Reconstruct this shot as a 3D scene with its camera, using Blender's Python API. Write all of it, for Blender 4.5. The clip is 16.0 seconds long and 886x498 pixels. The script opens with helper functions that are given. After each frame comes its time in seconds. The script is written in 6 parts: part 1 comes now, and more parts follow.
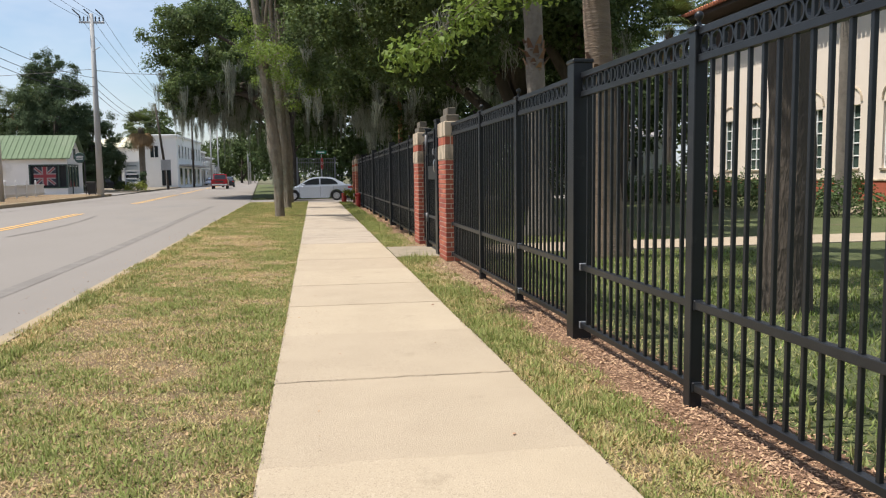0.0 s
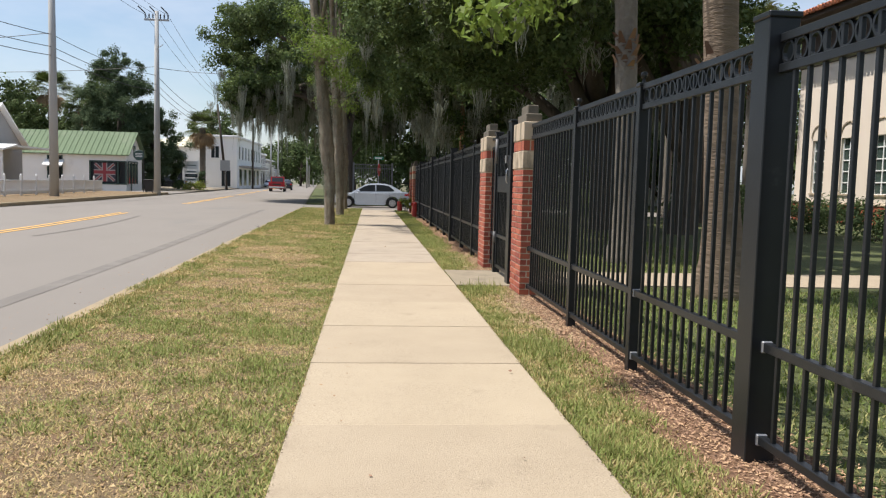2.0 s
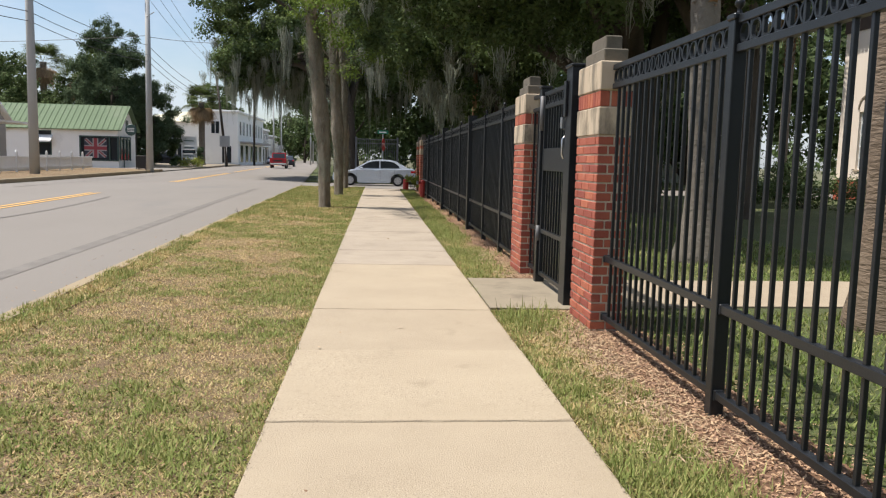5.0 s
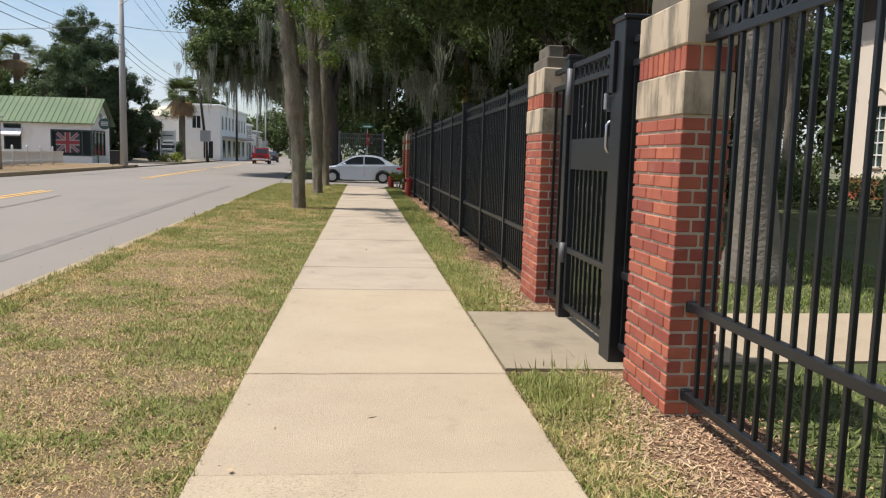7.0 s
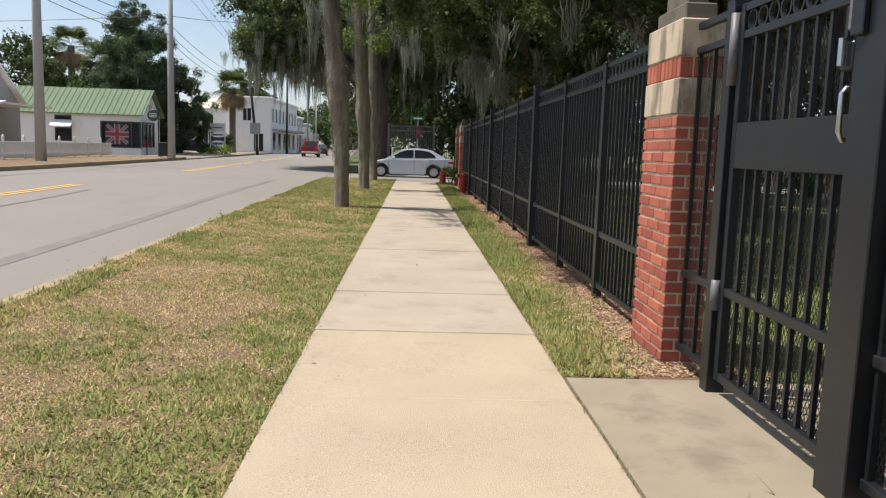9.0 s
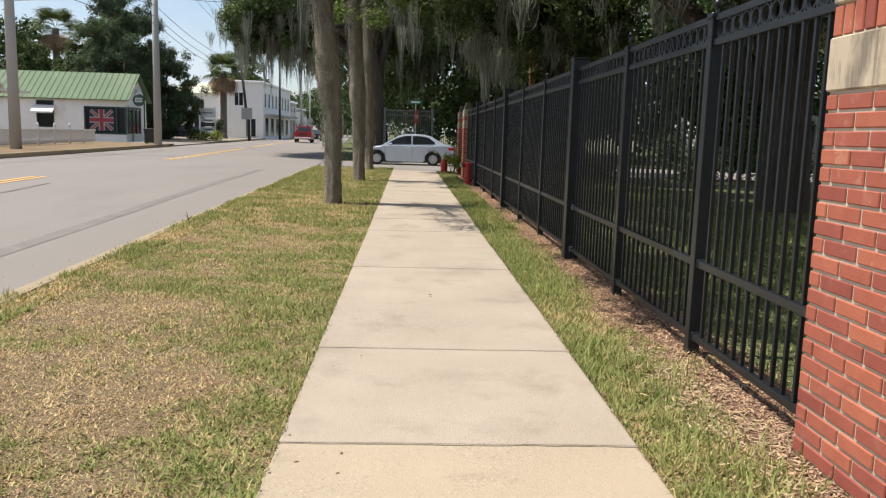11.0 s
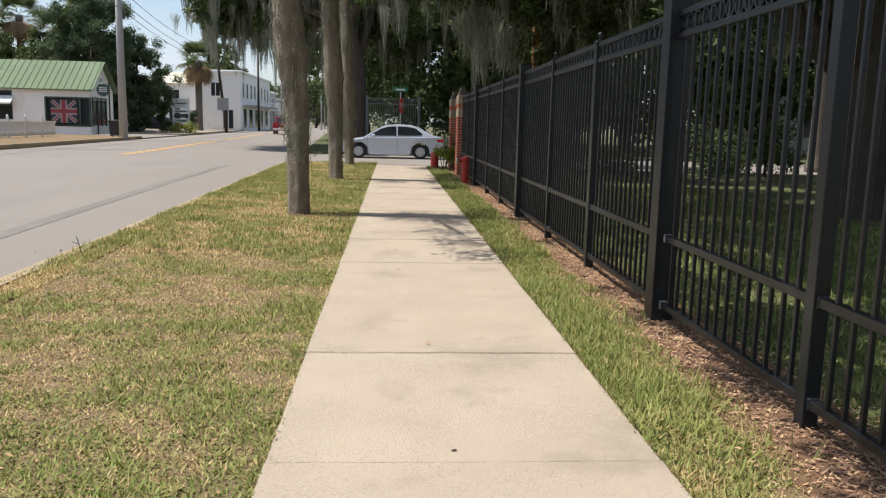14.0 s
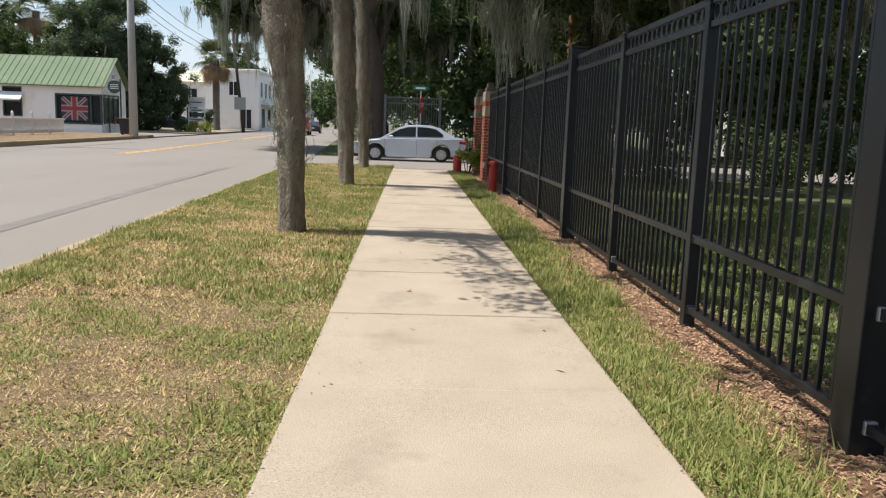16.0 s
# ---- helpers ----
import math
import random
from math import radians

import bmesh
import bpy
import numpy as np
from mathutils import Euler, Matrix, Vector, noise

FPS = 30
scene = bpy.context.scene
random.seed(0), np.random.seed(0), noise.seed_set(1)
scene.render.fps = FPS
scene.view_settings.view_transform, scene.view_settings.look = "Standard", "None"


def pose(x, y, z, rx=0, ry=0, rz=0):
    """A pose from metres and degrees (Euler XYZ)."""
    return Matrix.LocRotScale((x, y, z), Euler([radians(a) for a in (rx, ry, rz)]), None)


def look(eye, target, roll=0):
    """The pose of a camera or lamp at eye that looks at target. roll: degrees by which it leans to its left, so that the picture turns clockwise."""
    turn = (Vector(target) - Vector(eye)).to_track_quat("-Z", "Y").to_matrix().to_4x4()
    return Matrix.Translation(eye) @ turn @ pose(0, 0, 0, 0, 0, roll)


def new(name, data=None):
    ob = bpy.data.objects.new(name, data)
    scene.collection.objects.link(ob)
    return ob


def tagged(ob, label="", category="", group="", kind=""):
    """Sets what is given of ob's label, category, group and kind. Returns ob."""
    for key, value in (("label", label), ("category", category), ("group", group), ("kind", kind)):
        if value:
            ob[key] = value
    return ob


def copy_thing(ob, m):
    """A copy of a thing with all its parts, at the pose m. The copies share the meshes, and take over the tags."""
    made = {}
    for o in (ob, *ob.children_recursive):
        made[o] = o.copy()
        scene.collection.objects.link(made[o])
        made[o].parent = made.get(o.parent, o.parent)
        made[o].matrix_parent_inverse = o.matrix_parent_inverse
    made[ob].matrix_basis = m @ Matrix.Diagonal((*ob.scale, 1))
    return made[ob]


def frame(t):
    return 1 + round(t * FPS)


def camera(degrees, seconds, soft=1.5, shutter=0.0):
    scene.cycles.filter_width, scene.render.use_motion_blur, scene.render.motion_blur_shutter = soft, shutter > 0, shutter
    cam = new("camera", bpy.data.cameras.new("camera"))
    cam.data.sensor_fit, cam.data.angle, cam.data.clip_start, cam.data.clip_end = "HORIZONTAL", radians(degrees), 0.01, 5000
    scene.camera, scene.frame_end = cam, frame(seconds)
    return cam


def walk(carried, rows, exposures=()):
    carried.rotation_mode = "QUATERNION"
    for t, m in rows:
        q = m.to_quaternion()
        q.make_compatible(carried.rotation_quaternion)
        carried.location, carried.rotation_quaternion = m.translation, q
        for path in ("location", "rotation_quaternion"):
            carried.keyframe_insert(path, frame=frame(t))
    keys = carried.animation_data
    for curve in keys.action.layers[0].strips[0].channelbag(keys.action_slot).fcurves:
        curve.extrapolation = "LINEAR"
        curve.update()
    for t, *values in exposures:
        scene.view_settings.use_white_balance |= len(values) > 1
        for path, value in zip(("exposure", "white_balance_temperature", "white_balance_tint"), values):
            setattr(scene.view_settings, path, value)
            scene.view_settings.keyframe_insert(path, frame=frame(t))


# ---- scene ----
cam = camera(59.0, 16.0, soft=1.2)
PATH = [
    (0, (0.462, 2.332, 1.272), (0.785, 4.297, 1.084), -0.7),
    (0.5, (0.473, 2.911, 1.254), (0.778, 4.879, 1.074), -0.1),
    (1, (0.522, 3.482, 1.260), (0.796, 5.454, 1.072), 0.4),
    (1.5, (0.535, 3.989, 1.269), (0.744, 5.969, 1.084), 0.3),
    (2, (0.598, 4.534, 1.289), (0.784, 6.519, 1.125), 1.5),
    (2.5, (0.575, 5.104, 1.316), (0.750, 7.089, 1.145), 0.6),
    (3, (0.600, 5.648, 1.294), (0.728, 7.637, 1.130), 1.0),
    (3.2, (0.622, 5.836, 1.283), (0.750, 7.825, 1.118), 1.2),
    (5.5, (0.726, 8.388, 1.277), (0.927, 10.364, 1.046), 1.3),
    (6, (0.765, 8.921, 1.297), (0.997, 10.895, 1.073), 1.3),
    (6.5, (0.835, 9.467, 1.286), (1.058, 11.443, 1.077), 1.8),
    (7, (0.846, 9.990, 1.265), (1.052, 11.966, 1.032), 1.6),
    (7.5, (0.877, 10.546, 1.242), (1.026, 12.526, 1.002), 1.4),
    (8, (0.857, 11.121, 1.232), (0.967, 13.104, 0.995), 1.5),
    (8.5, (0.855, 11.629, 1.246), (0.953, 13.611, 0.994), 1.1),
    (8.7, (0.850, 11.817, 1.247), (0.928, 13.799, 0.998), 1.8),
    (10.8, (0.694, 13.961, 1.277), (0.798, 15.935, 0.973), 1.8),
    (11, (0.704, 14.227, 1.289), (0.799, 16.204, 0.999), 1.7),
    (11.5, (0.673, 14.798, 1.263), (0.781, 16.775, 0.978), 2.3),
    (12, (0.668, 15.295, 1.262), (0.777, 17.271, 0.973), 1.3),
    (12.5, (0.671, 15.878, 1.236), (0.783, 17.853, 0.938), 1.8),
    (12.8, (0.627, 16.199, 1.247), (0.786, 18.171, 0.955), 1.6),
    (13, (0.659, 16.426, 1.256), (0.818, 18.402, 0.990), 1.0),
    (13.5, (0.678, 16.958, 1.268), (0.810, 18.938, 1.015), 1.8),
    (14, (0.650, 17.474, 1.263), (0.785, 19.445, 0.951), 1.4),
    (14.5, (0.681, 18.081, 1.252), (0.776, 20.051, 0.917), 0.8),
    (15, (0.677, 18.618, 1.242), (0.781, 20.588, 0.914), 0.9),
    (15.5, (0.702, 19.219, 1.223), (0.819, 21.193, 0.919), 1.1),
    (16, (0.690, 19.704, 1.197), (0.778, 21.678, 0.890), 2.0),
]
walk(cam, [(t, look(eye, target, roll)) for t, eye, target, roll in PATH],
     exposures=[(0.0, 0.26), (3.0, 0.23), (5.5, 0.20), (7.5, 0.14), (8.0, 0.12), (8.5, 0.18), (11.0, 0.26), (14.0, 0.26), (16.0, 0.31)])

SUN_EL, SUN_DIR = 66.0, (-1.0, 0.10)          # the sun stands over the street side, a touch beyond square
world = bpy.data.worlds.new("sky")
scene.world = world
world.use_nodes = True
wn = world.node_tree.nodes
sky = wn.new("ShaderNodeTexSky")
sky.sky_type, sky.sun_disc = "NISHITA", False
sky.sun_elevation = radians(SUN_EL)
sky.sun_rotation = math.atan2(SUN_DIR[0], SUN_DIR[1])
sky.air_density, sky.dust_density, sky.ozone_density = 1.0, 1.2, 1.6
# thin high cloud drawn over the clear sky
coord, cloud, haze, veil = wn.new("ShaderNodeTexCoord"), wn.new("ShaderNodeTexNoise"), wn.new("ShaderNodeMapRange"), wn.new("ShaderNodeMix")
cloud.inputs["Scale"].default_value, cloud.inputs["Detail"].default_value, cloud.inputs["Roughness"].default_value = 3.2, 5.0, 0.6
squash = wn.new("ShaderNodeMapping")
squash.inputs["Scale"].default_value = (1.0, 1.0, 2.6)
haze.inputs[1].default_value, haze.inputs[2].default_value, haze.inputs[3].default_value, haze.inputs[4].default_value = 0.38, 0.68, 0.06, 0.72
veil.data_type = "RGBA"
veil.inputs[7].default_value = (5.3, 5.8, 6.7, 1)
world.node_tree.links.new(coord.outputs["Generated"], squash.inputs[0])
world.node_tree.links.new(squash.outputs[0], cloud.inputs["Vector"])
world.node_tree.links.new(cloud.outputs[0], haze.inputs[0])
world.node_tree.links.new(haze.outputs[0], veil.inputs[0])
world.node_tree.links.new(sky.outputs[0], veil.inputs[6])
world.node_tree.links.new(veil.outputs[2], wn["Background"].inputs[0])
wn["Background"].inputs[1].default_value = 0.128
sun_data = bpy.data.lights.new("sun", "SUN")
sun_data.energy, sun_data.angle, sun_data.color = 5.3, radians(0.55), (1.0, 0.938, 0.862)
sun = new("sun", sun_data)
away = Vector((SUN_DIR[0], SUN_DIR[1], 0)).normalized() * math.cos(radians(SUN_EL)) + Vector((0, 0, math.sin(radians(SUN_EL))))
sun.matrix_world = look(away * 60, (0, 0, 0))

rng = np.random.default_rng(7)
random.seed(7)


# ---------------------------------------------------------------- helpers
def part(name, bm, material, parent=None, label="", smooth=False):
    """Link a bmesh as one mesh object, under parent if given."""
    me = bpy.data.meshes.new(name)
    bm.to_mesh(me)
    bm.free()
    return linked(name, me, material, parent, label, smooth)


def linked(name, me, material, parent=None, label="", smooth=False):
    if material is not None and not me.materials:
        me.materials.append(material)
    if smooth:
        me.polygons.foreach_set("use_smooth", np.ones(len(me.polygons), bool))
    ob = new(name, me)
    if parent is not None:
        ob.parent = parent
    if label:
        ob["label"] = label
    return ob


def thing(name, at=(0, 0, 0), rz=0.0, label="", category="", group="", kind=""):
    ob = new(name)
    ob.matrix_basis = pose(at[0], at[1], at[2], 0, 0, rz)
    ob.empty_display_size = 0.2
    return tagged(ob, label, category, group, kind)


def box(bm, x0, y0, z0, x1, y1, z1, bevel=0.0):
    m = Matrix.Translation(((x0 + x1) / 2, (y0 + y1) / 2, (z0 + z1) / 2)) @ Matrix.Diagonal((abs(x1 - x0), abs(y1 - y0), abs(z1 - z0), 1))
    vs = bmesh.ops.create_cube(bm, size=1.0, matrix=m)["verts"]
    if bevel:
        es = list({e for v in vs for e in v.link_edges})
        bmesh.ops.bevel(bm, geom=es, offset=bevel, segments=1, affect="EDGES")
    return vs


def boxm(x0, y0, z0, x1, y1, z1, bevel=0.0):
    bm = bmesh.new()
    box(bm, x0, y0, z0, x1, y1, z1, bevel)
    return bm


def tube(bm, pts, radii, n=8, cap=True, wobble=0.0):
    """A round limb along pts."""
    rings = []
    up = Vector((0.13, 0.9, 0.2))
    for i, p in enumerate(pts):
        a, b = Vector(pts[max(i - 1, 0)]), Vector(pts[min(i + 1, len(pts) - 1)])
        d = (b - a).normalized()
        s = d.cross(up)
        if s.length < 0.05:
            s = d.cross(Vector((1, 0, 0)))
        s.normalize()
        q = d.cross(s)
        ring = []
        for k in range(n):
            ang = 2 * math.pi * k / n
            r = radii[i] * (1 + wobble * (random.random() - 0.5))
            ring.append(bm.verts.new(Vector(p) + s * (r * math.cos(ang)) + q * (r * math.sin(ang))))
        rings.append(ring)
    for r0, r1 in zip(rings, rings[1:]):
        for k in range(n):
            bm.faces.new((r0[k], r0[(k + 1) % n], r1[(k + 1) % n], r1[k]))
    if cap:
        bm.faces.new(rings[0])
        bm.faces.new(list(reversed(rings[-1])))
    return rings


def tubem(pts, radii, n=8, wobble=0.0):
    bm = bmesh.new()
    tube(bm, pts, radii, n, True, wobble)
    bmesh.ops.recalc_face_normals(bm, faces=bm.faces)
    return bm


def lathe(bm, profile, n=16, m=Matrix()):
    """Turn (r, z) pairs round z."""
    rings = [[bm.verts.new(m @ Vector((r * math.cos(2 * math.pi * k / n), r * math.sin(2 * math.pi * k / n), z))) for k in range(n)] for r, z in profile]
    for a, b in zip(rings, rings[1:]):
        for k in range(n):
            bm.faces.new((a[k], a[(k + 1) % n], b[(k + 1) % n], b[k]))
    bm.faces.new(list(reversed(rings[0])))
    bm.faces.new(rings[-1])


def prism(bm, outline, axis, a, b):
    """Extrude an outline of two coordinates along an axis from a to b."""
    def put(u, v, w):
        return {"x": (w, u, v), "y": (u, w, v), "z": (u, v, w)}[axis]
    f0 = [bm.verts.new(put(u, v, a)) for u, v in outline]
    f1 = [bm.verts.new(put(u, v, b)) for u, v in outline]
    n = len(outline)
    bm.faces.new(f0)
    bm.faces.new(list(reversed(f1)))
    for k in range(n):
        bm.faces.new((f0[k], f1[k], f1[(k + 1) % n], f0[(k + 1) % n]))
    bmesh.ops.recalc_face_normals(bm, faces=bm.faces)


def mesh_np(name, verts, faces, attr=None):
    """A mesh from number arrays: verts (n, 3), faces (m, k)."""
    me = bpy.data.meshes.new(name)
    verts = np.ascontiguousarray(verts, np.float32)
    faces = np.ascontiguousarray(faces, np.int32)
    m, k = faces.shape
    me.vertices.add(len(verts))
    me.vertices.foreach_set("co", verts.ravel())
    me.loops.add(m * k)
    me.loops.foreach_set("vertex_index", faces.ravel())
    me.polygons.add(m)
    me.polygons.foreach_set("loop_start", np.arange(0, m * k, k, dtype=np.int32))
    me.polygons.foreach_set("loop_total", np.full(m, k, np.int32))
    for key, values in (attr or {}).items():
        a = me.attributes.new(key, "FLOAT", "POINT")
        a.data.foreach_set("value", np.ascontiguousarray(values, np.float32))
    me.update(calc_edges=True)
    return me


def noise2(x, y, scale, seed):
    """Smooth noise about -1 to 1 on the plane."""
    g = np.random.default_rng(seed)
    out = np.zeros_like(x)
    for octave in range(3):
        for _ in range(5):
            a = g.uniform(0, 2 * np.pi)
            k = 2 * np.pi / scale * 1.9 ** octave * g.uniform(0.6, 1.4)
            out += np.sin(k * (x * np.cos(a) + y * np.sin(a)) + g.uniform(0, 6.28)) * 0.55 ** octave
    return out / 3.2


# ---------------------------------------------------------------- materials
def surface(name, c1, c2, scale=3.0, rough=0.8, bump=0.2, grain=60.0, metal=0.0, spread=0.5, stain=None, stain_scale=0.7, stain_at=0.6,
            stretch=(1, 1, 1), island=0.0, per_object=0.0, spec=0.5, depth=0.01, trans=0.0, speckle=None):
    """A material of two colours mixed by broad and fine noise, with stains, relief and changes from piece to piece."""
    mt = bpy.data.materials.new(name)
    mt.use_nodes = True
    nt = mt.node_tree
    nd, ln = nt.nodes, nt.links
    bsdf = nd["Principled BSDF"]
    geo = nd.new("ShaderNodeNewGeometry")
    mp = nd.new("ShaderNodeMapping")
    mp.inputs["Scale"].default_value = stretch
    ln.new(geo.outputs["Position"], mp.inputs[0])

    def noise(s, detail=4.0, r=0.6):
        t = nd.new("ShaderNodeTexNoise")
        t.inputs["Scale"].default_value, t.inputs["Detail"].default_value, t.inputs["Roughness"].default_value = s, detail, r
        ln.new(mp.outputs[0], t.inputs["Vector"])
        return t.outputs[0]

    def math_(op, a, b):
        q = nd.new("ShaderNodeMath")
        q.operation = op
        for i, v in enumerate((a, b)):
            if isinstance(v, (int, float)):
                q.inputs[i].default_value = v
            else:
                ln.new(v, q.inputs[i])
        return q.outputs[0]

    def ramp(v, lo, hi):
        q = nd.new("ShaderNodeMapRange")
        q.inputs[1].default_value, q.inputs[2].default_value = lo, hi
        ln.new(v, q.inputs[0])
        return q.outputs[0]

    def mix(f, a, b):
        q = nd.new("ShaderNodeMix")
        q.data_type = "RGBA"
        ln.new(f, q.inputs[0])
        for i, v in ((6, a), (7, b)):
            if isinstance(v, tuple):
                q.inputs[i].default_value = (*v, 1)
            else:
                ln.new(v, q.inputs[i])
        return q.outputs[2]

    fine = noise(grain, 3.0)
    f = math_("ADD", math_("MULTIPLY", ramp(noise(scale), 0.5 - spread / 2, 0.5 + spread / 2), 0.6), math_("MULTIPLY", fine, 0.4))
    col = mix(f, c1, c2)
    if stain:
        col = mix(math_("MULTIPLY", ramp(noise(stain_scale, 5.0, 0.65), stain_at, stain_at + 0.14), 0.75), col, stain)
    if speckle:
        dark, pale, s_, amount_ = speckle
        worn = ramp(noise(1.1, 4.0, 0.65), 0.40, 0.62)
        col = mix(math_("MULTIPLY", ramp(noise(s_, 2.0, 0.5), 0.54, 0.66), math_("ADD", math_("MULTIPLY", worn, amount_), 0.12)), col, dark)
        col = mix(math_("MULTIPLY", ramp(noise(s_ * 0.8, 2.0, 0.5), 0.60, 0.70), math_("ADD", math_("MULTIPLY", worn, amount_ * 0.8), 0.10)), col, pale)
    if island or per_object:
        src = geo.outputs["Random Per Island"] if island else nd.new("ShaderNodeObjectInfo").outputs["Random"]
        amount = island or per_object
        hsv = nd.new("ShaderNodeHueSaturation")
        ln.new(math_("ADD", math_("MULTIPLY", src, 2 * amount), 1 - amount), hsv.inputs["Value"])
        ln.new(math_("ADD", math_("MULTIPLY", src, 0.05 * amount), 0.5 - 0.025 * amount), hsv.inputs["Hue"])
        ln.new(col, hsv.inputs["Color"])
        col = hsv.outputs[0]
    ln.new(col, bsdf.inputs["Base Color"])
    bsdf.inputs["Metallic"].default_value = metal
    bsdf.inputs["Specular IOR Level"].default_value = spec
    ln.new(math_("ADD", math_("MULTIPLY", fine, 0.16), rough - 0.08), bsdf.inputs["Roughness"])
    if bump:
        b = nd.new("ShaderNodeBump")
        b.inputs["Strength"].default_value, b.inputs["Distance"].default_value = bump, depth
        ln.new(fine, b.inputs["Height"])
        ln.new(b.outputs[0], bsdf.inputs["Normal"])
    if trans:
        t = nd.new("ShaderNodeBsdfTranslucent")
        ln.new(col, t.inputs[0])
        ms = nd.new("ShaderNodeMixShader")
        ms.inputs[0].default_value = trans
        ln.new(bsdf.outputs[0], ms.inputs[1])
        ln.new(t.outputs[0], ms.inputs[2])
        ln.new(ms.outputs[0], nd["Material Output"].inputs[0])
    return mt


def by_dryness(name, green, green2, straw, straw2, trans=0.25):
    """Grass: each blade's own dryness chooses between green and straw."""
    mt = surface(name, green, green2, 2.0, 0.75, 0.0, 40.0, island=0.35, spec=0.25)
    nt = mt.node_tree
    nd, ln = nt.nodes, nt.links
    bsdf = nd["Principled BSDF"]
    old = bsdf.inputs["Base Color"].links[0].from_socket
    at = nd.new("ShaderNodeAttribute")
    at.attribute_name = "dry"
    geo = nd.new("ShaderNodeNewGeometry")
    m2 = nd.new("ShaderNodeMix")
    m2.data_type = "RGBA"
    m2.inputs[6].default_value, m2.inputs[7].default_value = (*straw, 1), (*straw2, 1)
    ln.new(geo.outputs["Random Per Island"], m2.inputs[0])
    m1 = nd.new("ShaderNodeMix")
    m1.data_type = "RGBA"
    ln.new(at.outputs["Fac"], m1.inputs[0])
    ln.new(old, m1.inputs[6])
    ln.new(m2.outputs[2], m1.inputs[7])
    ln.new(m1.outputs[2], bsdf.inputs["Base Color"])
    t = nd.new("ShaderNodeBsdfTranslucent")
    ln.new(m1.outputs[2], t.inputs[0])
    ms = nd.new("ShaderNodeMixShader")
    ms.inputs[0].default_value = trans
    ln.new(bsdf.outputs[0], ms.inputs[1])
    ln.new(t.outputs[0], ms.inputs[2])
    ln.new(ms.outputs[0], nd["Material Output"].inputs[0])
    return mt


def glass_dark(name, tint=(0.03, 0.035, 0.04), rough=0.06):
    mt = bpy.data.materials.new(name)
    mt.use_nodes = True
    b = mt.node_tree.nodes["Principled BSDF"]
    b.inputs["Base Color"].default_value = (*tint, 1)
    b.inputs["Roughness"].default_value = rough
    b.inputs["Specular IOR Level"].default_value = 0.6
    return mt


M_CONC = surface("sidewalk_concrete", (0.335, 0.27, 0.19), (0.425, 0.35, 0.25), 1.6, 0.85, 0.7, 130, stain=(0.275, 0.222, 0.155), stain_scale=2.6, stain_at=0.60, per_object=0.04, depth=0.005, speckle=((0.21, 0.165, 0.118), (0.54, 0.455, 0.34), 110, 0.6))
M_CONC_GREY = surface("sidewalk_concrete_grey", (0.315, 0.26, 0.196), (0.425, 0.358, 0.282), 1.6, 0.85, 0.7, 130, stain=(0.255, 0.212, 0.163), stain_scale=1.3, stain_at=0.53, per_object=0.04, depth=0.005, speckle=((0.18, 0.148, 0.115), (0.52, 0.45, 0.365), 120, 0.55))
M_CRUMB = surface("dark_soil_crumbs", (0.06, 0.045, 0.03), (0.15, 0.11, 0.07), 6.0, 0.95, 0.2, 60, island=0.4)
M_DEADLEAF = surface("dead_leaf_crumbs", (0.20, 0.115, 0.06), (0.40, 0.26, 0.15), 6.0, 0.9, 0.1, 60, island=0.4)
M_PALM_BROWN = surface("palm_trunk_brown", (0.135, 0.095, 0.065), (0.25, 0.19, 0.135), 3.0, 0.9, 0.8, 14, stretch=(0.5, 0.5, 2), depth=0.03, stain=(0.115, 0.09, 0.07), stain_scale=1.0, stain_at=0.5)
M_CONC2 = surface("apron_concrete", (0.215, 0.18, 0.125), (0.31, 0.258, 0.185), 2.2, 0.85, 0.35, 110, stain=(0.165, 0.135, 0.095), stain_scale=1.6, stain_at=0.52, depth=0.004)
M_KERB = surface("kerb_concrete", (0.27, 0.215, 0.14), (0.36, 0.28, 0.165), 1.4, 0.85, 0.3, 60, stain=(0.22, 0.185, 0.135), stain_scale=1.2, stain_at=0.52)
M_ROAD = surface("worn_asphalt", (0.186, 0.166, 0.146), (0.232, 0.21, 0.186), 0.35, 0.88, 0.35, 140, stain=(0.17, 0.16, 0.15), stain_scale=0.25, stain_at=0.56, depth=0.004, stretch=(1, 0.35, 1))
M_TAR = surface("tar_streak", (0.138, 0.124, 0.11), (0.19, 0.172, 0.153), 1.2, 0.85, 0.2, 80, stain=(0.20, 0.181, 0.161), stain_scale=2.4, stain_at=0.5)
M_YELLOW = surface("road_paint_yellow", (0.62, 0.33, 0.07), (0.72, 0.44, 0.13), 2.0, 0.75, 0.2, 90, stain=(0.30, 0.22, 0.13), stain_scale=3.0, stain_at=0.58)
M_SOIL = surface("thatch_soil", (0.11, 0.07, 0.038), (0.34, 0.245, 0.13), 7.0, 0.95, 1.0, 90, stain=(0.23, 0.135, 0.075), stain_scale=1.6, stain_at=0.52, depth=0.03, speckle=((0.065, 0.055, 0.028), (0.48, 0.37, 0.21), 75, 0.8))
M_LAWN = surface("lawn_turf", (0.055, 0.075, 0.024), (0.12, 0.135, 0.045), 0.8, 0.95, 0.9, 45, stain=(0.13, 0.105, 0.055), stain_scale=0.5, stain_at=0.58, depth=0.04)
M_GROUND = surface("distant_ground", (0.09, 0.10, 0.045), (0.16, 0.14, 0.08), 0.1, 0.95, 0.3, 3)
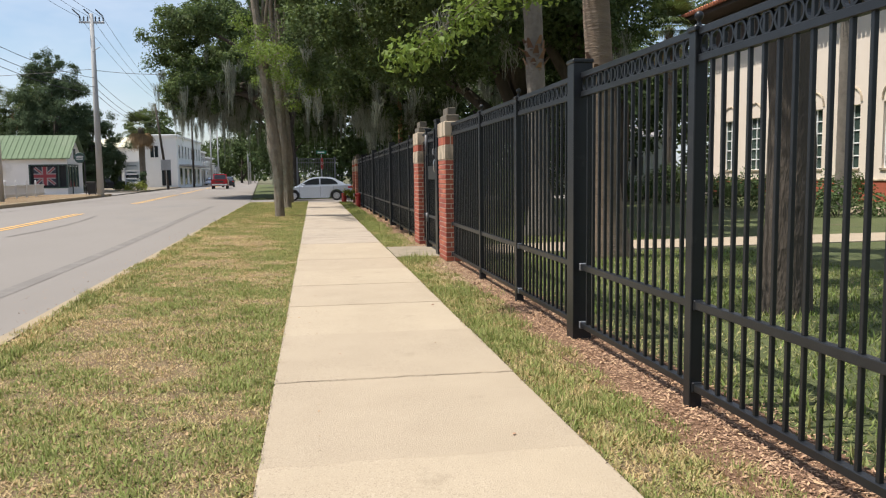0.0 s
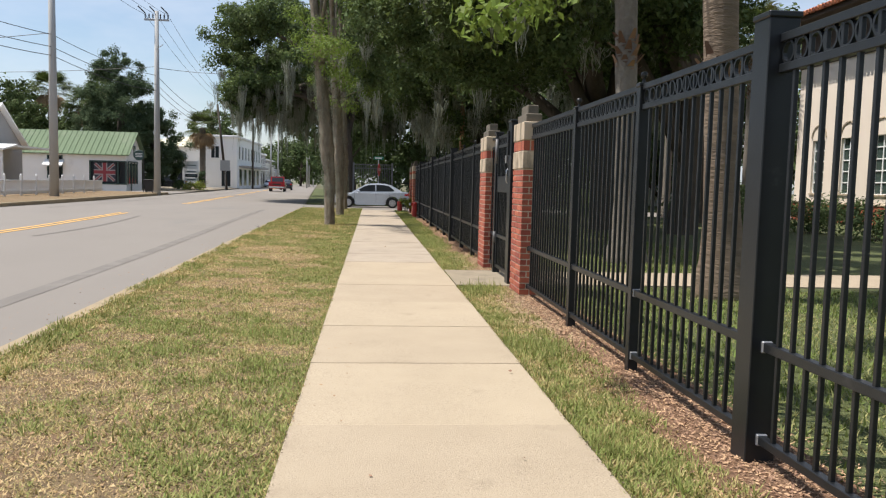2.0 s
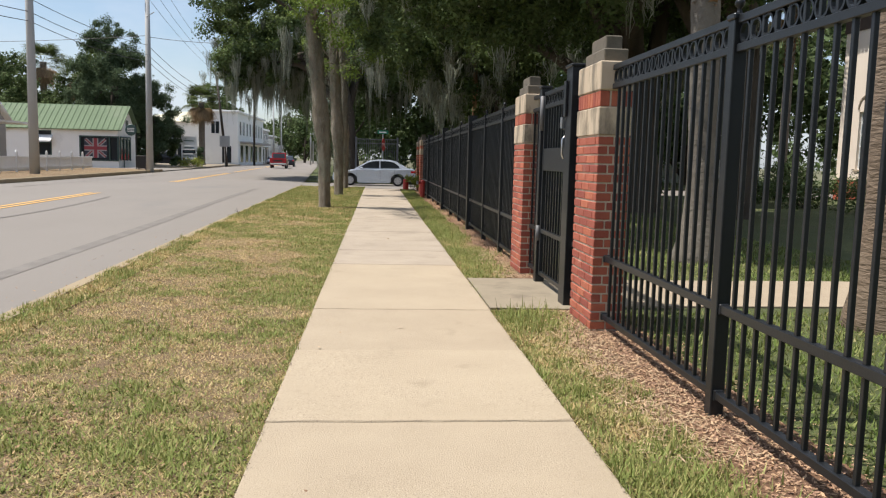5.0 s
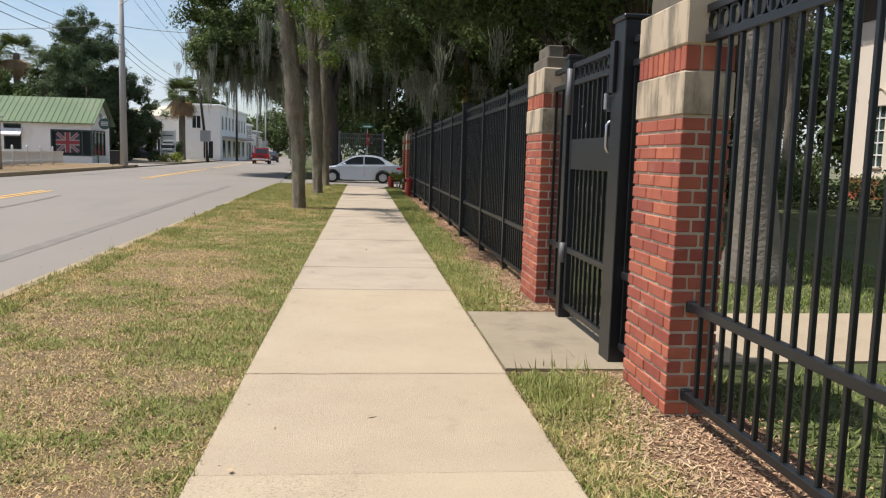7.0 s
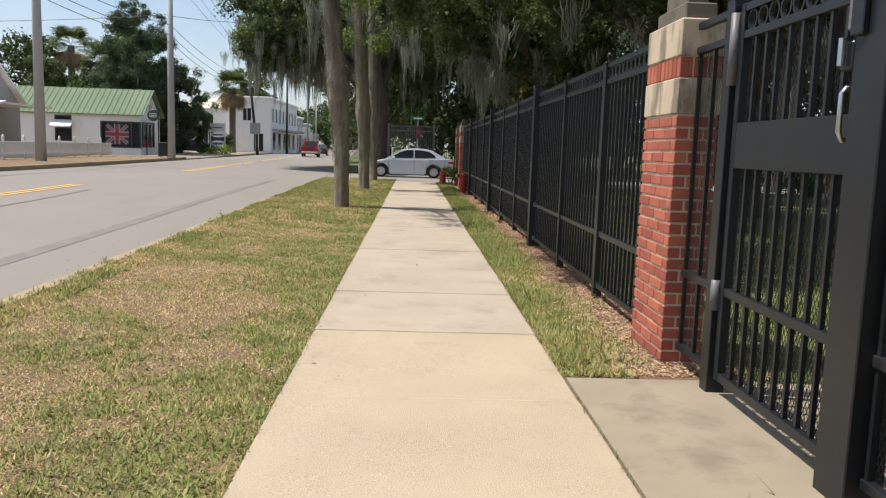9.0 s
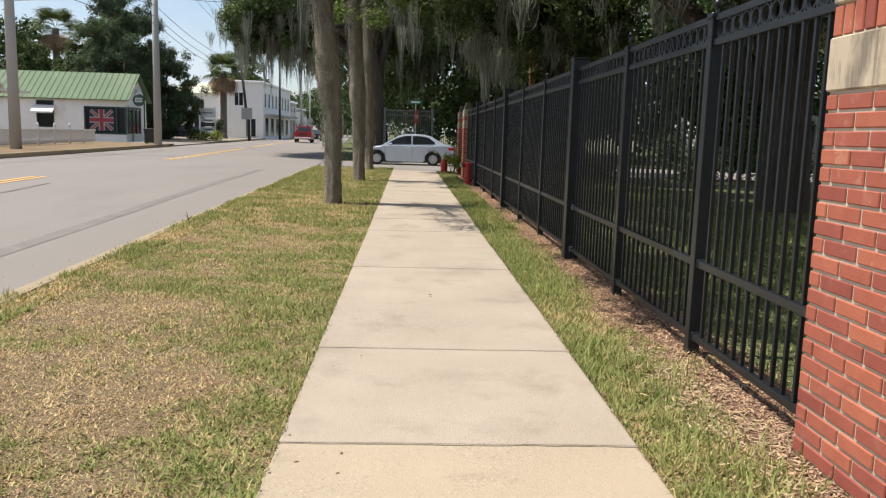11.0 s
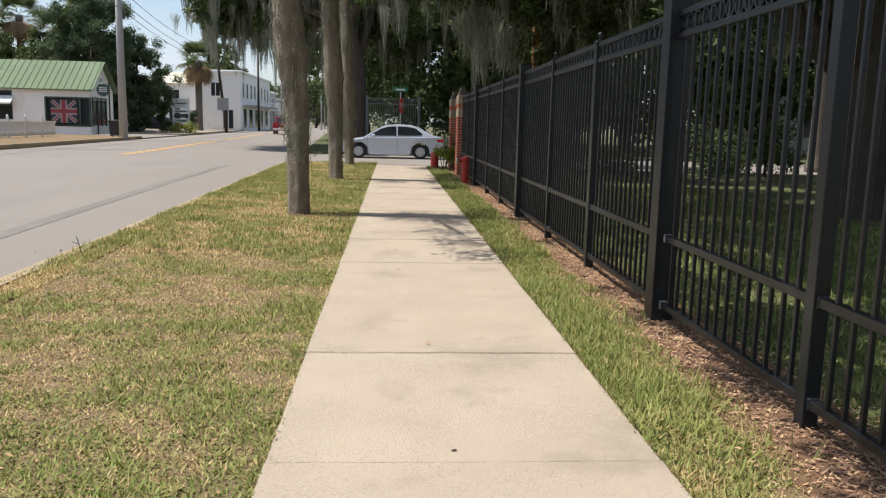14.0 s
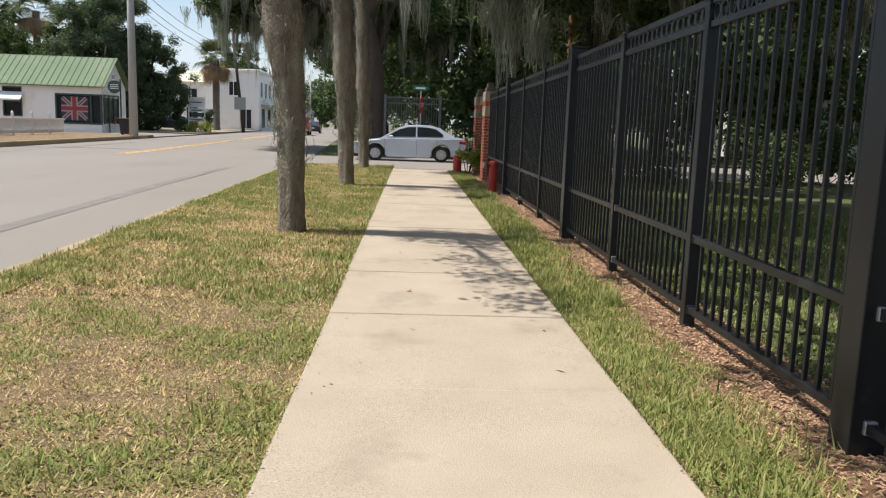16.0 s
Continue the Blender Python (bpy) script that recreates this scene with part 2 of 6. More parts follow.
M_GRASS = by_dryness("grass_blades", (0.15, 0.19, 0.044), (0.305, 0.345, 0.11), (0.45, 0.305, 0.148), (0.76, 0.575, 0.315))
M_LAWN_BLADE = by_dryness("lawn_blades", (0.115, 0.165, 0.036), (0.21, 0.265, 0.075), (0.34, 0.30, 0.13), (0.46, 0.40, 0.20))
M_CHIP = surface("wood_mulch", (0.27, 0.15, 0.085), (0.50, 0.325, 0.205), 6.0, 0.9, 0.3, 60, island=0.45)
M_MULCH = surface("mulch_bed", (0.115, 0.062, 0.035), (0.23, 0.13, 0.072), 5.0, 0.95, 0.9, 50, depth=0.03)
M_IRON = surface("black_painted_metal", (0.0075, 0.0088, 0.0105), (0.0145, 0.0168, 0.0198), 5.0, 0.38, 0.06, 120, spec=0.42, stain=(0.05, 0.051, 0.053), stain_scale=3.0, stain_at=0.66)
M_BRACKET = surface("bare_bracket_metal", (0.25, 0.26, 0.28), (0.40, 0.41, 0.43), 30, 0.45, 0.1, 90, metal=0.6)
M_STEEL = surface("brushed_steel", (0.5, 0.5, 0.51), (0.62, 0.62, 0.63), 30, 0.3, 0.05, 150, metal=1.0)
M_BRICK = surface("red_brick", (0.285, 0.066, 0.038), (0.41, 0.122, 0.074), 9.0, 0.85, 0.5, 120, per_object=0.24, stain=(0.46, 0.26, 0.19), stain_scale=5.5, stain_at=0.60, depth=0.004)
M_BRICK_FAR = surface("red_brick_joined", (0.33, 0.075, 0.04), (0.43, 0.115, 0.065), 9.0, 0.85, 0.3, 120, island=0.2, depth=0.004)
M_MORTAR = surface("mortar", (0.42, 0.355, 0.27), (0.60, 0.52, 0.41), 8, 0.95, 0.4, 120, depth=0.004)
M_LIME = surface("limestone", (0.42, 0.335, 0.235), (0.58, 0.48, 0.355), 3.2, 0.85, 0.4, 70, stain=(0.11, 0.095, 0.072), stain_scale=3.4, stain_at=0.47, stretch=(1.6, 1.6, 0.45), depth=0.005)
M_CAP = surface("weathered_limestone", (0.075, 0.066, 0.052), (0.20, 0.172, 0.13), 3.0, 0.9, 0.4, 70, stain=(0.055, 0.05, 0.042), stain_scale=3.0, stain_at=0.5, depth=0.005)
M_BARK = surface("oak_bark", (0.145, 0.118, 0.086), (0.36, 0.308, 0.235), 9.0, 0.95, 1.0, 42, stretch=(1, 1, 0.5), depth=0.07, stain=(0.37, 0.34, 0.265), stain_scale=4.0, stain_at=0.52)
M_BARK_DARK = surface("dark_bark", (0.04, 0.032, 0.025), (0.10, 0.08, 0.06), 4.0, 0.95, 1.0, 18, stretch=(1, 1, 0.25), depth=0.05)
M_PALM = surface("palm_trunk_grey", (0.13, 0.113, 0.092), (0.22, 0.195, 0.162), 3.0, 0.9, 0.8, 14, stretch=(1.5, 1.5, 1.5), depth=0.03, stain=(0.105, 0.09, 0.072), stain_scale=1.0, stain_at=0.55)
M_BOOT = surface("palm_boots", (0.105, 0.058, 0.034), (0.23, 0.14, 0.085), 6.0, 0.95, 0.6, 30, island=0.35)
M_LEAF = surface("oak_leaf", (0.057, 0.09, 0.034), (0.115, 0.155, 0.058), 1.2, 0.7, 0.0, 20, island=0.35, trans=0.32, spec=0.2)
# oak leaf colour lightened to stand for sun on the sprays
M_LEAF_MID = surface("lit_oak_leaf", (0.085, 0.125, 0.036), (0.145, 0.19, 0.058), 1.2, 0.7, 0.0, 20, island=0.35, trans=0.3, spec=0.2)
# brighter, yellower oak leaf, coloured as if sun falls on it
M_LEAF_SUN = surface("sunlit_bough_leaf", (0.115, 0.175, 0.030), (0.20, 0.27, 0.058), 1.2, 0.65, 0.0, 20, island=0.3, trans=0.42, spec=0.25)
M_LEAF_FAR = surface("distant_leaf", (0.058, 0.085, 0.030), (0.105, 0.14, 0.050), 0.5, 0.75, 0.0, 10, island=0.4, spec=0.15, trans=0.2)
# leaf colours raised to stand in for haze over the distance
M_LEAF_BLUE = surface("hazed_camphor_leaf", (0.066, 0.098, 0.052), (0.112, 0.148, 0.078), 0.5, 0.8, 0.0, 10, island=0.3, spec=0.08, trans=0.22)
M_LIME_LEAF = surface("bright_shrub_leaf", (0.20, 0.24, 0.03), (0.33, 0.35, 0.06), 2.0, 0.6, 0.0, 20, island=0.35, trans=0.35)
M_MOSS = surface("spanish_moss", (0.19, 0.205, 0.155), (0.35, 0.365, 0.295), 1.5, 0.95, 0.0, 30, island=0.35, trans=0.45)
M_FROND = surface("palm_frond", (0.055, 0.085, 0.02), (0.12, 0.15, 0.04), 1.0, 0.5, 0.0, 20, island=0.35, trans=0.25)
M_FROND_DEAD = surface("dead_frond", (0.22, 0.14, 0.07), (0.34, 0.23, 0.12), 1.0, 0.9, 0.0, 20, island=0.3, trans=0.15)
M_POLE = surface("pole_concrete", (0.36, 0.36, 0.35), (0.47, 0.47, 0.46), 0.8, 0.85, 0.2, 50, stretch=(1, 1, 0.2))
M_WOOD = surface("creosoted_wood", (0.035, 0.027, 0.02), (0.07, 0.055, 0.04), 3, 0.9, 0.4, 30, stretch=(1, 1, 0.1))
M_WIRE = surface("cable_black", (0.02, 0.02, 0.02), (0.03, 0.03, 0.03), 3, 0.6, 0.0, 30)
M_WHITE = surface("white_painted_siding", (0.80, 0.80, 0.79), (0.88, 0.88, 0.87), 0.8, 0.7, 0.1, 20, stain=(0.68, 0.68, 0.66), stain_scale=0.5, stain_at=0.58)
M_VINYL = surface("white_vinyl", (0.70, 0.70, 0.70), (0.80, 0.80, 0.80), 1.0, 0.45, 0.0, 20)
M_GREEN_ROOF = surface("green_metal_roof", (0.115, 0.165, 0.095), (0.155, 0.21, 0.125), 0.6, 0.75, 0.05, 15, spec=0.2, stain=(0.19, 0.225, 0.155), stain_scale=0.4, stain_at=0.55)
M_TEAL = surface("dark_green_trim", (0.025, 0.06, 0.055), (0.045, 0.09, 0.08), 2, 0.5, 0.05, 30)
M_GLASS = glass_dark("window_glass")
M_GLASS_G = glass_dark("greenish_window_glass", (0.05, 0.075, 0.065))
# flag colours darkened to stand for the dimness behind the shop glass
M_FLAG_B = surface("flag_navy", (0.035, 0.04, 0.06), (0.05, 0.055, 0.08), 3, 0.8, 0.0, 30)
M_FLAG_W = surface("flag_white", (0.30, 0.28, 0.29), (0.38, 0.36, 0.36), 3, 0.8, 0.0, 30)
M_FLAG_R = surface("flag_red", (0.26, 0.045, 0.06), (0.32, 0.06, 0.075), 3, 0.8, 0.0, 30)
M_CREAM = surface("cream_stucco", (0.72, 0.62, 0.52), (0.80, 0.71, 0.60), 0.7, 0.9, 0.3, 40)
M_TILE = surface("terracotta_tile", (0.38, 0.11, 0.05), (0.55, 0.21, 0.11), 3, 0.8, 0.2, 30, island=0.3)
M_SOFFIT = surface("brown_soffit", (0.055, 0.038, 0.027), (0.09, 0.06, 0.045), 2, 0.8, 0.1, 20)
M_GREYWALL = surface("grey_block_wall", (0.30, 0.29, 0.28), (0.40, 0.39, 0.38), 0.6, 0.9, 0.1, 15)
M_TANROOF = surface("pale_roof", (0.55, 0.52, 0.38), (0.66, 0.62, 0.47), 0.6, 0.8, 0.1, 15)
M_SILVER = surface("silver_car_paint", (0.58, 0.64, 0.73), (0.62, 0.68, 0.77), 1.0, 0.25, 0.0, 200, metal=0.45)
M_REDCAR = surface("red_car_paint", (0.38, 0.015, 0.02), (0.42, 0.02, 0.03), 1.0, 0.25, 0.0, 200)
M_DARKCAR = surface("dark_blue_car_paint", (0.02, 0.025, 0.035), (0.03, 0.035, 0.045), 1.0, 0.25, 0.0, 200)
M_RUBBER = surface("tyre_rubber", (0.015, 0.015, 0.015), (0.025, 0.025, 0.025), 20, 0.8, 0.1, 60)
M_RIM = surface("wheel_cover", (0.48, 0.48, 0.50), (0.58, 0.58, 0.60), 10, 0.35, 0.0, 60, metal=0.6)
M_PLASTIC = surface("black_plastic", (0.02, 0.02, 0.02), (0.035, 0.035, 0.035), 5, 0.55, 0.1, 60)
M_TAIL = surface("tail_lamp_red", (0.42, 0.01, 0.015), (0.5, 0.02, 0.03), 5, 0.2, 0.0, 60)
M_HEADLAMP = surface("head_lamp_clear", (0.6, 0.62, 0.64), (0.7, 0.72, 0.74), 5, 0.15, 0.0, 60)
M_RED = surface("red_enamel", (0.38, 0.022, 0.018), (0.47, 0.04, 0.03), 4, 0.45, 0.1, 50, stain=(0.30, 0.10, 0.08), stain_scale=6, stain_at=0.6)
M_SIGN_G = surface("green_sign_sheet", (0.015, 0.16, 0.09), (0.02, 0.19, 0.11), 4, 0.5, 0.0, 40)
M_SIGN_W = surface("white_sign_sheet", (0.65, 0.65, 0.63), (0.72, 0.72, 0.70), 4, 0.5, 0.0, 40)
M_GALV = surface("galvanised_steel", (0.33, 0.34, 0.35), (0.45, 0.46, 0.47), 10, 0.5, 0.1, 60, metal=0.5)
M_HINGE = surface("grey_painted_hinge", (0.10, 0.10, 0.105), (0.15, 0.15, 0.155), 12, 0.5, 0.1, 60)
M_ORANGE = surface("pine_bark_sunlit", (0.20, 0.10, 0.055), (0.38, 0.21, 0.12), 4, 0.95, 0.8, 20, stretch=(1, 1, 0.3), depth=0.03)


# ---------------------------------------------------------------- the large structure
SW_L, SW_R, SLAB, SLAB_0 = 0.19, 1.715, 1.4535, 8.65      # sidewalk edges, slab length, one joint
FENCE_X = 2.49
WALK_END = 42.6


def near_kerb(y):
    return -2.12 - 0.02 * (y - 9) if y < 43 else -2.80 - 0.065 * (y - 43)


def centre_line(y):
    return -7.75 - (0.065 if y > 25 else 0.025) * (y - 25)


def far_kerb(y):
    return -15.0 - 0.05 * (y - 42)


def road_z(x, y):
    a, b = near_kerb(y), far_kerb(y)
    s = min(max((a - x) / (a - b), 0), 1)
    drop = -0.06 * min(max((y - 38) / 12, 0), 1)
    return -0.125 + 0.09 * math.sin(math.pi * s) + drop


ground_bm = bmesh.new()
bmesh.ops.create_grid(ground_bm, x_segments=2, y_segments=2, size=3000, matrix=Matrix.Translation((0, 0, -0.34)))
tagged(part("ground", ground_bm, M_GROUND), "flat ground reaching out to the horizon", "ground", kind="structure")


def sheet(name, xs_of_y, ys, nx, z_of, material, label, category):
    """A ribbon of ground between two edges."""
    bm = bmesh.new()
    rows = []
    for y in ys:
        a, b = xs_of_y(y)
        rows.append([bm.verts.new((a + (b - a) * i / nx, y, z_of(a + (b - a) * i / nx, y))) for i in range(nx + 1)])
    for r0, r1 in zip(rows, rows[1:]):
        for i in range(nx):
            bm.faces.new((r0[i], r1[i], r1[i + 1], r0[i + 1]))
    bmesh.ops.recalc_face_normals(bm, faces=bm.faces)
    return tagged(part(name, bm, material, smooth=True), label, category, kind="structure")


road_ys = [-40 + 4 * i for i in range(95)]
sheet("road", lambda y: (far_kerb(y) - 0.0, near_kerb(y)), road_ys, 14, road_z, M_ROAD, "sun-bleached grey asphalt street with worn surface", "road")


def block(name, outline, z0, z1, material, label, category, bevel=0.0):
    bm = bmesh.new()
    prism(bm, outline, "z", z0, z1)
    return tagged(part(name, bm, material), label, category, kind="structure")


def ribbon_outline(edge_a, edge_b, ys):
    return [(edge_a(y), y) for y in ys] + [(edge_b(y), y) for y in reversed(ys)]


verge_ys = [-25, -10, 0, 10, 20, 30, 40, 43.6]
block("verge", ribbon_outline(lambda y: near_kerb(y) + 0.0, lambda y: SW_L - 0.006, verge_ys), -0.30, -0.022, M_SOIL, "thin dry turf verge between kerb and sidewalk", "verge")
block("fence_strip", [(SW_R + 0.006, -25), (2.16, -25), (2.16, 42), (SW_R + 0.006, 42)], -0.30, -0.022, M_SOIL, "narrow grassy strip between sidewalk and fence", "verge")
block("mulch_bed", [(2.16, -25), (2.80, -25), (2.80, 42), (2.16, 42)], -0.30, -0.012, M_MULCH, "brown wood mulch bed beneath the metal fence", "mulch bed")
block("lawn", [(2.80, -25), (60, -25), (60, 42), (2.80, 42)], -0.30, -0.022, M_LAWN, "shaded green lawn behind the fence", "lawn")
block("side_street", [(-2.75, 43.65), (60, 42.05), (60, 54.5), (-3.55, 54.5)], -0.33, -0.185, M_ROAD, "side street of worn grey asphalt", "road")
block("corner_lawn", [(-3.5, 55.6), (-2.6, 54.7), (60, 54.7), (60, 150), (-9.6, 150)], -0.30, -0.10, M_LAWN, "shaded lawn across the side street", "lawn")
block("far_verge", ribbon_outline(lambda y: far_kerb(y) - 0.16, lambda y: -75.0, [-40, 0, 30, 60, 74]), -0.30, 0.0, M_SOIL, "grass and bare earth across the street", "verge")
block("far_lot", ribbon_outline(lambda y: far_kerb(y) - 0.16, lambda y: -75.0, [88, 100, 150, 240]), -0.30, -0.02, M_CONC2, "pale paved lots along the far side", "pavement")
block("far_side_street", [(far_kerb(74) - 0.2, 74.02), (far_kerb(88) - 0.2, 87.98), (-75, 87.98), (-75, 74.02)], -0.33, -0.12, M_ROAD, "far side street opening off the road", "road")


def kerb(name, edge, ys, z1, side, label):
    bm = bmesh.new()
    prof = [(0.0, -0.3), (0.0, z1 - 0.02), (0.02 * side, z1), (0.15 * side, z1), (0.15 * side, -0.3)]
    rings = [[bm.verts.new((edge(y) + u, y, v)) for u, v in prof] for y in ys]
    for a, b in zip(rings, rings[1:]):
        for k in range(len(prof) - 1):
            bm.faces.new((a[k], b[k], b[k + 1], a[k + 1]))
    bm.faces.new(rings[0])
    bm.faces.new(rings[-1])
    bmesh.ops.recalc_face_normals(bm, faces=bm.faces)
    return tagged(part(name, bm, M_KERB), label, "kerb", kind="structure")


kerb("kerb", near_kerb, [-25 + 2 * i for i in range(35)], -0.002, 1, "low concrete kerb with faded yellow tint")
kerb("far_kerb", far_kerb, [-40 + 4 * i for i in range(29)], 0.03, -1, "low concrete kerb on the far side")


def strip(name, path, width, material, parent, lift=0.004):
    """Paint or tar lying on the road along a path."""
    bm = bmesh.new()
    prev = None
    for i, (x, y) in enumerate(path):
        a, b = path[max(i - 1, 0)], path[min(i + 1, len(path) - 1)]
        d = Vector((b[0] - a[0], b[1] - a[1])).normalized()
        n = Vector((d.y, -d.x)) * width / 2
        q = [bm.verts.new((x + s * n.x, y + s * n.y, road_z(x + s * n.x, y) + lift)) for s in (-1, 1)]
        if prev:
            bm.faces.new((prev[0], prev[1], q[1], q[0]))
        prev = q
    bmesh.ops.recalc_face_normals(bm, faces=bm.faces)
    return part(name, bm, material, parent)


marks = thing("road_marking", label="worn yellow centre line with gaps", category="road marking", kind="structure")
for y0, y1 in ((-20, -8), (2, 12), (20, 34), (47, 70), (74, 100), (106, 180)):
    for off in (-0.12, 0.12):
        strip("paint_line", [(centre_line(y0 + (y1 - y0) * k / 8) + off, y0 + (y1 - y0) * k / 8) for k in range(9)], 0.11, M_YELLOW, marks, 0.008)
tar = thing("tar_streak", label="long dark tar and tyre streak in the lane", category="road stain", kind="structure")
strip("streak", [(near_kerb(y) - 1.35 + 0.25 * math.sin(y * 0.11), y) for y in range(-6, 44, 2)], 0.22, M_TAR, tar, 0.004)
strip("streak", [(centre_line(y) + 1.0 + 0.2 * math.sin(y * 0.3), y) for y in range(22, 33, 2)], 0.09, M_TAR, tar, 0.007)
strip("streak", [(far_kerb(y) + 2.2, y) for y in range(38, 66, 4)], 0.12, M_TAR, tar, 0.007)

# sidewalk slabs
walk_base = block("sidewalk", [(SW_L + 0.004, -25), (SW_R - 0.004, -25), (SW_R - 0.004, WALK_END), (SW_L + 0.004, WALK_END)], -0.30, -0.045, M_MULCH, "pale tan concrete sidewalk in square slabs", "sidewalk")


def joint_y(k, u):
    """The line of joint k, u across the walk from 0 to 1: some are sawn straight, some have cracked."""
    rough = {-1: 0.022, -2: 0.016, 0: 0.006, 5: 0.010, 9: 0.012, 10: 0.008}.get(k, 0.003 + 0.002 * (k % 3))
    return SLAB_0 + k * SLAB + rough * (noise.noise(Vector((u * 5.0, k * 3.7, 1.3))) + 0.7 * noise.noise(Vector((u * 19.0, k * 5.1, 2.9))))


def slab_bm(k):
    """One slab with worn, slightly broken edges."""
    m = 30
    gap = 0.0028 + 0.0012 * ((k * 7) % 3)
    low = [(SW_L + (SW_R - SW_L) * i / m, joint_y(k, i / m) + gap) for i in range(m + 1)]
    high = [(SW_L + (SW_R - SW_L) * i / m, joint_y(k + 1, i / m) - gap) for i in range(m, -1, -1)]
    ring = low + high
    mid = Vector((0.5 * (SW_L + SW_R), SLAB_0 + (k + 0.5) * SLAB))
    bm_ = bmesh.new()
    rows = []
    for inset, z in ((0.0, -0.10), (0.0, -0.009), (0.0045, -0.002), (0.011, 0.0)):
        row = []
        for i, (x_, y_) in enumerate(ring):
            e = inset * (1 + 0.8 * noise.noise(Vector((x_ * 9, y_ * 9, 0.5))))
            sx = 1 if x_ < SW_L + 1e-6 else (-1 if x_ > SW_R - 1e-6 else 0)
            row.append(bm_.verts.new((x_ + sx * e, y_ + (e if i <= m else -e), z)))
        rows.append(row)
    n_ = len(ring)
    for a, b_ in zip(rows, rows[1:]):
        for i in range(n_):
            bm_.faces.new((a[i], a[(i + 1) % n_], b_[(i + 1) % n_], b_[i]))
    top = rows[-1]
    for i in range(m):
        bm_.faces.new((top[i], top[i + 1], top[n_ - 2 - i], top[n_ - 1 - i]))
    bmesh.ops.recalc_face_normals(bm_, faces=bm_.faces)
    return bm_


for k in range(-20, 24):
    y = SLAB_0 + k * SLAB
    if y > WALK_END - 1:
        break
    s = part("slab", slab_bm(k), M_CONC_GREY if k >= 6 else M_CONC, walk_base)
    s.location = (0, 0, 0.002 * ((k * 37) % 5 - 2))
ramp_bm = bmesh.new()
prism(ramp_bm, [(42.0, -0.25), (42.0, -0.01), (42.6, -0.02), (43.9, -0.165), (43.9, -0.25)], "x", SW_L, SW_R)
part("slab", ramp_bm, M_CONC, walk_base)
# apron and path at the gate
block("gate_apron", [(1.728, 14.58), (2.86, 14.55), (2.86, 16.34), (1.728, 16.34)], -0.2, -0.002, M_CONC2, "weathered concrete apron before the gate", "pavement")
block("garden_path", [(2.87, 14.72), (22.0, 15.4), (22.0, 17.0), (2.87, 16.3)], -0.2, -0.004, M_CONC, "pale concrete path crossing the lawn", "path")
block("garden_kerb", [(16.5, 4.0), (16.8, 4.0), (16.8, 24.0), (16.5, 24.0)], -0.2, 0.16, M_LIME, "low pale stone edging before the building", "edging")


# ---------------------------------------------------------------- fence
RAIL_Z = ((0.085, 0.125), (0.535, 0.58), (1.845, 1.885), (1.985, 2.025))


def shared(bm, name):
    me = bpy.data.meshes.new(name)
    bm.to_mesh(me)
    bm.free()
    return me


def ring_mesh():
    """A flat metal circle that stands between the two top rails."""
    bm = bmesh.new()
    n, R, w, t = 16, 0.049, 0.006, 0.010
    vs = []
    for k in range(n):
        a = 2 * math.pi * k / n
        vs.append([bm.verts.new((s * t, r * math.cos(a), r * math.sin(a))) for s in (-1, 1) for r in (R - w, R + w)])
    for k in range(n):
        a, b = vs[k], vs[(k + 1) % n]
        for i, j in ((0, 1), (1, 3), (3, 2), (2, 0)):
            bm.faces.new((a[i], a[j], b[j], b[i]))
    bmesh.ops.recalc_face_normals(bm, faces=bm.faces)
    return shared(bm, "ring")


RING = ring_mesh()
PICKET = shared(boxm(-0.0105, -0.0105, 0.09, 0.0105, 0.0105, 1.99, 0.002), "picket")


def fence_panel(y0, y1, x=FENCE_X):
    p = thing("metal_fence", (x, 0, 0), 0, "black metal fence with upright pickets and ring frieze", "fence", "fence panels along the sidewalk")
    for i, (z0, z1) in enumerate(RAIL_Z):
        part("rail", boxm(-0.021, y0, z0, 0.021, y1, z1, 0.003), M_IRON, p)
    n = max(2, round((y1 - y0) / 0.118))
    for k in range(1, n):
        q = linked("picket", PICKET, M_IRON, p)
        q.location = (0, y0 + (y1 - y0) * k / n, 0)
    m = max(2, round((y1 - y0) / 0.112))
    for k in range(m):
        q = linked("ring", RING, M_IRON, p)
        q.location = (0, y0 + (y1 - y0) * (k + 0.5) / m, 1.935)
    for z in (0.105, 0.557):
        for y in (y0, y1):
            part("bracket", boxm(-0.026, y - 0.018, z - 0.028, 0.026, y + 0.018, z + 0.028, 0.004), M_BRACKET if (round(y * 10) % 3 == 0) else M_IRON, p)
    return p


post_made = {}


def fence_post(y, big=False, x=FENCE_X):
    if big in post_made:
        return copy_thing(post_made[big], pose(x, y, 0))
    h, w = (2.13, 0.075) if big else (2.035, 0.037)
    p = thing("fence_post", (x, y, 0), 0, "thick square black metal fence post with flat cap" if big else "slim square black metal fence post with ball finial",
              "fence post", "fence posts along the sidewalk")
    part("shaft", boxm(-w, -w, -0.15, w, w, h - 0.03, 0.004), M_IRON, p)
    part("cap", boxm(-w - 0.008, -w - 0.008, h - 0.03, w + 0.008, w + 0.008, h, 0.006), M_IRON, p)
    if not big:
        bm = bmesh.new()
        lathe(bm, [(0.02, h), (0.012, h + 0.012), (0.010, h + 0.03), (0.02, h + 0.038), (0.026, h + 0.055), (0.02, h + 0.072), (0.004, h + 0.08)], 10)
        part("finial", bm, M_IRON, p, smooth=True)
    post_made[big] = p
    return p


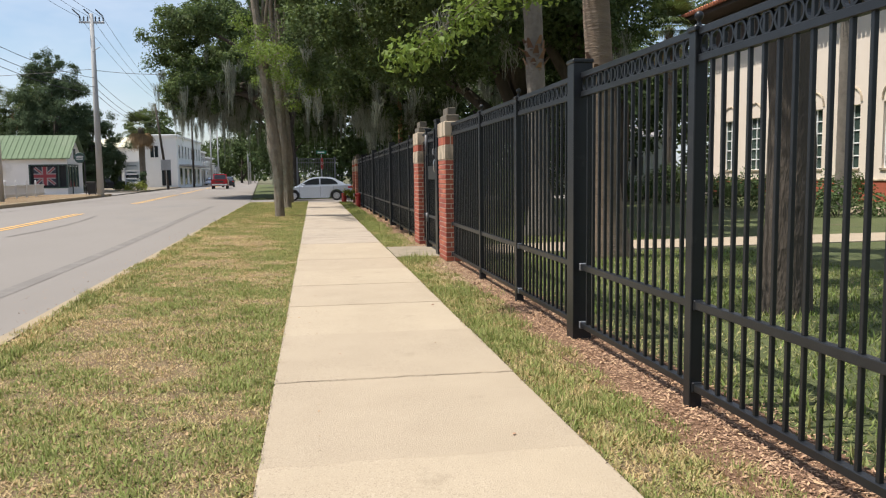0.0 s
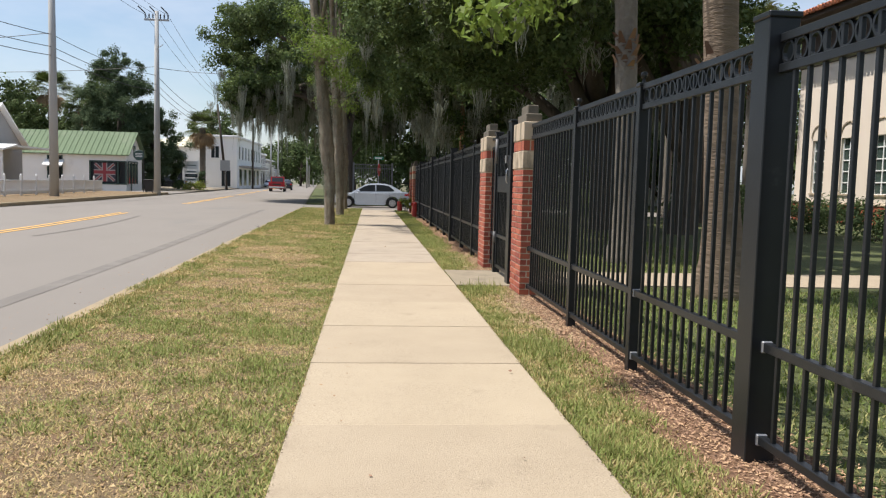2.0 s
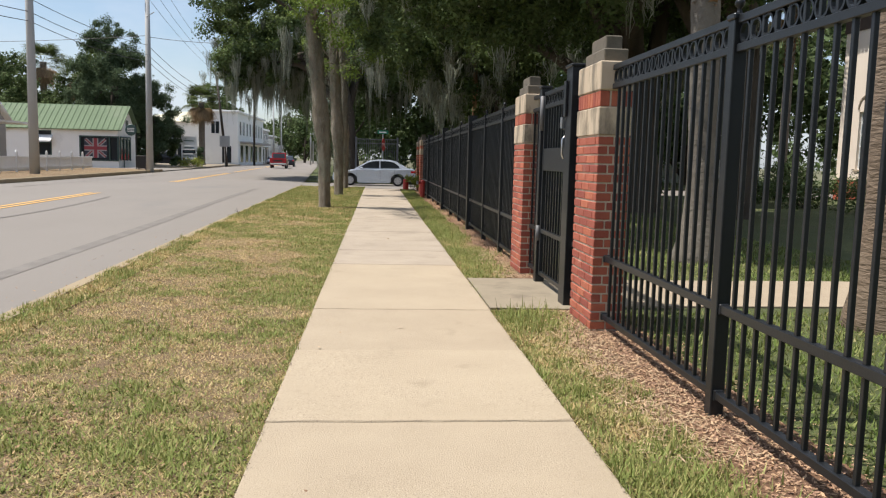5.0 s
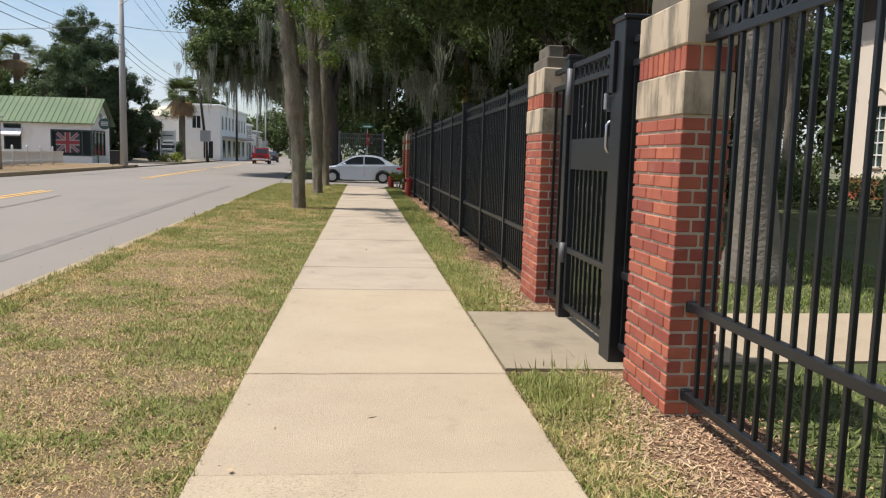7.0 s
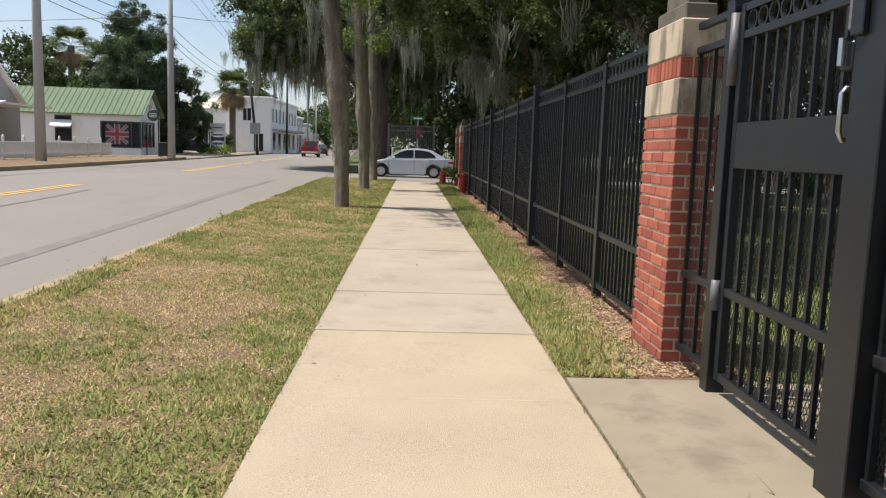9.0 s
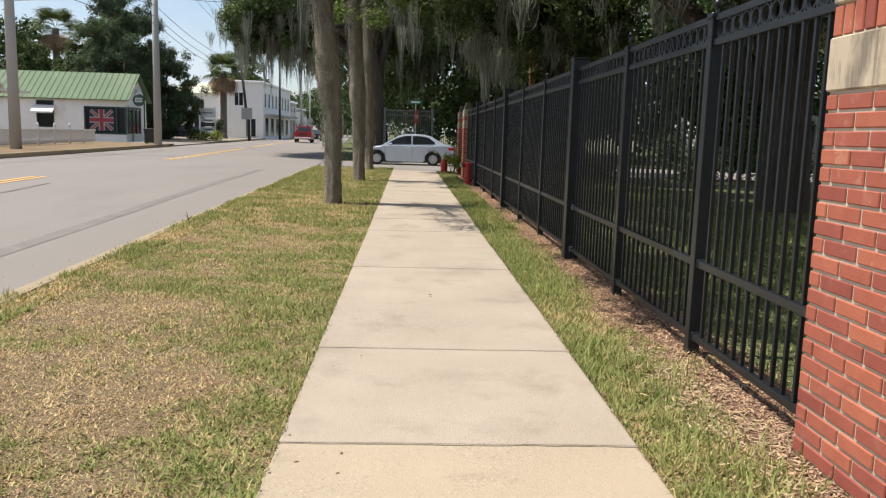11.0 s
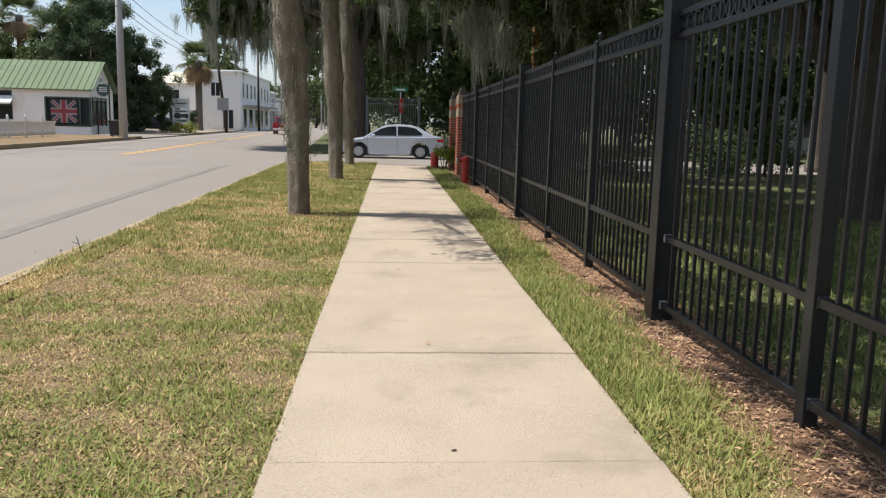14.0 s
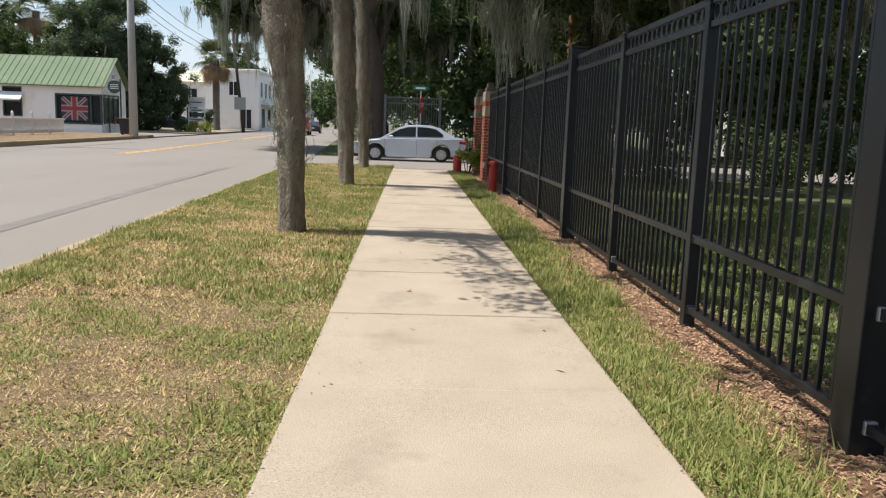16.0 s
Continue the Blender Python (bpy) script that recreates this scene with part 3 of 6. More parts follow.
# (place along the fence, half width, kind): b thick post, s slim post, p brick pillar, - nothing beyond
P1, P2, PA, PB = 13.70, 16.72, 38.15, 41.3
PIL, PILX = 0.64, 0.25
STOPS = [(-9.8, "b"), (-7.8, "s"), (-5.8, "s"), (-3.8, "b"), (-1.8, "s"), (0.15, "s"), (2.15, "b"), (4.2, "s"), (6.27, "s"), (8.14, "b"), (9.95, "s"), (11.68, "s"), (P1, "p"), (P2 + PIL, "q"),
         (18.88, "s"), (20.66, "s"), (22.60, "b"), (24.54, "s"), (26.45, "s"), (28.50, "b"), (30.45, "s"), (32.4, "s"), (34.35, "b"), (36.3, "s"), (PA, "p")]
half = {"b": 0.075, "s": 0.037, "p": 0.0, "q": 0.0}
for (ya, ka), (yb, kb) in zip(STOPS, STOPS[1:]):
    if not (ka == "p" and kb == "q"):
        fence_panel(ya + half[ka], yb - half[kb])
for y, k in STOPS:
    if k in "bs":
        fence_post(y, k == "b")


# ---------------------------------------------------------------- brick pillars
COURSE, BRICK_H, BRICK_D, BRICKS = 0.0714, 0.058, 0.075, 21


def brick_mesh(lx, ly, lz):
    return shared(boxm(-lx / 2, -ly / 2, -lz / 2, lx / 2, ly / 2, lz / 2, 0.004), "brick")


BRICK_CACHE = {}


def pillar(x, y, separate, label):
    """A square brick pier with limestone bands and a stepped limestone cap; x and y name its near street corner."""
    p = thing("brick_pillar", (x, y, 0), 0, label, "pillar", "brick pillars in the fence")
    core = bmesh.new()
    box(core, 0.008, 0.008, -0.2, PILX - 0.008, PIL - 0.008, 1.86)
    part("mortar_core", core, M_MORTAR, p)
    joined = bmesh.new()

    def lay(cx, cy, cz, lx, ly, lz):
        lean = (random.random() - 0.5) * 0.004
        if separate:
            key = (round(lx, 3), round(ly, 3), round(lz, 3))
            if key not in BRICK_CACHE:
                BRICK_CACHE[key] = brick_mesh(lx, ly, lz)
            b = linked("brick", BRICK_CACHE[key], M_BRICK, p)
            b.location = (cx + lean, cy + lean, cz)
        else:
            box(joined, cx - lx / 2, cy - ly / 2, cz - lz / 2, cx + lx / 2, cy + ly / 2, cz + lz / 2)

    J = 0.013

    def split(length, n_):
        l_ = (length - (n_ - 1) * J) / n_
        return [(l_ / 2 + k * (l_ + J), l_) for k in range(n_)]

    for c in range(BRICKS):
        z = c * COURSE + BRICK_H / 2 + 0.002
        if c % 2:
            for d in (BRICK_D / 2, PILX - BRICK_D / 2):
                for mid, l_ in split(PIL, 3):
                    lay(d, mid, z, BRICK_D, l_, BRICK_H)
            for d in (BRICK_D / 2, PIL - BRICK_D / 2):
                for mid, l_ in split(PILX - 2 * BRICK_D - 2 * J, 1):
                    lay(BRICK_D + J + mid, d, z, l_, BRICK_D, BRICK_H)
        else:
            for d in (BRICK_D / 2, PIL - BRICK_D / 2):
                for mid, l_ in split(PILX, 2):
                    lay(mid, d, z, l_, BRICK_D, BRICK_H)
            for d in (BRICK_D / 2, PILX - BRICK_D / 2):
                for mid, l_ in split(PIL - 2 * BRICK_D - 2 * J, 2):
                    lay(d, BRICK_D + J + mid, z, BRICK_D, l_, BRICK_H)
    # soldier band
    for mid, w in split(PIL, 9):
        for d in (BRICK_D / 2, PILX - BRICK_D / 2):
            lay(d, mid, 1.775, BRICK_D, w, 0.115)
    for mid, w in split(PILX - 2 * BRICK_D - 2 * J, 1):
        for d in (BRICK_D / 2, PIL - BRICK_D / 2):
            lay(BRICK_D + J + mid, d, 1.775, w, BRICK_D, 0.115)
    if separate:
        joined.free()
    else:
        tagged(part("brickwork", joined, M_BRICK_FAR, p), kind="stuff")
    # limestone: two half blocks below the band, one above, two set-back cap steps
    part("stone_block", boxm(-0.006, -0.006, 1.503, PILX + 0.006, 0.318, 1.712, 0.006), M_LIME, p)
    part("stone_block", boxm(-0.006, 0.322, 1.503, PILX + 0.006, PIL + 0.006, 1.712, 0.006), M_LIME, p)
    part("stone_block", boxm(-0.006, -0.006, 1.838, PILX + 0.006, PIL + 0.006, 2.055, 0.008), M_LIME, p)
    part("cap_step", boxm(0.03, 0.055, 2.056, PILX - 0.03, PIL - 0.055, 2.155, 0.008), M_CAP, p, "stained limestone cap step")
    part("cap_step", boxm(0.06, 0.125, 2.156, PILX - 0.06, PIL - 0.125, 2.262, 0.008), M_CAP, p, "stained limestone cap step")
    return p


pillar(2.38, P1, True, "red brick gate pillar with limestone bands and stepped cap")
pillar(2.38, P2, True, "red brick gate pillar with limestone bands and stepped cap")
pillar(2.38, PA, False, "red brick pillar ending the fence run")
pillar(2.42, PB, False, "red brick corner pillar behind a yellow-green bush")


# ---------------------------------------------------------------- gate between the two pillars
gate = thing("pedestrian_gate", (FENCE_X, 0, 0), 0, "closed black metal pedestrian gate with mesh, kick plate and pull handle", "gate")
G0, G1 = 14.95, 16.10
for y0, y1 in ((G0, G0 + 0.05), (G1 - 0.05, G1)):
    part("stile", boxm(-0.025, y0, 0.08, 0.025, y1, 2.02, 0.003), M_IRON, gate)
for z0, z1 in ((0.08, 0.125), (0.535, 0.58), (1.845, 1.885), (1.98, 2.02)):
    part("rail", boxm(-0.022, G0 + 0.051, z0, 0.022, G1 - 0.051, z1, 0.003), M_IRON, gate)
part("lock_plate", boxm(-0.024, G0 + 0.052, 1.20, 0.024, G1 - 0.052, 1.43, 0.003), M_IRON, gate, "broad flat lock plate across the gate")
n = 9
for k in range(1, n):
    y = G0 + 0.05 + (G1 - G0 - 0.1) * k / n
    for z0, z1 in ((0.126, 0.534), (0.581, 1.199), (1.431, 1.844)):
        part("picket", boxm(-0.0105, y - 0.0105, z0, 0.0105, y + 0.0105, z1), M_IRON, gate)
for k in range(9):
    q = linked("ring", RING, M_IRON, gate)
    q.location = (0, G0 + 0.05 + (G1 - G0 - 0.1) * (k + 0.5) / 9, 1.9325)


def mesh_sheet(y0, y1, z0, z1, x, step=0.028):
    """Expanded metal: crossing thin strands."""
    vs, fs = [], []
    w, h = y1 - y0, z1 - z0

    def strand(a, b):
        d = np.array([0, b[0] - a[0], b[1] - a[1]])
        d = d / np.linalg.norm(d)
        s = np.array([0, -d[2], d[1]]) * 0.0025
        i = len(vs)
        for px, py, pz, k in ((x, *a, -1), (x, *a, 1), (x, *b, 1), (x, *b, -1)):
            vs.append(np.array([px, py, pz]) + s * k)
        fs.append((i, i + 1, i + 2, i + 3))

    for sgn in (1, -1):
        c = -h
        while c < w + h:
            pts = []
            for zz in (0, h):
                yy = c + sgn * 0.5 * zz
                pts.append((yy, zz))
            (ya, za), (yb, zb) = pts
            lo, hi = 0.0, 1.0
            if yb != ya:
                t0, t1 = sorted(((0 - ya) / (yb - ya), (w - ya) / (yb - ya)))
                lo, hi = max(lo, t0), min(hi, t1)
            if hi > lo:
                strand((y0 + ya + (yb - ya) * lo, z0 + za + (zb - za) * lo), (y0 + ya + (yb - ya) * hi, z0 + za + (zb - za) * hi))
            c += step
    return mesh_np("mesh_screen", np.array(vs), np.array(fs))


for z0, z1 in ((0.126, 0.534), (0.581, 1.199), (1.431, 1.844)):
    linked("mesh_screen", mesh_sheet(G0 + 0.05, G1 - 0.05, z0, z1, 0.016), M_IRON, gate, "fine expanded metal screen")
bm = bmesh.new()
tube(bm, [(-0.026, G0 + 0.02, 1.52), (-0.07, G0 + 0.02, 1.52), (-0.085, G0 + 0.02, 1.50), (-0.085, G0 + 0.02, 1.36), (-0.07, G0 + 0.02, 1.33), (-0.026, G0 + 0.02, 1.33)], [0.011] * 6, 8)
bmesh.ops.recalc_face_normals(bm, faces=bm.faces)
part("pull_handle", bm, M_STEEL, gate, "bent steel pull handle", True)
part("lock_box", boxm(-0.075, G0 - 0.005, 1.585, -0.026, G0 + 0.075, 1.69, 0.006), M_IRON, gate, "dark lock housing")
part("closer", boxm(-0.07, G0 + 0.0, 1.73, -0.026, G0 + 0.055, 2.0, 0.006), M_HINGE, gate, "grey magnetic lock body")
part("lock_cylinder", tubem([(-0.095, G0 + 0.03, 1.60), (-0.095, G0 + 0.03, 1.70)], [0.014, 0.014], 10), M_STEEL, gate)
for z in (0.45, 1.62):
    part("hinge", tubem([(-0.04, G1 + 0.02, z), (-0.04, G1 + 0.02, z + (0.16 if z < 1 else 0.36))], [0.024, 0.024], 12), M_HINGE, gate, "grey barrel hinge", True)
hp = thing("gate_post", (FENCE_X, 16.17, 0), 0, "square black metal hinge post of the gate", "gate post", "gate posts")
part("shaft", boxm(-0.05, -0.05, -0.1, 0.05, 0.05, 2.06, 0.004), M_IRON, hp)
part("cap", boxm(-0.062, -0.062, 2.06, 0.062, 0.062, 2.09, 0.006), M_IRON, hp)
lp = thing("gate_post", (FENCE_X, 14.83, 0), 0, "thick square black metal latch post of the gate", "gate post", "gate posts")
part("shaft", boxm(-0.075, -0.105, -0.1, 0.075, 0.105, 2.13, 0.005), M_IRON, lp)
part("cap", boxm(-0.09, -0.12, 2.13, 0.09, 0.12, 2.16, 0.008), M_IRON, lp)
part("keeper", boxm(-0.10, 0.02, 1.70, -0.076, 0.10, 2.02, 0.004), M_IRON, lp)
for y0, y1 in ((P1 + PIL + 0.01, 14.722), (16.222, P2 - 0.01)):
    sp = thing("side_screen", (FENCE_X, 0, 0), 0, "narrow black mesh screen between gate post and pillar", "fence", "screens beside the gate")
    for z0, z1 in RAIL_Z:
        part("rail", boxm(-0.02, y0, z0, 0.02, y1, z1, 0.003), M_IRON, sp)
    mid = (y0 + y1) / 2
    for y in (y0 + 0.02, mid, y1 - 0.02):
        part("picket", boxm(-0.0105, y - 0.0105, 0.126, 0.0105, y + 0.0105, 1.844), M_IRON, sp)
    linked("mesh_screen", mesh_sheet(y0, y1, 0.126, 1.844, 0.016), M_IRON, sp, "fine expanded metal screen")
    for z in (0.105, 0.557):
        part("bracket", boxm(-0.03, y0 - 0.008, z - 0.03, 0.03, y0 + 0.03, z + 0.03, 0.004), M_BRACKET, sp, "bare metal bracket")


# ---------------------------------------------------------------- trees
def leaf_cloud(centres, radii, counts, size, flat=0.75, seed=1, droop=0.0, small=False):
    """Many small folded leaves in clumps: centres (n, 3), radii (n), counts (n)."""
    g = np.random.default_rng(seed)
    c = np.repeat(np.asarray(centres, float), counts, axis=0)
    r = np.repeat(np.asarray(radii, float), counts)
    n = len(c)
    d = g.normal(size=(n, 3))
    d /= np.linalg.norm(d, axis=1, keepdims=True)
    rad = r * g.uniform(0.15, 1.0, n) ** 0.45 * (1 + 0.25 * g.normal(size=n))
    p = c + d * rad[:, None] * np.array([1, 1, flat])
    p[:, 2] -= droop * rad * g.uniform(0, 1, n)
    nrm = d * 0.75 + g.normal(size=(n, 3)) * 0.45 + np.array([0, 0, 0.45])
    nrm /= np.linalg.norm(nrm, axis=1, keepdims=True)
    axis = np.cross(nrm, g.normal(size=(n, 3)))
    axis /= np.linalg.norm(axis, axis=1, keepdims=True) + 1e-9
    side = np.cross(axis, nrm)
    s = size * g.uniform(0.6, 1.35, n)[:, None]
    if small:
        v = np.empty((n, 3, 3))
        v[:, 0] = p - axis * s * 0.4 + side * s * 0.34
        v[:, 1] = p - axis * s * 0.3 - side * s * 0.34
        v[:, 2] = p + axis * s * 0.55
        return v.reshape(-1, 3), np.arange(n * 3).reshape(n, 3)
    v = np.empty((n, 4, 3))
    v[:, 0] = p - axis * s * 0.5
    v[:, 1] = p + side * s * 0.26 + nrm * s * 0.07
    v[:, 2] = p + axis * s * 0.5
    v[:, 3] = p - side * s * 0.26 + nrm * s * 0.07
    f = np.arange(n * 4).reshape(n, 4)
    return v.reshape(-1, 3), f


def moss_cloud(roots, length, seed=2, per=36, width=0.016, loose=0.16):
    """Hanging grey beards: each root carries a bundle of wavy strands, longest at its middle."""
    g = np.random.default_rng(seed)
    beard = np.repeat(length * g.uniform(0.35, 1.3, len(roots)), per)
    roots = np.repeat(np.asarray(roots, float), per, axis=0)
    n = len(roots)
    off = g.normal(size=(n, 2)) * loose
    far = np.hypot(off[:, 0], off[:, 1]) / (loose * 1.6)
    L = beard * np.clip(1.15 - 0.65 * far, 0.2, 1.15) * g.uniform(0.55, 1.1, n)
    base = roots + np.stack([off[:, 0], off[:, 1], g.normal(size=n) * 0.1], 1)
    a = g.uniform(0, np.pi, n)
    sx = np.stack([np.cos(a), np.sin(a), np.zeros(n)], 1)
    draw = -np.stack([off[:, 0], off[:, 1], np.zeros(n)], 1) * 0.55
    v = np.empty((n, 8, 3))
    for k in range(4):
        t = k / 3
        mid = base + draw * t + np.array([0, 0, -1]) * (t * L)[:, None] + g.normal(size=(n, 3)) * np.array([0.035, 0.035, 0.0]) * (k > 0)
        w = width * g.uniform(0.6, 1.6, n) * (1 - 0.8 * t) * (0.6 if k == 0 else 1)
        v[:, 2 * k] = mid - sx * w[:, None]
        v[:, 2 * k + 1] = mid + sx * w[:, None]
    idx = np.arange(n)[:, None] * 8
    f = np.concatenate([idx + np.array([2 * k, 2 * k + 1, 2 * k + 3, 2 * k + 2]) for k in range(3)], 0)
    return v.reshape(-1, 3), f


def curve_pts(a, b, bend, n=6):
    a, b, bend = Vector(a), Vector(b), Vector(bend)
    return [a.lerp(b, t) + bend * (4 * t * (1 - t)) for t in (i / (n - 1) for i in range(n))]


def barked(pts, radii, n=16, steps=44, rough=0.10, scale=3.0):
    """A trunk with ridges and swellings along pts."""
    bm_ = bmesh.new()
    rings = []
    m = len(pts) - 1
    for i in range(steps + 1):
        u = i / steps * m
        k = min(int(u), m - 1)
        p0, p1, p2, p3 = (Vector(pts[min(max(k + o, 0), m)]) for o in (-1, 0, 1, 2))
        t_ = u - k
        c = 0.5 * ((2 * p1) + (p2 - p0) * t_ + (2 * p0 - 5 * p1 + 4 * p2 - p3) * t_ ** 2 + (3 * p1 - p0 - 3 * p2 + p3) * t_ ** 3)
        r_ = radii[k] * (1 - t_) + radii[k + 1] * t_
        ring = []
        for j in range(n):
            a = 2 * math.pi * j / n
            d = Vector((math.cos(a), math.sin(a), 0))
            q = r_ * (1 + rough * 1.4 * noise.noise(Vector((d.x * scale, d.y * scale, c.z * 1.1 + pts[1][0]))) + rough * 0.7 * noise.noise(Vector((d.x * 7, d.y * 7, c.z * 5))))
            ring.append(bm_.verts.new(c + d * q))
        rings.append(ring)
    for a, b_ in zip(rings, rings[1:]):
        for j in range(n):
            bm_.faces.new((a[j], a[(j + 1) % n], b_[(j + 1) % n], b_[j]))
    bm_.faces.new(list(reversed(rings[0])))
    bm_.faces.new(rings[-1])
    return bm_


def tree(name, base, trunk, crown, clumps, leaves, size, material, bark, label, seed, moss=0, moss_len=1.2, limbs=8, clump_r=(0.7, 1.3), keep=None, flat=0.75, moss_low=0.35, extra=(), lit=0.0, trunk_moss=0, small=True):
    """base: where it stands; trunk: (points relative to base, radii); crown: (centre, radii) boxes of an ellipsoid, relative to the world.
    keep: a test on a clump's place."""
    t = thing(name, base, 0, label, "tree")
    random.seed(seed)
    g = np.random.default_rng(seed)
    pts, radii = trunk
    bm = barked(pts, radii, 22, 80, 0.17) if trunk_moss else barked(pts, radii)
    b = Vector(base)
    cs = []
    for centre, rad, share in crown:
        k = 0
        tries = 0
        while k < clumps * share and tries < 4000:
            tries += 1
            d = g.normal(size=3)
            d /= np.linalg.norm(d)
            q = np.array(centre) + d * np.array(rad) * g.uniform(0.25, 1.0) ** 0.4
            if keep is None or keep(q):
                cs.append(q)
                k += 1
    cs += [np.array(e) for e in extra]
    cs = np.array(cs)
    for i in range(min(limbs, len(cs))):
        q = Vector(cs[int(i * len(cs) / limbs)]) - b
        start = Vector(pts[max(len(pts) - 1 - i % 3, 0)])
        part("limb", tubem(curve_pts(start, q, (0, 0, 0.12 * (q - start).length), 6), [radii[-1] * s for s in (0.85, 0.65, 0.5, 0.36, 0.24, 0.1)], 7, 0.1), bark, t, smooth=True)
    bmesh.ops.recalc_face_normals(bm, faces=bm.faces)
    part("trunk", bm, bark, t, smooth=True)
    rr = g.uniform(*clump_r, len(cs))
    cnt = np.maximum(20, (leaves / len(cs) * (rr / rr.mean()) ** 2)).astype(int)
    # each clump breaks into five tight sprays, so that the outline is lumpy and gaps stay between them
    out = g.normal(size=(len(cs), 5, 3))
    out /= np.linalg.norm(out, axis=2, keepdims=True)
    sprays = ((cs - np.array(base))[:, None, :] + out * (rr * g.uniform(0.45, 0.95, len(cs)))[:, None, None] * np.array([1, 1, flat])).reshape(-1, 3)
    sr = np.repeat(rr, 5) * g.uniform(0.32, 0.58, len(cs) * 5)
    sc = np.maximum(5, np.repeat(cnt, 5) // 5)
    v, f = leaf_cloud(sprays, sr, sc, size, flat, seed + 1, small=small)
    linked("crown", mesh_np("crown", v, f), material, t, "crown of small leaves in loose clumps")
    # paler leaves shifted up and streetwards, painting the sunlit side of each spray
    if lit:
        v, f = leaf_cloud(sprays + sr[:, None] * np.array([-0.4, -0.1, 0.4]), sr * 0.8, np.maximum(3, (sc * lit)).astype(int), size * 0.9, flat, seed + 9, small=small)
        linked("young_leaves", mesh_np("young_leaves", v, f), M_LEAF_MID, t, "leaves coloured lighter on the sunny side")
    if trunk_moss:
        zz = g.uniform(0.9, 6.0, trunk_moss)
        tp = np.array([Vector(pts[2]).lerp(Vector(pts[-2]), (z_ - pts[2][2]) / (pts[-2][2] - pts[2][2])) for z_ in zz])
        an = g.uniform(-1.9, 4.4, trunk_moss)
        tp[:, :2] += np.stack([np.cos(an), np.sin(an)], 1) * radii[2] * 1.05
        v, f = moss_cloud(tp, 0.30, seed + 4, 12, 0.006, 0.06)
        tagged(linked("trunk_moss", mesh_np("trunk_moss", v, f), M_MOSS, t, "thin grey moss on the trunk"), kind="stuff")
    if moss:
        low = cs[np.argsort(cs[:, 2] + g.normal(size=len(cs)) * 0.8)[:max(3, int(len(cs) * moss_low))]]
        roots = low[g.integers(0, len(low), moss)] + g.normal(size=(moss, 3)) * np.array([0.7, 0.7, 0.3]) - np.array([0, 0, 0.55]) - np.array(base)
        v, f = moss_cloud(roots, moss_len, seed + 2)
        tagged(linked("moss", mesh_np("moss", v, f), M_MOSS, t, "hanging grey Spanish moss"), kind="stuff")
    return t


def clear_walk(q):
    """Leaves whose shade would fall across the sunlit pavement are left out."""
    s, along = q[0] + 0.445 * q[2], q[1] - 0.0445 * q[2]
    if 34.6 < along < 36.6 and 4.5 < s < 11:
        return False                      # a sunlit gap on the lawn
    return s > (3.0 if 18 < q[1] < 26 else 3.35) or q[1] > 47


# three slim street trees in the verge
for i, (x, y, r, lean) in enumerate(((-0.64, 28.55, 0.155, -0.078), (-0.61, 35.6, 0.16, -0.045), (-0.66, 42.2, 0.15, -0.03))):
    random.seed(40 + i)
    pts = [(0, 0, -0.1), (0.0, 0, 0.25), (-0.02, 0.02, 1.4), (lean * 1.2, 0, 2.2), (lean * 2.6, 0.05, 3.4), (lean * 5.2, 0.05, 5.2), (lean * 8.4, 0.1, 7.5), (lean * 12, 0.1, 10)]
    rad = [r * 1.15, r * 0.96, r * 1.0, r * 1.28, r * 1.22, r * 0.92, r * 0.70, r * 0.45]
    tree("street_tree", (x, y, -0.02), (pts, rad), [((x + 1.6, y + 0.5, 11.5), (2.4, 3.0, 2.2), 1.0)] if i == 0 else [((x - 0.5, y + 0.2, 11.2), (1.6, 2.6, 1.8), 1.0)], 30, 14000, 0.13, M_LEAF,
         M_BARK, "slim leaning grey-barked oak in the grass verge", 60 + i, limbs=6, keep=clear_walk if i == 0 else lambda q: 2.3 < q[0] + 0.445 * q[2] < 5.2, lit=0.3, trunk_moss=230)

# low sunlit boughs on the street trees
for i, (base, cl) in enumerate((((-0.95, 28.6, 5.0), [(-1.25, 28.3, 5.0), (-0.6, 28.2, 4.6), (-1.6, 28.7, 5.5), (-0.2, 28.6, 4.3), (-1.0, 27.9, 5.8), (-0.3, 29.2, 5.4), (-1.7, 28.9, 6.3), (-0.75, 26.2, 5.0), (-0.45, 25.3, 4.7), (-0.9, 27.0, 5.1)]),
                               ((-0.75, 35.6, 4.6), [(-1.2, 35.0, 4.3), (-0.2, 35.2, 4.2), (0.4, 35.6, 4.8), (-1.6, 35.6, 5.2), (-0.6, 34.8, 5.4), (0.1, 35.9, 5.9)]))):
    b = thing("leafy_bough", base, 0, "low oak bough on the street tree, leaves coloured bright as sunlit", "tree branch")
    for c in cl:
        part("twig", tubem(curve_pts((0, 0, -0.2), Vector(c) - Vector(base), (0, 0, 0.15), 5), [0.03, 0.022, 0.016, 0.01, 0.005], 6), M_BARK, b, smooth=True)
    cc = np.array(cl) - np.array(base)
    v, f = leaf_cloud(cc, np.full(len(cc), 0.44), np.full(len(cc), 300), 0.085, 0.7, 90 + i)
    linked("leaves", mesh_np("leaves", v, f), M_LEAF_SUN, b)

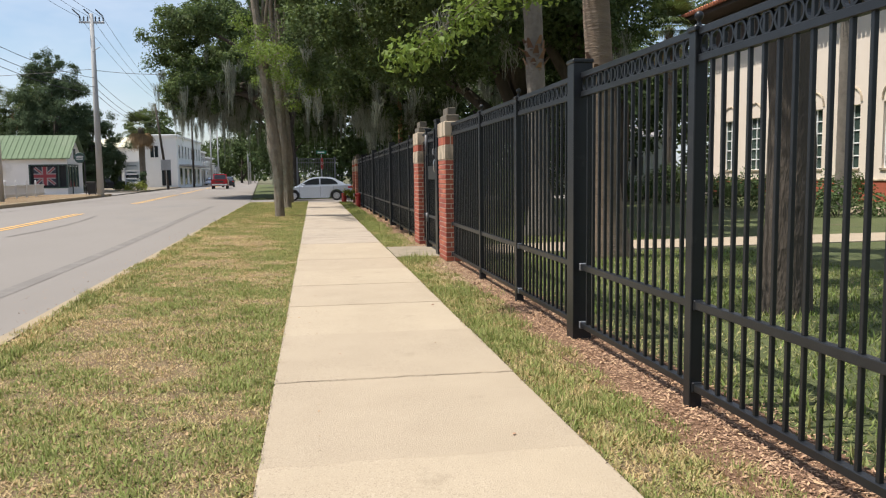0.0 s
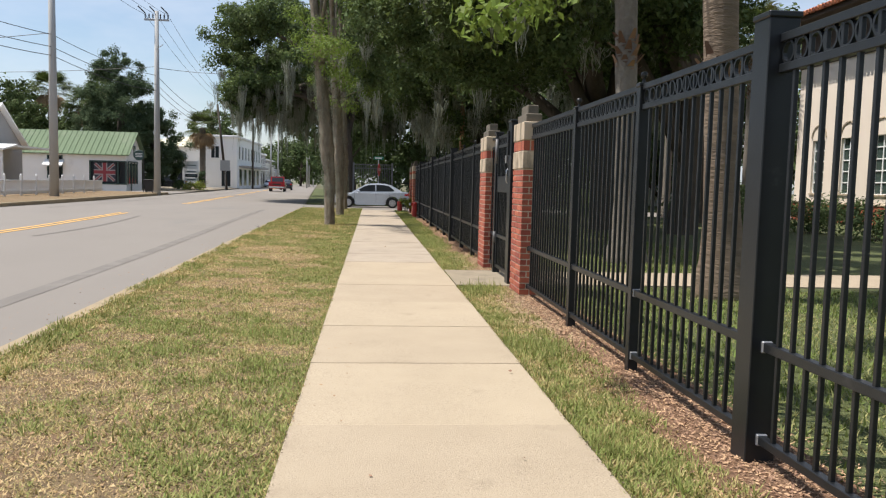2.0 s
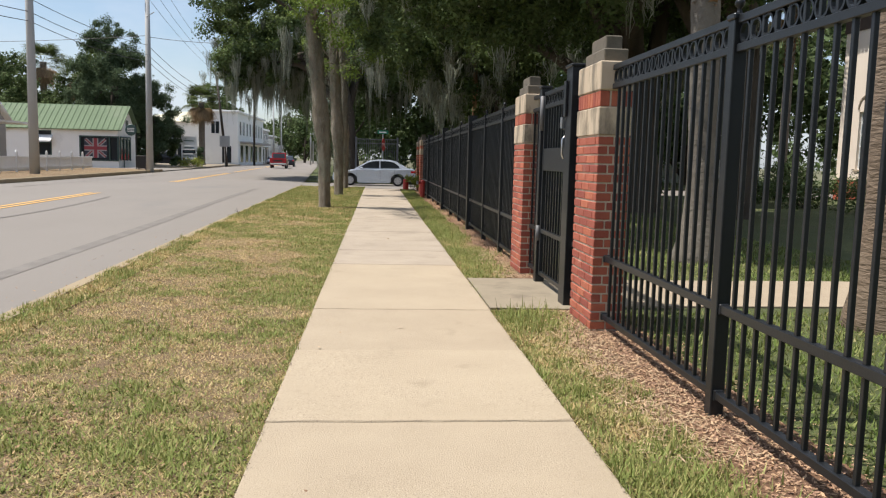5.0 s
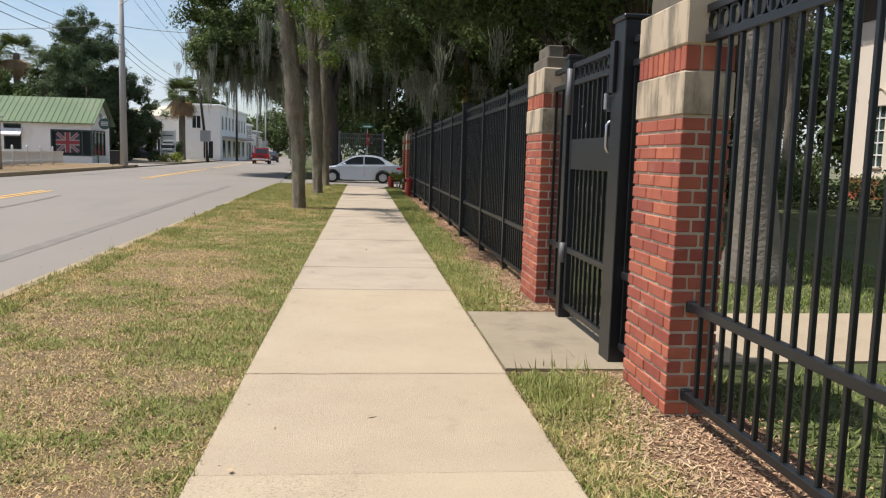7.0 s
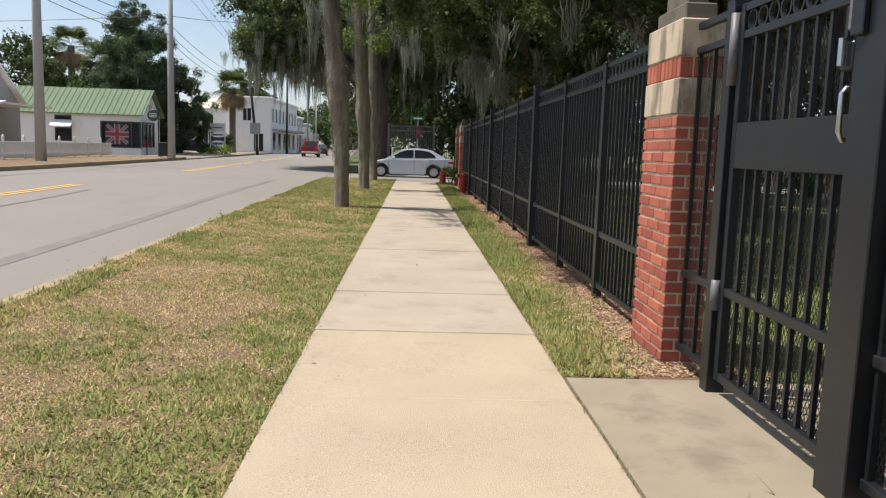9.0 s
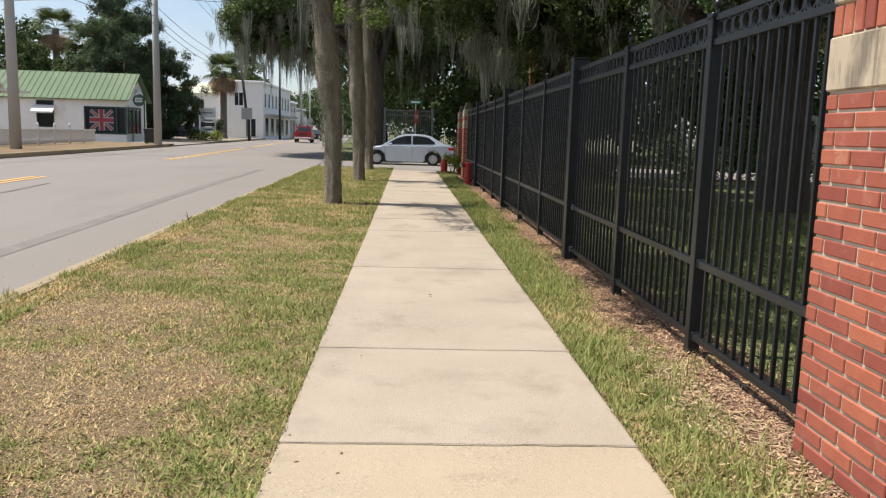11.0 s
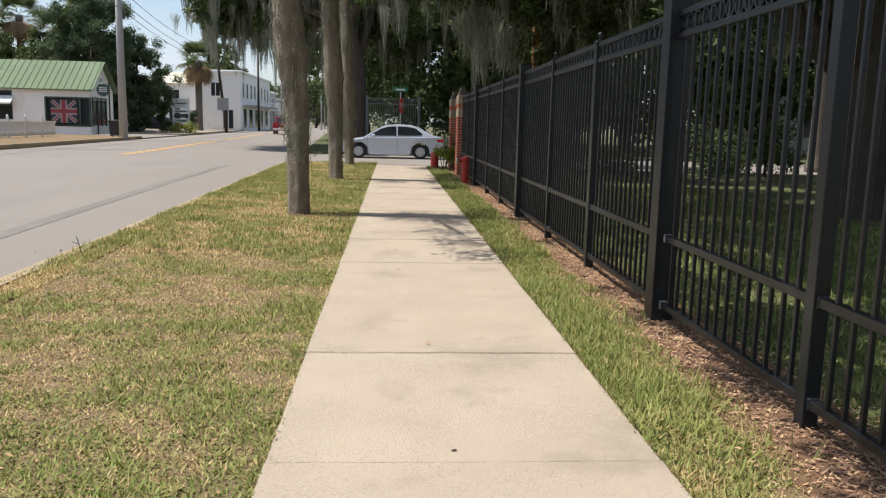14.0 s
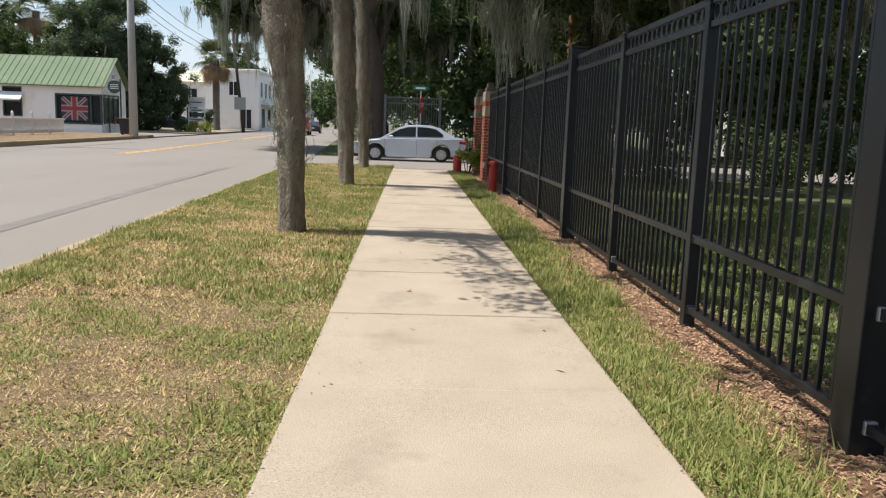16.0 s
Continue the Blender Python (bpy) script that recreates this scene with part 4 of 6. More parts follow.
# great oak beyond the side street, spreading over the road
tree("live_oak", (-0.9, 56.5, -0.1), ([(0, 0, -0.2), (0, 0, 0.5), (-0.1, 0, 2), (-0.3, 0.1, 4), (-0.7, 0.2, 6), (-1.2, 0.3, 7.5)], [0.75, 0.58, 0.5, 0.48, 0.45, 0.38]),
     [((-4.2, 62, 9.8), (6.8, 8, 4.2), 0.66), ((-6.6, 61, 7.2), (2.8, 5, 2.0), 0.2), ((2.5, 60, 9.0), (6, 7, 4), 0.18)], 160, 110000, 0.195, M_LEAF, M_BARK_DARK,
     "great live oak spreading over the street, hung with moss", 101, lit=0.5, moss=390, moss_len=2.3, limbs=14, clump_r=(0.9, 1.6), moss_low=0.6,
     keep=lambda q: q[0] > -11.2 + 0.48 * max(0.0, 12.0 - q[2]) and (q[2] > 5.6 or q[0] > -0.5))

# oaks behind the fence
tree("live_oak", (5.6, 42.5, -0.02), ([(0, 0, -0.2), (0, 0, 0.4), (0.1, 0, 2), (0, 0.1, 4), (-0.3, 0.2, 6)], [0.62, 0.5, 0.44, 0.42, 0.38]),
     [((5.5, 43, 9.0), (6.0, 7.5, 4.2), 0.7), ((4.7, 38, 5.4), (2.0, 5, 2.2), 0.3)], 100, 80000, 0.16, M_LEAF, M_BARK_DARK, "dark live oak with hanging moss behind the fence", 111,
     lit=0.45, moss=250, moss_len=1.4, limbs=12, clump_r=(0.8, 1.4), keep=lambda q: clear_walk(q) and (q[2] < 6.6 or q[0] + 0.445 * q[2] > 6.6 or q[1] > 44), moss_low=0.7,
     extra=[(0.9, 38.6, 5.6), (0.8, 40.2, 5.5), (1.0, 41.4, 5.7)])
tree("live_oak", (8.2, 29.5, -0.02), ([(0, 0, -0.2), (0, 0, 0.4), (-0.1, 0, 2), (-0.4, 0.1, 4), (-0.8, 0.2, 5.6)], [0.6, 0.47, 0.42, 0.4, 0.36]),
     [((7.0, 30, 8.2), (5.4, 6.5, 4.0), 0.62), ((4.2, 30, 6.4), (2.8, 9.5, 2.2), 0.38)], 150, 100000, 0.14, M_LEAF, M_BARK_DARK, "dark live oak shading the lawn behind the fence", 121,
     extra=[(0.55 + 0.3 * math.sin(3.1 * k), 24.5 + 1.6 * k, 6.5 + 0.4 * math.cos(2.3 * k)) for k in range(10)], lit=0.45, moss=50, moss_len=0.9, limbs=12, clump_r=(0.8, 1.4), keep=clear_walk, moss_low=0.5)
tree("live_oak", (10.0, 27.5, -0.02), ([(0, 0, -0.2), (0, 0, 0.4), (0.1, 0, 2), (0.1, -0.1, 4), (-0.2, -0.2, 5.5)], [0.55, 0.42, 0.38, 0.35, 0.3]),
     [((8.8, 25.5, 9.0), (4.4, 5.0, 3.4), 0.6), ((5.0, 21.0, 6.2), (2.2, 4.5, 1.6), 0.2), ((7.0, 24.0, 9.6), (4.0, 7.0, 1.5), 0.2)], 125, 95000, 0.15, M_LEAF, M_BARK_DARK, "dark live oak over the lawn near the path", 131,
     lit=0.3, moss=12, moss_len=0.9, limbs=10, clump_r=(0.8, 1.3), keep=lambda q: clear_walk(q) and q[0] < 0.40 * (q[1] - 2.3))
tree("live_oak", (14.0, 36.0, -0.02), ([(0, 0, -0.2), (0, 0, 0.4), (0.1, 0, 2), (0.1, -0.1, 4), (-0.2, -0.2, 5.5)], [0.55, 0.42, 0.38, 0.35, 0.3]),
     [((13.0, 37, 8.4), (5.5, 6.0, 4.4), 1.0)], 60, 40000, 0.18, M_LEAF, M_BARK_DARK, "dark live oak deeper in the grounds", 141, moss=60, moss_len=1.2, limbs=10, clump_r=(0.9, 1.6), keep=lambda q: q[0] < 0.42 * (q[1] - 2.3))
# tree just inside the fence, with a bough that hangs over the pavement
# second crown box is added out of view, to shade trunk and pillar
tree("garden_tree", (4.75, 8.9, -0.02), ([(0, 0, -0.2), (0, 0, 0.3), (0.02, 0, 1.6), (0, 0.05, 3.2), (0.1, 0.1, 5.0), (0.3, 0.2, 6.5)], [0.27, 0.22, 0.2, 0.19, 0.17, 0.13]),
     [((6.2, 9.5, 8.2), (2.6, 2.8, 1.8), 0.7), ((3.0, 9.6, 6.6), (1.2, 2.2, 0.8), 0.5)], 26, 14000, 0.11, M_LEAF, M_BARK_DARK, "dark-trunked tree standing close behind the fence", 151, limbs=7, clump_r=(0.6, 1.0), keep=clear_walk)
b = thing("overhanging_bough", (4.8, 9.1, 4.2), 0, "green oak bough hanging over the fence, leaves coloured bright as sunlit", "tree branch")
cl = [(3.3, 9.6, 3.35), (2.75, 9.7, 3.05), (2.35, 9.5, 2.95), (1.95, 9.6, 2.72), (1.6, 9.7, 2.52), (1.35, 9.6, 2.36), (2.6, 10.3, 3.25), (2.1, 10.2, 3.05), (3.0, 9.2, 3.3), (1.9, 9.1, 3.0), (2.5, 9.0, 3.25)]
for c in cl:
    part("twig", tubem(curve_pts((0, 0, 0.1), Vector(c) - Vector((4.8, 9.1, 4.2)), (0, 0, 0.25), 6), [0.03, 0.024, 0.018, 0.012, 0.008, 0.004], 6), M_BARK, b, smooth=True)
cc = np.array(cl) - np.array((4.8, 9.1, 4.2))
v, f = leaf_cloud(cc, np.full(len(cc), 0.30), np.full(len(cc), 210), 0.075, 0.6, 155)
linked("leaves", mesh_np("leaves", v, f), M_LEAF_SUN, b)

# oak limb added above the view, to cast shade on the mulch and pickets
b = thing("overhanging_bough", (5.2, 22.4, 6.9), 0, "leafy oak limb added out of view to shade the fence", "tree branch")
g_limb = np.random.default_rng(157)
cl = [(sh - 0.445 * (6.0 + dz), 19.95 + 0.5 * k + 0.2 * g_limb.normal(), 6.0 + dz) for k in range(8) for sh, dz in ((2.72 + 0.1 * (k % 3), 0.0), (3.3, 0.3), (3.9, 0.1), (4.6, 0.5), (5.3, 0.2), (6.0, 0.6), (6.8, 0.3))]
for c in cl[::7]:
    part("twig", tubem(curve_pts((0, 0, 0), Vector(c) - Vector((5.2, 22.4, 6.9)), (0, 0, 0.3), 6), [0.05, 0.04, 0.03, 0.02, 0.012, 0.005], 6), M_BARK_DARK, b, smooth=True)
cc = np.array(cl) - np.array((5.2, 22.4, 6.9))
v, f = leaf_cloud(cc, np.full(len(cc), 0.42), np.full(len(cc), 380), 0.12, 0.7, 158)
linked("leaves", mesh_np("leaves", v, f), M_LEAF, b)


# ---------------------------------------------------------------- palms
def frond_cloud(crown_at, n, length, seed, up=(0.1, 1.1), leaflets=34, width=0.035):
    """Fan fronds: a stalk with a fan of narrow leaflets; returns arrays."""
    g = np.random.default_rng(seed)
    vs, fs = [], []
    for _ in range(n):
        az = g.uniform(0, 2 * np.pi)
        el = g.uniform(*up)
        d = np.array([np.cos(az) * np.cos(el), np.sin(az) * np.cos(el), np.sin(el)])
        hub = np.array(crown_at) + d * length * g.uniform(0.45, 0.6)
        side = np.cross(d, [0, 0, 1.0])
        side /= np.linalg.norm(side) + 1e-9
        upv = np.cross(side, d)
        def quad(a, b, w):
            dd = b - a
            s = np.cross(dd, upv)
            s = s / (np.linalg.norm(s) + 1e-9) * w
            i = len(vs)
            m = (a + b) / 2
            vs.extend([a, m + s, b, m - s])
            fs.append((i, i + 1, i + 2, i + 3))
        quad(np.array(crown_at), hub, 0.02)
        for k in range(leaflets):
            th = (k / (leaflets - 1) - 0.5) * 3.6
            dir_ = d * np.cos(th) + side * np.sin(th)
            L = length * 0.62 * (0.75 + 0.25 * np.cos(th)) * g.uniform(0.85, 1.1)
            mid = hub + dir_ * L * 0.6 + upv * 0.02
            tip = hub + dir_ * L + np.array([0, 0, -0.28 * L])
            i = len(vs)
            s = np.cross(dir_, upv)
            s = s / (np.linalg.norm(s) + 1e-9) * width
            vs.extend([hub, mid + s, tip, mid - s])
            fs.append((i, i + 1, i + 2, i + 3))
    return np.array(vs), np.array(fs)


def palm(at, height, r, label, seed, boots_from=None, dead=6, live=22, length=1.9, lean=(0, 0), flare=1.5, boots_to=None, skin=M_PALM):
    p = thing("cabbage_palm", at, 0, label, "palm tree", "palms")
    random.seed(seed)
    n = 26
    pts, rad = [], []
    for k in range(n + 1):
        z = -0.2 + (height + 0.2) * k / n
        pts.append((lean[0] * z / height, lean[1] * z / height, z))
        fl = 1 + (flare - 1) * math.exp(-max(z, 0) / 0.45)
        rad.append(r * fl * (1 + 0.035 * (k % 2)))
    part("trunk", tubem(pts, rad, 14, 0.05), skin, p, "ringed trunk", True)
    top = Vector((lean[0], lean[1], height))
    if boots_from is not None:
        bm = bmesh.new()
        z = boots_from
        k = 0
        while z < (boots_to or height):
            a = k * 2.4
            d = Vector((math.cos(a), math.sin(a), 0))
            c = Vector((lean[0] * z / height, lean[1] * z / height, z)) + d * r * 0.9
            tip = c + d * 0.12 + Vector((0, 0, 0.20)) + Vector((random.uniform(-.05, .05), random.uniform(-.05, .05), random.uniform(-.12, .04)))
            s = d.cross(Vector((0, 0, 1))) * 0.07
            v = [bm.verts.new(q) for q in (c - s, c + s, tip + s * 0.35, tip - s * 0.35, c - s * 0.5 + d * 0.05 - Vector((0, 0, 0.05)))]
            bm.faces.new(v[:4])
            bm.faces.new((v[0], v[4], v[1]))
            z += 0.022
            k += 1
        tagged(part("boot_collar", bm, M_BOOT, p, "brown ragged frond stubs"), kind="stuff")
    v, f = frond_cloud(top, live, length, seed, (-0.3, 1.2))
    linked("fronds", mesh_np("fronds", v, f), M_FROND, p)
    if dead:
        v, f = frond_cloud(top, dead, length, seed + 5, (-1.35, -0.7))
        linked("dead_fronds", mesh_np("dead_fronds", v, f), M_FROND_DEAD, p, "drooping brown dead fronds")
    return p


palm((5.2, 18.25, -0.02), 8.2, 0.19, "grey-trunked palm with ragged boots on the lawn", 201, 3.4, lean=(-0.35, 0), flare=2.3, boots_to=3.95)
palm((5.0, 13.9, -0.02), 8.6, 0.2, "brown ringed palm trunk with a ragged collar close to the fence", 202, 2.6, lean=(-0.75, -0.5), flare=2.1, boots_to=2.9, skin=M_PALM_BROWN)
palm((17.9, 26.0, -0.02), 9.5, 0.24, "tall grey palm before the cream building", 203, 6.5)
palm((20.0, 52.0, -0.1), 9.0, 0.22, "palm with broad green fronds beyond the lawn", 204, 6.0, dead=2, live=30)
palm((21.4, 46.6, -0.1), 9.8, 0.22, "palm with broad green fronds beside the cream building", 210, 6.4, dead=3, live=34, length=2.2)
palm((17.0, 47.0, -0.1), 7.6, 0.22, "palm with broad green fronds beyond the lawn", 205, 5.0, dead=2, live=30)
palm((-21.8, 112, 0), 8.0, 0.38, "cabbage palm with a skirt of brown fronds", 206, None, dead=34, live=34, length=2.6, flare=1.2)
palm((-33.0, 108, 0), 12.4, 0.35, "tall cabbage palm behind the green-roofed house", 207, None, dead=18, live=34, length=2.7)
palm((-38.0, 104, 0), 11.5, 0.35, "tall cabbage palm behind the green-roofed house", 208, None, dead=18, live=34, length=2.7)
palm((-31.0, 96, 0), 9.3, 0.32, "cabbage palm among the trees", 209, None, dead=20, live=30, length=2.4)

st = thing("pine_trunk", (4.6, 39.6, -0.02), 0, "slender reddish pine trunk catching the sun", "tree trunk")
part("trunk", tubem([(0, 0, -0.1), (0.02, 0, 2), (0.0, 0.03, 5), (0.06, 0, 9)], [0.13, 0.105, 0.1, 0.09], 10, 0.08), M_ORANGE, st, smooth=True)

# ---------------------------------------------------------------- trees across the street and far woods
def broad(at, height, spread, label, seed, material=M_LEAF_FAR, leaves=9000, size=0.42, low=0.15, name="broadleaf_tree", clumps=46):
    x, y, z = at
    c = ((x, y, height * (0.5 + low / 2)), (spread, spread, height * (0.5 - low / 2) * 0.95), 1.0)
    return tree(name, at, ([(0, 0, -0.2), (0, 0, 0.5), (0.1, 0, height * 0.3), (0.2, 0.1, height * 0.55)], [0.4, 0.32, 0.28, 0.2]), [c], clumps, int(leaves * 1.35), size * 0.85,
                material, M_BARK_DARK, label, seed, limbs=8, clump_r=(spread * 0.22, spread * 0.42), flat=0.85)


broad((-26.4, 91.5, -0.1), 15.0, 3.5, "tall dark camphor tree behind the green-roofed house", 301, M_LEAF_BLUE, 56000, 0.21, 0.02, clumps=100)
broad((-23.9, 94.5, -0.1), 9.4, 3.4, "dark bushy tree at the side street corner", 302, M_LEAF_BLUE, 38000, 0.22, -0.05, clumps=70)
broad((-29.5, 99, -0.1), 12.5, 4.2, "green tree behind the green-roofed house", 303, M_LEAF_FAR, 18000, 0.34)
broad((-36, 96, -0.1), 9.6, 4.0, "rounded green tree behind the houses", 304, M_LEAF_FAR, 15000, 0.34, 0.0)
broad((-44, 104, -0.1), 13.0, 5.5, "broad green tree behind the porch house", 305, M_LEAF_FAR, 10000, 0.5)
broad((-52, 96, -0.1), 13.5, 6.0, "broad green tree behind the porch house", 306, M_LEAF_BLUE, 9000, 0.5)
broad((-60, 78, -0.1), 12.5, 6.0, "broad green tree across the street", 307, M_LEAF_FAR, 8000, 0.5)
broad((-25.5, 138, -0.1), 13.0, 4.0, "light green tree behind the white building", 308, M_LEAF_FAR, 7000, 0.5)
broad((-46, 40, -0.1), 11.0, 6.0, "broad green tree across the street", 309, M_LEAF_FAR, 7000, 0.55)
broad((-17.5, 210, -0.1), 12.0, 6.5, "distant green street tree", 310, M_LEAF_FAR, 5000, 0.8)
broad((-27.0, 262, -0.1), 14.0, 8.0, "distant green street tree", 315, M_LEAF_FAR, 5000, 0.9)
broad((-36.0, 222, -0.1), 12.0, 6.5, "distant green street tree", 316, M_LEAF_FAR, 5000, 0.8)
broad((-8.0, 190, -0.1), 14.0, 7.0, "distant green street tree", 311, M_LEAF_FAR, 6000, 0.8)
broad((-4.5, 150, -0.1), 14.0, 6.5, "distant dark street oak", 312, M_LEAF, 7000, 0.6)
broad((-3.0, 110, -0.1), 14.5, 6.5, "dark street oak further along", 313, M_LEAF, 9000, 0.5, 0.25)
broad((-3.0, 82, -0.1), 15.0, 6.5, "dark street oak further along", 314, M_LEAF, 12000, 0.4, 0.3)
for i, (x, y, h, s) in enumerate(((5, 68, 14, 7), (14, 62, 14, 6.5), (24, 66, 15, 7), (34, 58, 15, 7), (12, 80, 16, 8), (30, 84, 16, 8), (46, 66, 15, 8), (2.5, 96, 16, 7))):
    broad((x, y, -0.1), h, s, "dark oak in the shaded grounds beyond", 320 + i, M_LEAF, 14000, 0.54, 0.06, clumps=90)
for i, (x, y, h, s) in enumerate(((-30, -30, 13, 7), (14, -22, 13, 7), (-12, -60, 14, 8), (40, -10, 14, 8), (45, 25, 14, 8), (-45, 5, 13, 7))):
    broad((x, y, -0.1), h, s, "green oak back along the street", 340 + i, M_LEAF_FAR, 5000, 0.55)


def woods():
    """Far belt of woods round the place."""
    g = np.random.default_rng(401)
    cs, rr = [], []
    for k in range(420):
        a = 2 * np.pi * k / 420 + g.normal() * 0.01
        R = 270 + g.uniform(-25, 45)
        h = g.uniform(9, 15)
        for z in (h * 0.25, h * 0.6, h * 0.9):
            cs.append((R * np.cos(a) + g.normal() * 3, 60 + R * np.sin(a) + g.normal() * 3, z - 0.5))
            rr.append(g.uniform(3, 5))
    v, f = leaf_cloud(np.array(cs), np.array(rr), np.full(len(cs), 42), 2.0, 0.9, 402, small=True)
    tagged(linked("far_woods", mesh_np("far_woods", v, f), M_LEAF_FAR), "distant belt of green woods", "woods", kind="stuff")


woods()


def shrub(at, r, h, material, label, seed, leaves=900, size=0.09, name="shrub"):
    s = thing(name, at, 0, label, "shrub")
    g = np.random.default_rng(seed)
    cs = np.stack([g.uniform(-r, r, 9) * 0.7, g.uniform(-r, r, 9) * 0.7, g.uniform(0.25, 0.8, 9) * h], 1)
    v, f = leaf_cloud(cs, np.full(9, r * 0.5), np.full(9, leaves // 9), size, 0.8, seed)
    v[:, 2] = np.maximum(v[:, 2], 0.01)
    linked("leaves", mesh_np("leaves", v, f), material, s)
    bm = bmesh.new()
    for c in cs:
        tube(bm, [(c[0] * 0.1, c[1] * 0.1, -0.05), (c[0] * 0.6, c[1] * 0.6, c[2] * 0.6), tuple(c)], [0.015, 0.01, 0.004], 5)
    part("stems", bm, M_BARK_DARK, s)
    return s


# shrubs added to hide the sunlit side street; no hedge is known there
for i in (0, 1, 4, 5, 9, 12):
    shrub((3.6 + 1.7 * i, 41.0, -0.03), 1.1, 1.9, M_LEAF, "dark dense shrub added to screen the bright side street", 440 + i, 2400, 0.13, "hedge_shrub")
for i in (1, 2, 4, 7, 8, 11):
    shrub((3.3 + 1.7 * i, 39.7, -0.03), 1.05, 0.75, M_LEAF, "low dark shrub added to close the bright gap below the screen", 470 + i, 1500, 0.11, "low_shrub")
shrub((2.22, 40.85, -0.03), 0.35, 0.95, M_LIME_LEAF, "bright yellow-green bush beside the brick pillar", 411, 1600, 0.07)
shrub((-18.7, 93.5, -0.05), 1.2, 1.0, M_LIME_LEAF, "low yellow-green shrub on the traffic island", 412, 900, 0.2)
shrub((-20.3, 94.5, -0.05), 1.0, 1.1, M_LEAF_FAR, "low green shrub on the traffic island", 413, 700, 0.2)
shrub((-21.6, 96.0, -0.05), 0.8, 3.2, M_LEAF_FAR, "narrow upright shrub by the white building", 414, 900, 0.25)
shrub((-18.9, 96.0, -0.05), 0.7, 2.6, M_LEAF_BLUE, "narrow upright shrub by the palm", 415, 800, 0.25)
for i, (x, y) in enumerate(((15.2, 40), (15.2, 36.5), (15.2, 33), (15.2, 29.5), (15.2, 26), (15.2, 22.5))):
    shrub((x, y, -0.03), 1.3, 1.0, M_LEAF, "dark clipped shrub along the stone edging", 420 + i, 1500, 0.13)
for i, (x, y) in enumerate(((21.6, 41), (21.7, 37), (21.6, 30.2), (21.8, 27))):
    shrub((x, y, -0.03), 0.8, 1.2, M_LEAF_FAR, "green shrub at the foot of the cream building", 430 + i, 800, 0.13)


# ---------------------------------------------------------------- cream building behind the lawn
bld = thing("cream_building", (23.0, 0, 0), 0, "cream stucco building with brick base and terracotta tile roof", "building")
YB0, YB1, EAVE = 4.0, 44.4, 9.8
WIN = [(44.8 - 2.45 * k) for k in range(1, 16)]
cuts = sorted([(y - 0.55, y + 0.55) for y in WIN if YB0 < y < YB1])
bm = bmesh.new()
y_edges, z_edges, corner = sorted({YB0, YB1, *(v for c in cuts for v in c)}), (0.9, 1.35, 4.0, EAVE), {}
for a, c in zip(y_edges, y_edges[1:]):
    for z0, z1 in zip(z_edges, z_edges[1:]):
        if (a, c) in cuts and z0 == 1.35:
            continue
        for q in ((a, z0), (a, z1), (c, z1), (c, z0)):
            if q not in corner:
                corner[q] = bm.verts.new((0, q[0], q[1]))
        bm.faces.new([corner[q] for q in ((a, z0), (a, z1), (c, z1), (c, z0))])
front = bmesh.ops.extrude_face_region(bm, geom=bm.faces[:])
bmesh.ops.translate(bm, verts=[e for e in front["geom"] if isinstance(e, bmesh.types.BMVert)], vec=(0.4, 0, 0))
bmesh.ops.recalc_face_normals(bm, faces=bm.faces)
part("wall", bm, M_CREAM, bld)
part("side_wall", boxm(0.403, YB1 - 0.4, 0.9, 14, YB1, EAVE), M_CREAM, bld)
part("side_wall", boxm(0.403, YB0, 0.9, 14, YB0 + 0.4, EAVE), M_CREAM, bld)
part("brick_base", boxm(-0.05, YB0 - 0.05, -0.2, 14, YB1 + 0.05, 0.82, 0.02), M_BRICK_FAR, bld, "red brick plinth")
part("water_table", boxm(-0.09, YB0 - 0.09, 0.82, 14, YB1 + 0.09, 0.9, 0.02), M_LIME, bld, "pale stone water table")
for k, y in enumerate(WIN):
    if k % 3 == 2:
        part("pilaster", boxm(-0.14, y - 1.45, 0.9, 0.0, y - 0.95, 7.74), M_CREAM, bld)
for y in WIN:
    for z0, z1 in ((1.35, 4.0),):
        w = part("window", boxm(0.16, y - 0.55, z0, 0.20, y + 0.55, z1), M_GLASS_G, bld, "tall window with white glazing bars")
        bm = bmesh.new()
        for yy in (y - 0.52, y, y + 0.52):
            box(bm, 0.11, yy - 0.03, z0, 0.155, yy + 0.03, z1)
        nz = 5
        for k in range(nz + 1):
            zz = z0 + (z1 - z0) * k / nz
            box(bm, 0.115, y - 0.55, zz - 0.025, 0.152, y + 0.55, zz + 0.025)
        part("frame", bm, M_WHITE, w)
        part("sill", boxm(-0.06, y - 0.62, z0 - 0.08, 0.12, y + 0.62, z0 - 0.005), M_LIME, w)
        part("arch_moulding", tubem([(0.0, y + 0.62 * math.cos(a_), z1 + 0.12 + 0.62 * math.sin(a_)) for a_ in (math.pi * k_ / 10 for k_ in range(11))], [0.06] * 11, 6), M_LIME, w, "rounded stone arch moulding")
part("frieze", boxm(-0.06, YB0 - 0.06, 7.75, 14, YB1 + 0.06, EAVE - 0.005), M_SOFFIT, bld, "dark brown timber frieze")
part("soffit", boxm(-1.25, YB0 - 1.3, EAVE, 15, YB1 + 1.3, EAVE + 0.25, 0.02), M_SOFFIT, bld, "dark brown timber eaves")
bm = bmesh.new()
zr = EAVE + 0.26
vs = [bm.verts.new(q) for q in ((-1.4, YB0 - 1.4, zr), (-1.4, YB1 + 1.4, zr), (15, YB1 + 1.4, zr), (15, YB0 - 1.4, zr), (6.8, YB0 + 6.8, zr + 3.2), (6.8, YB1 - 6.8, zr + 3.2))]
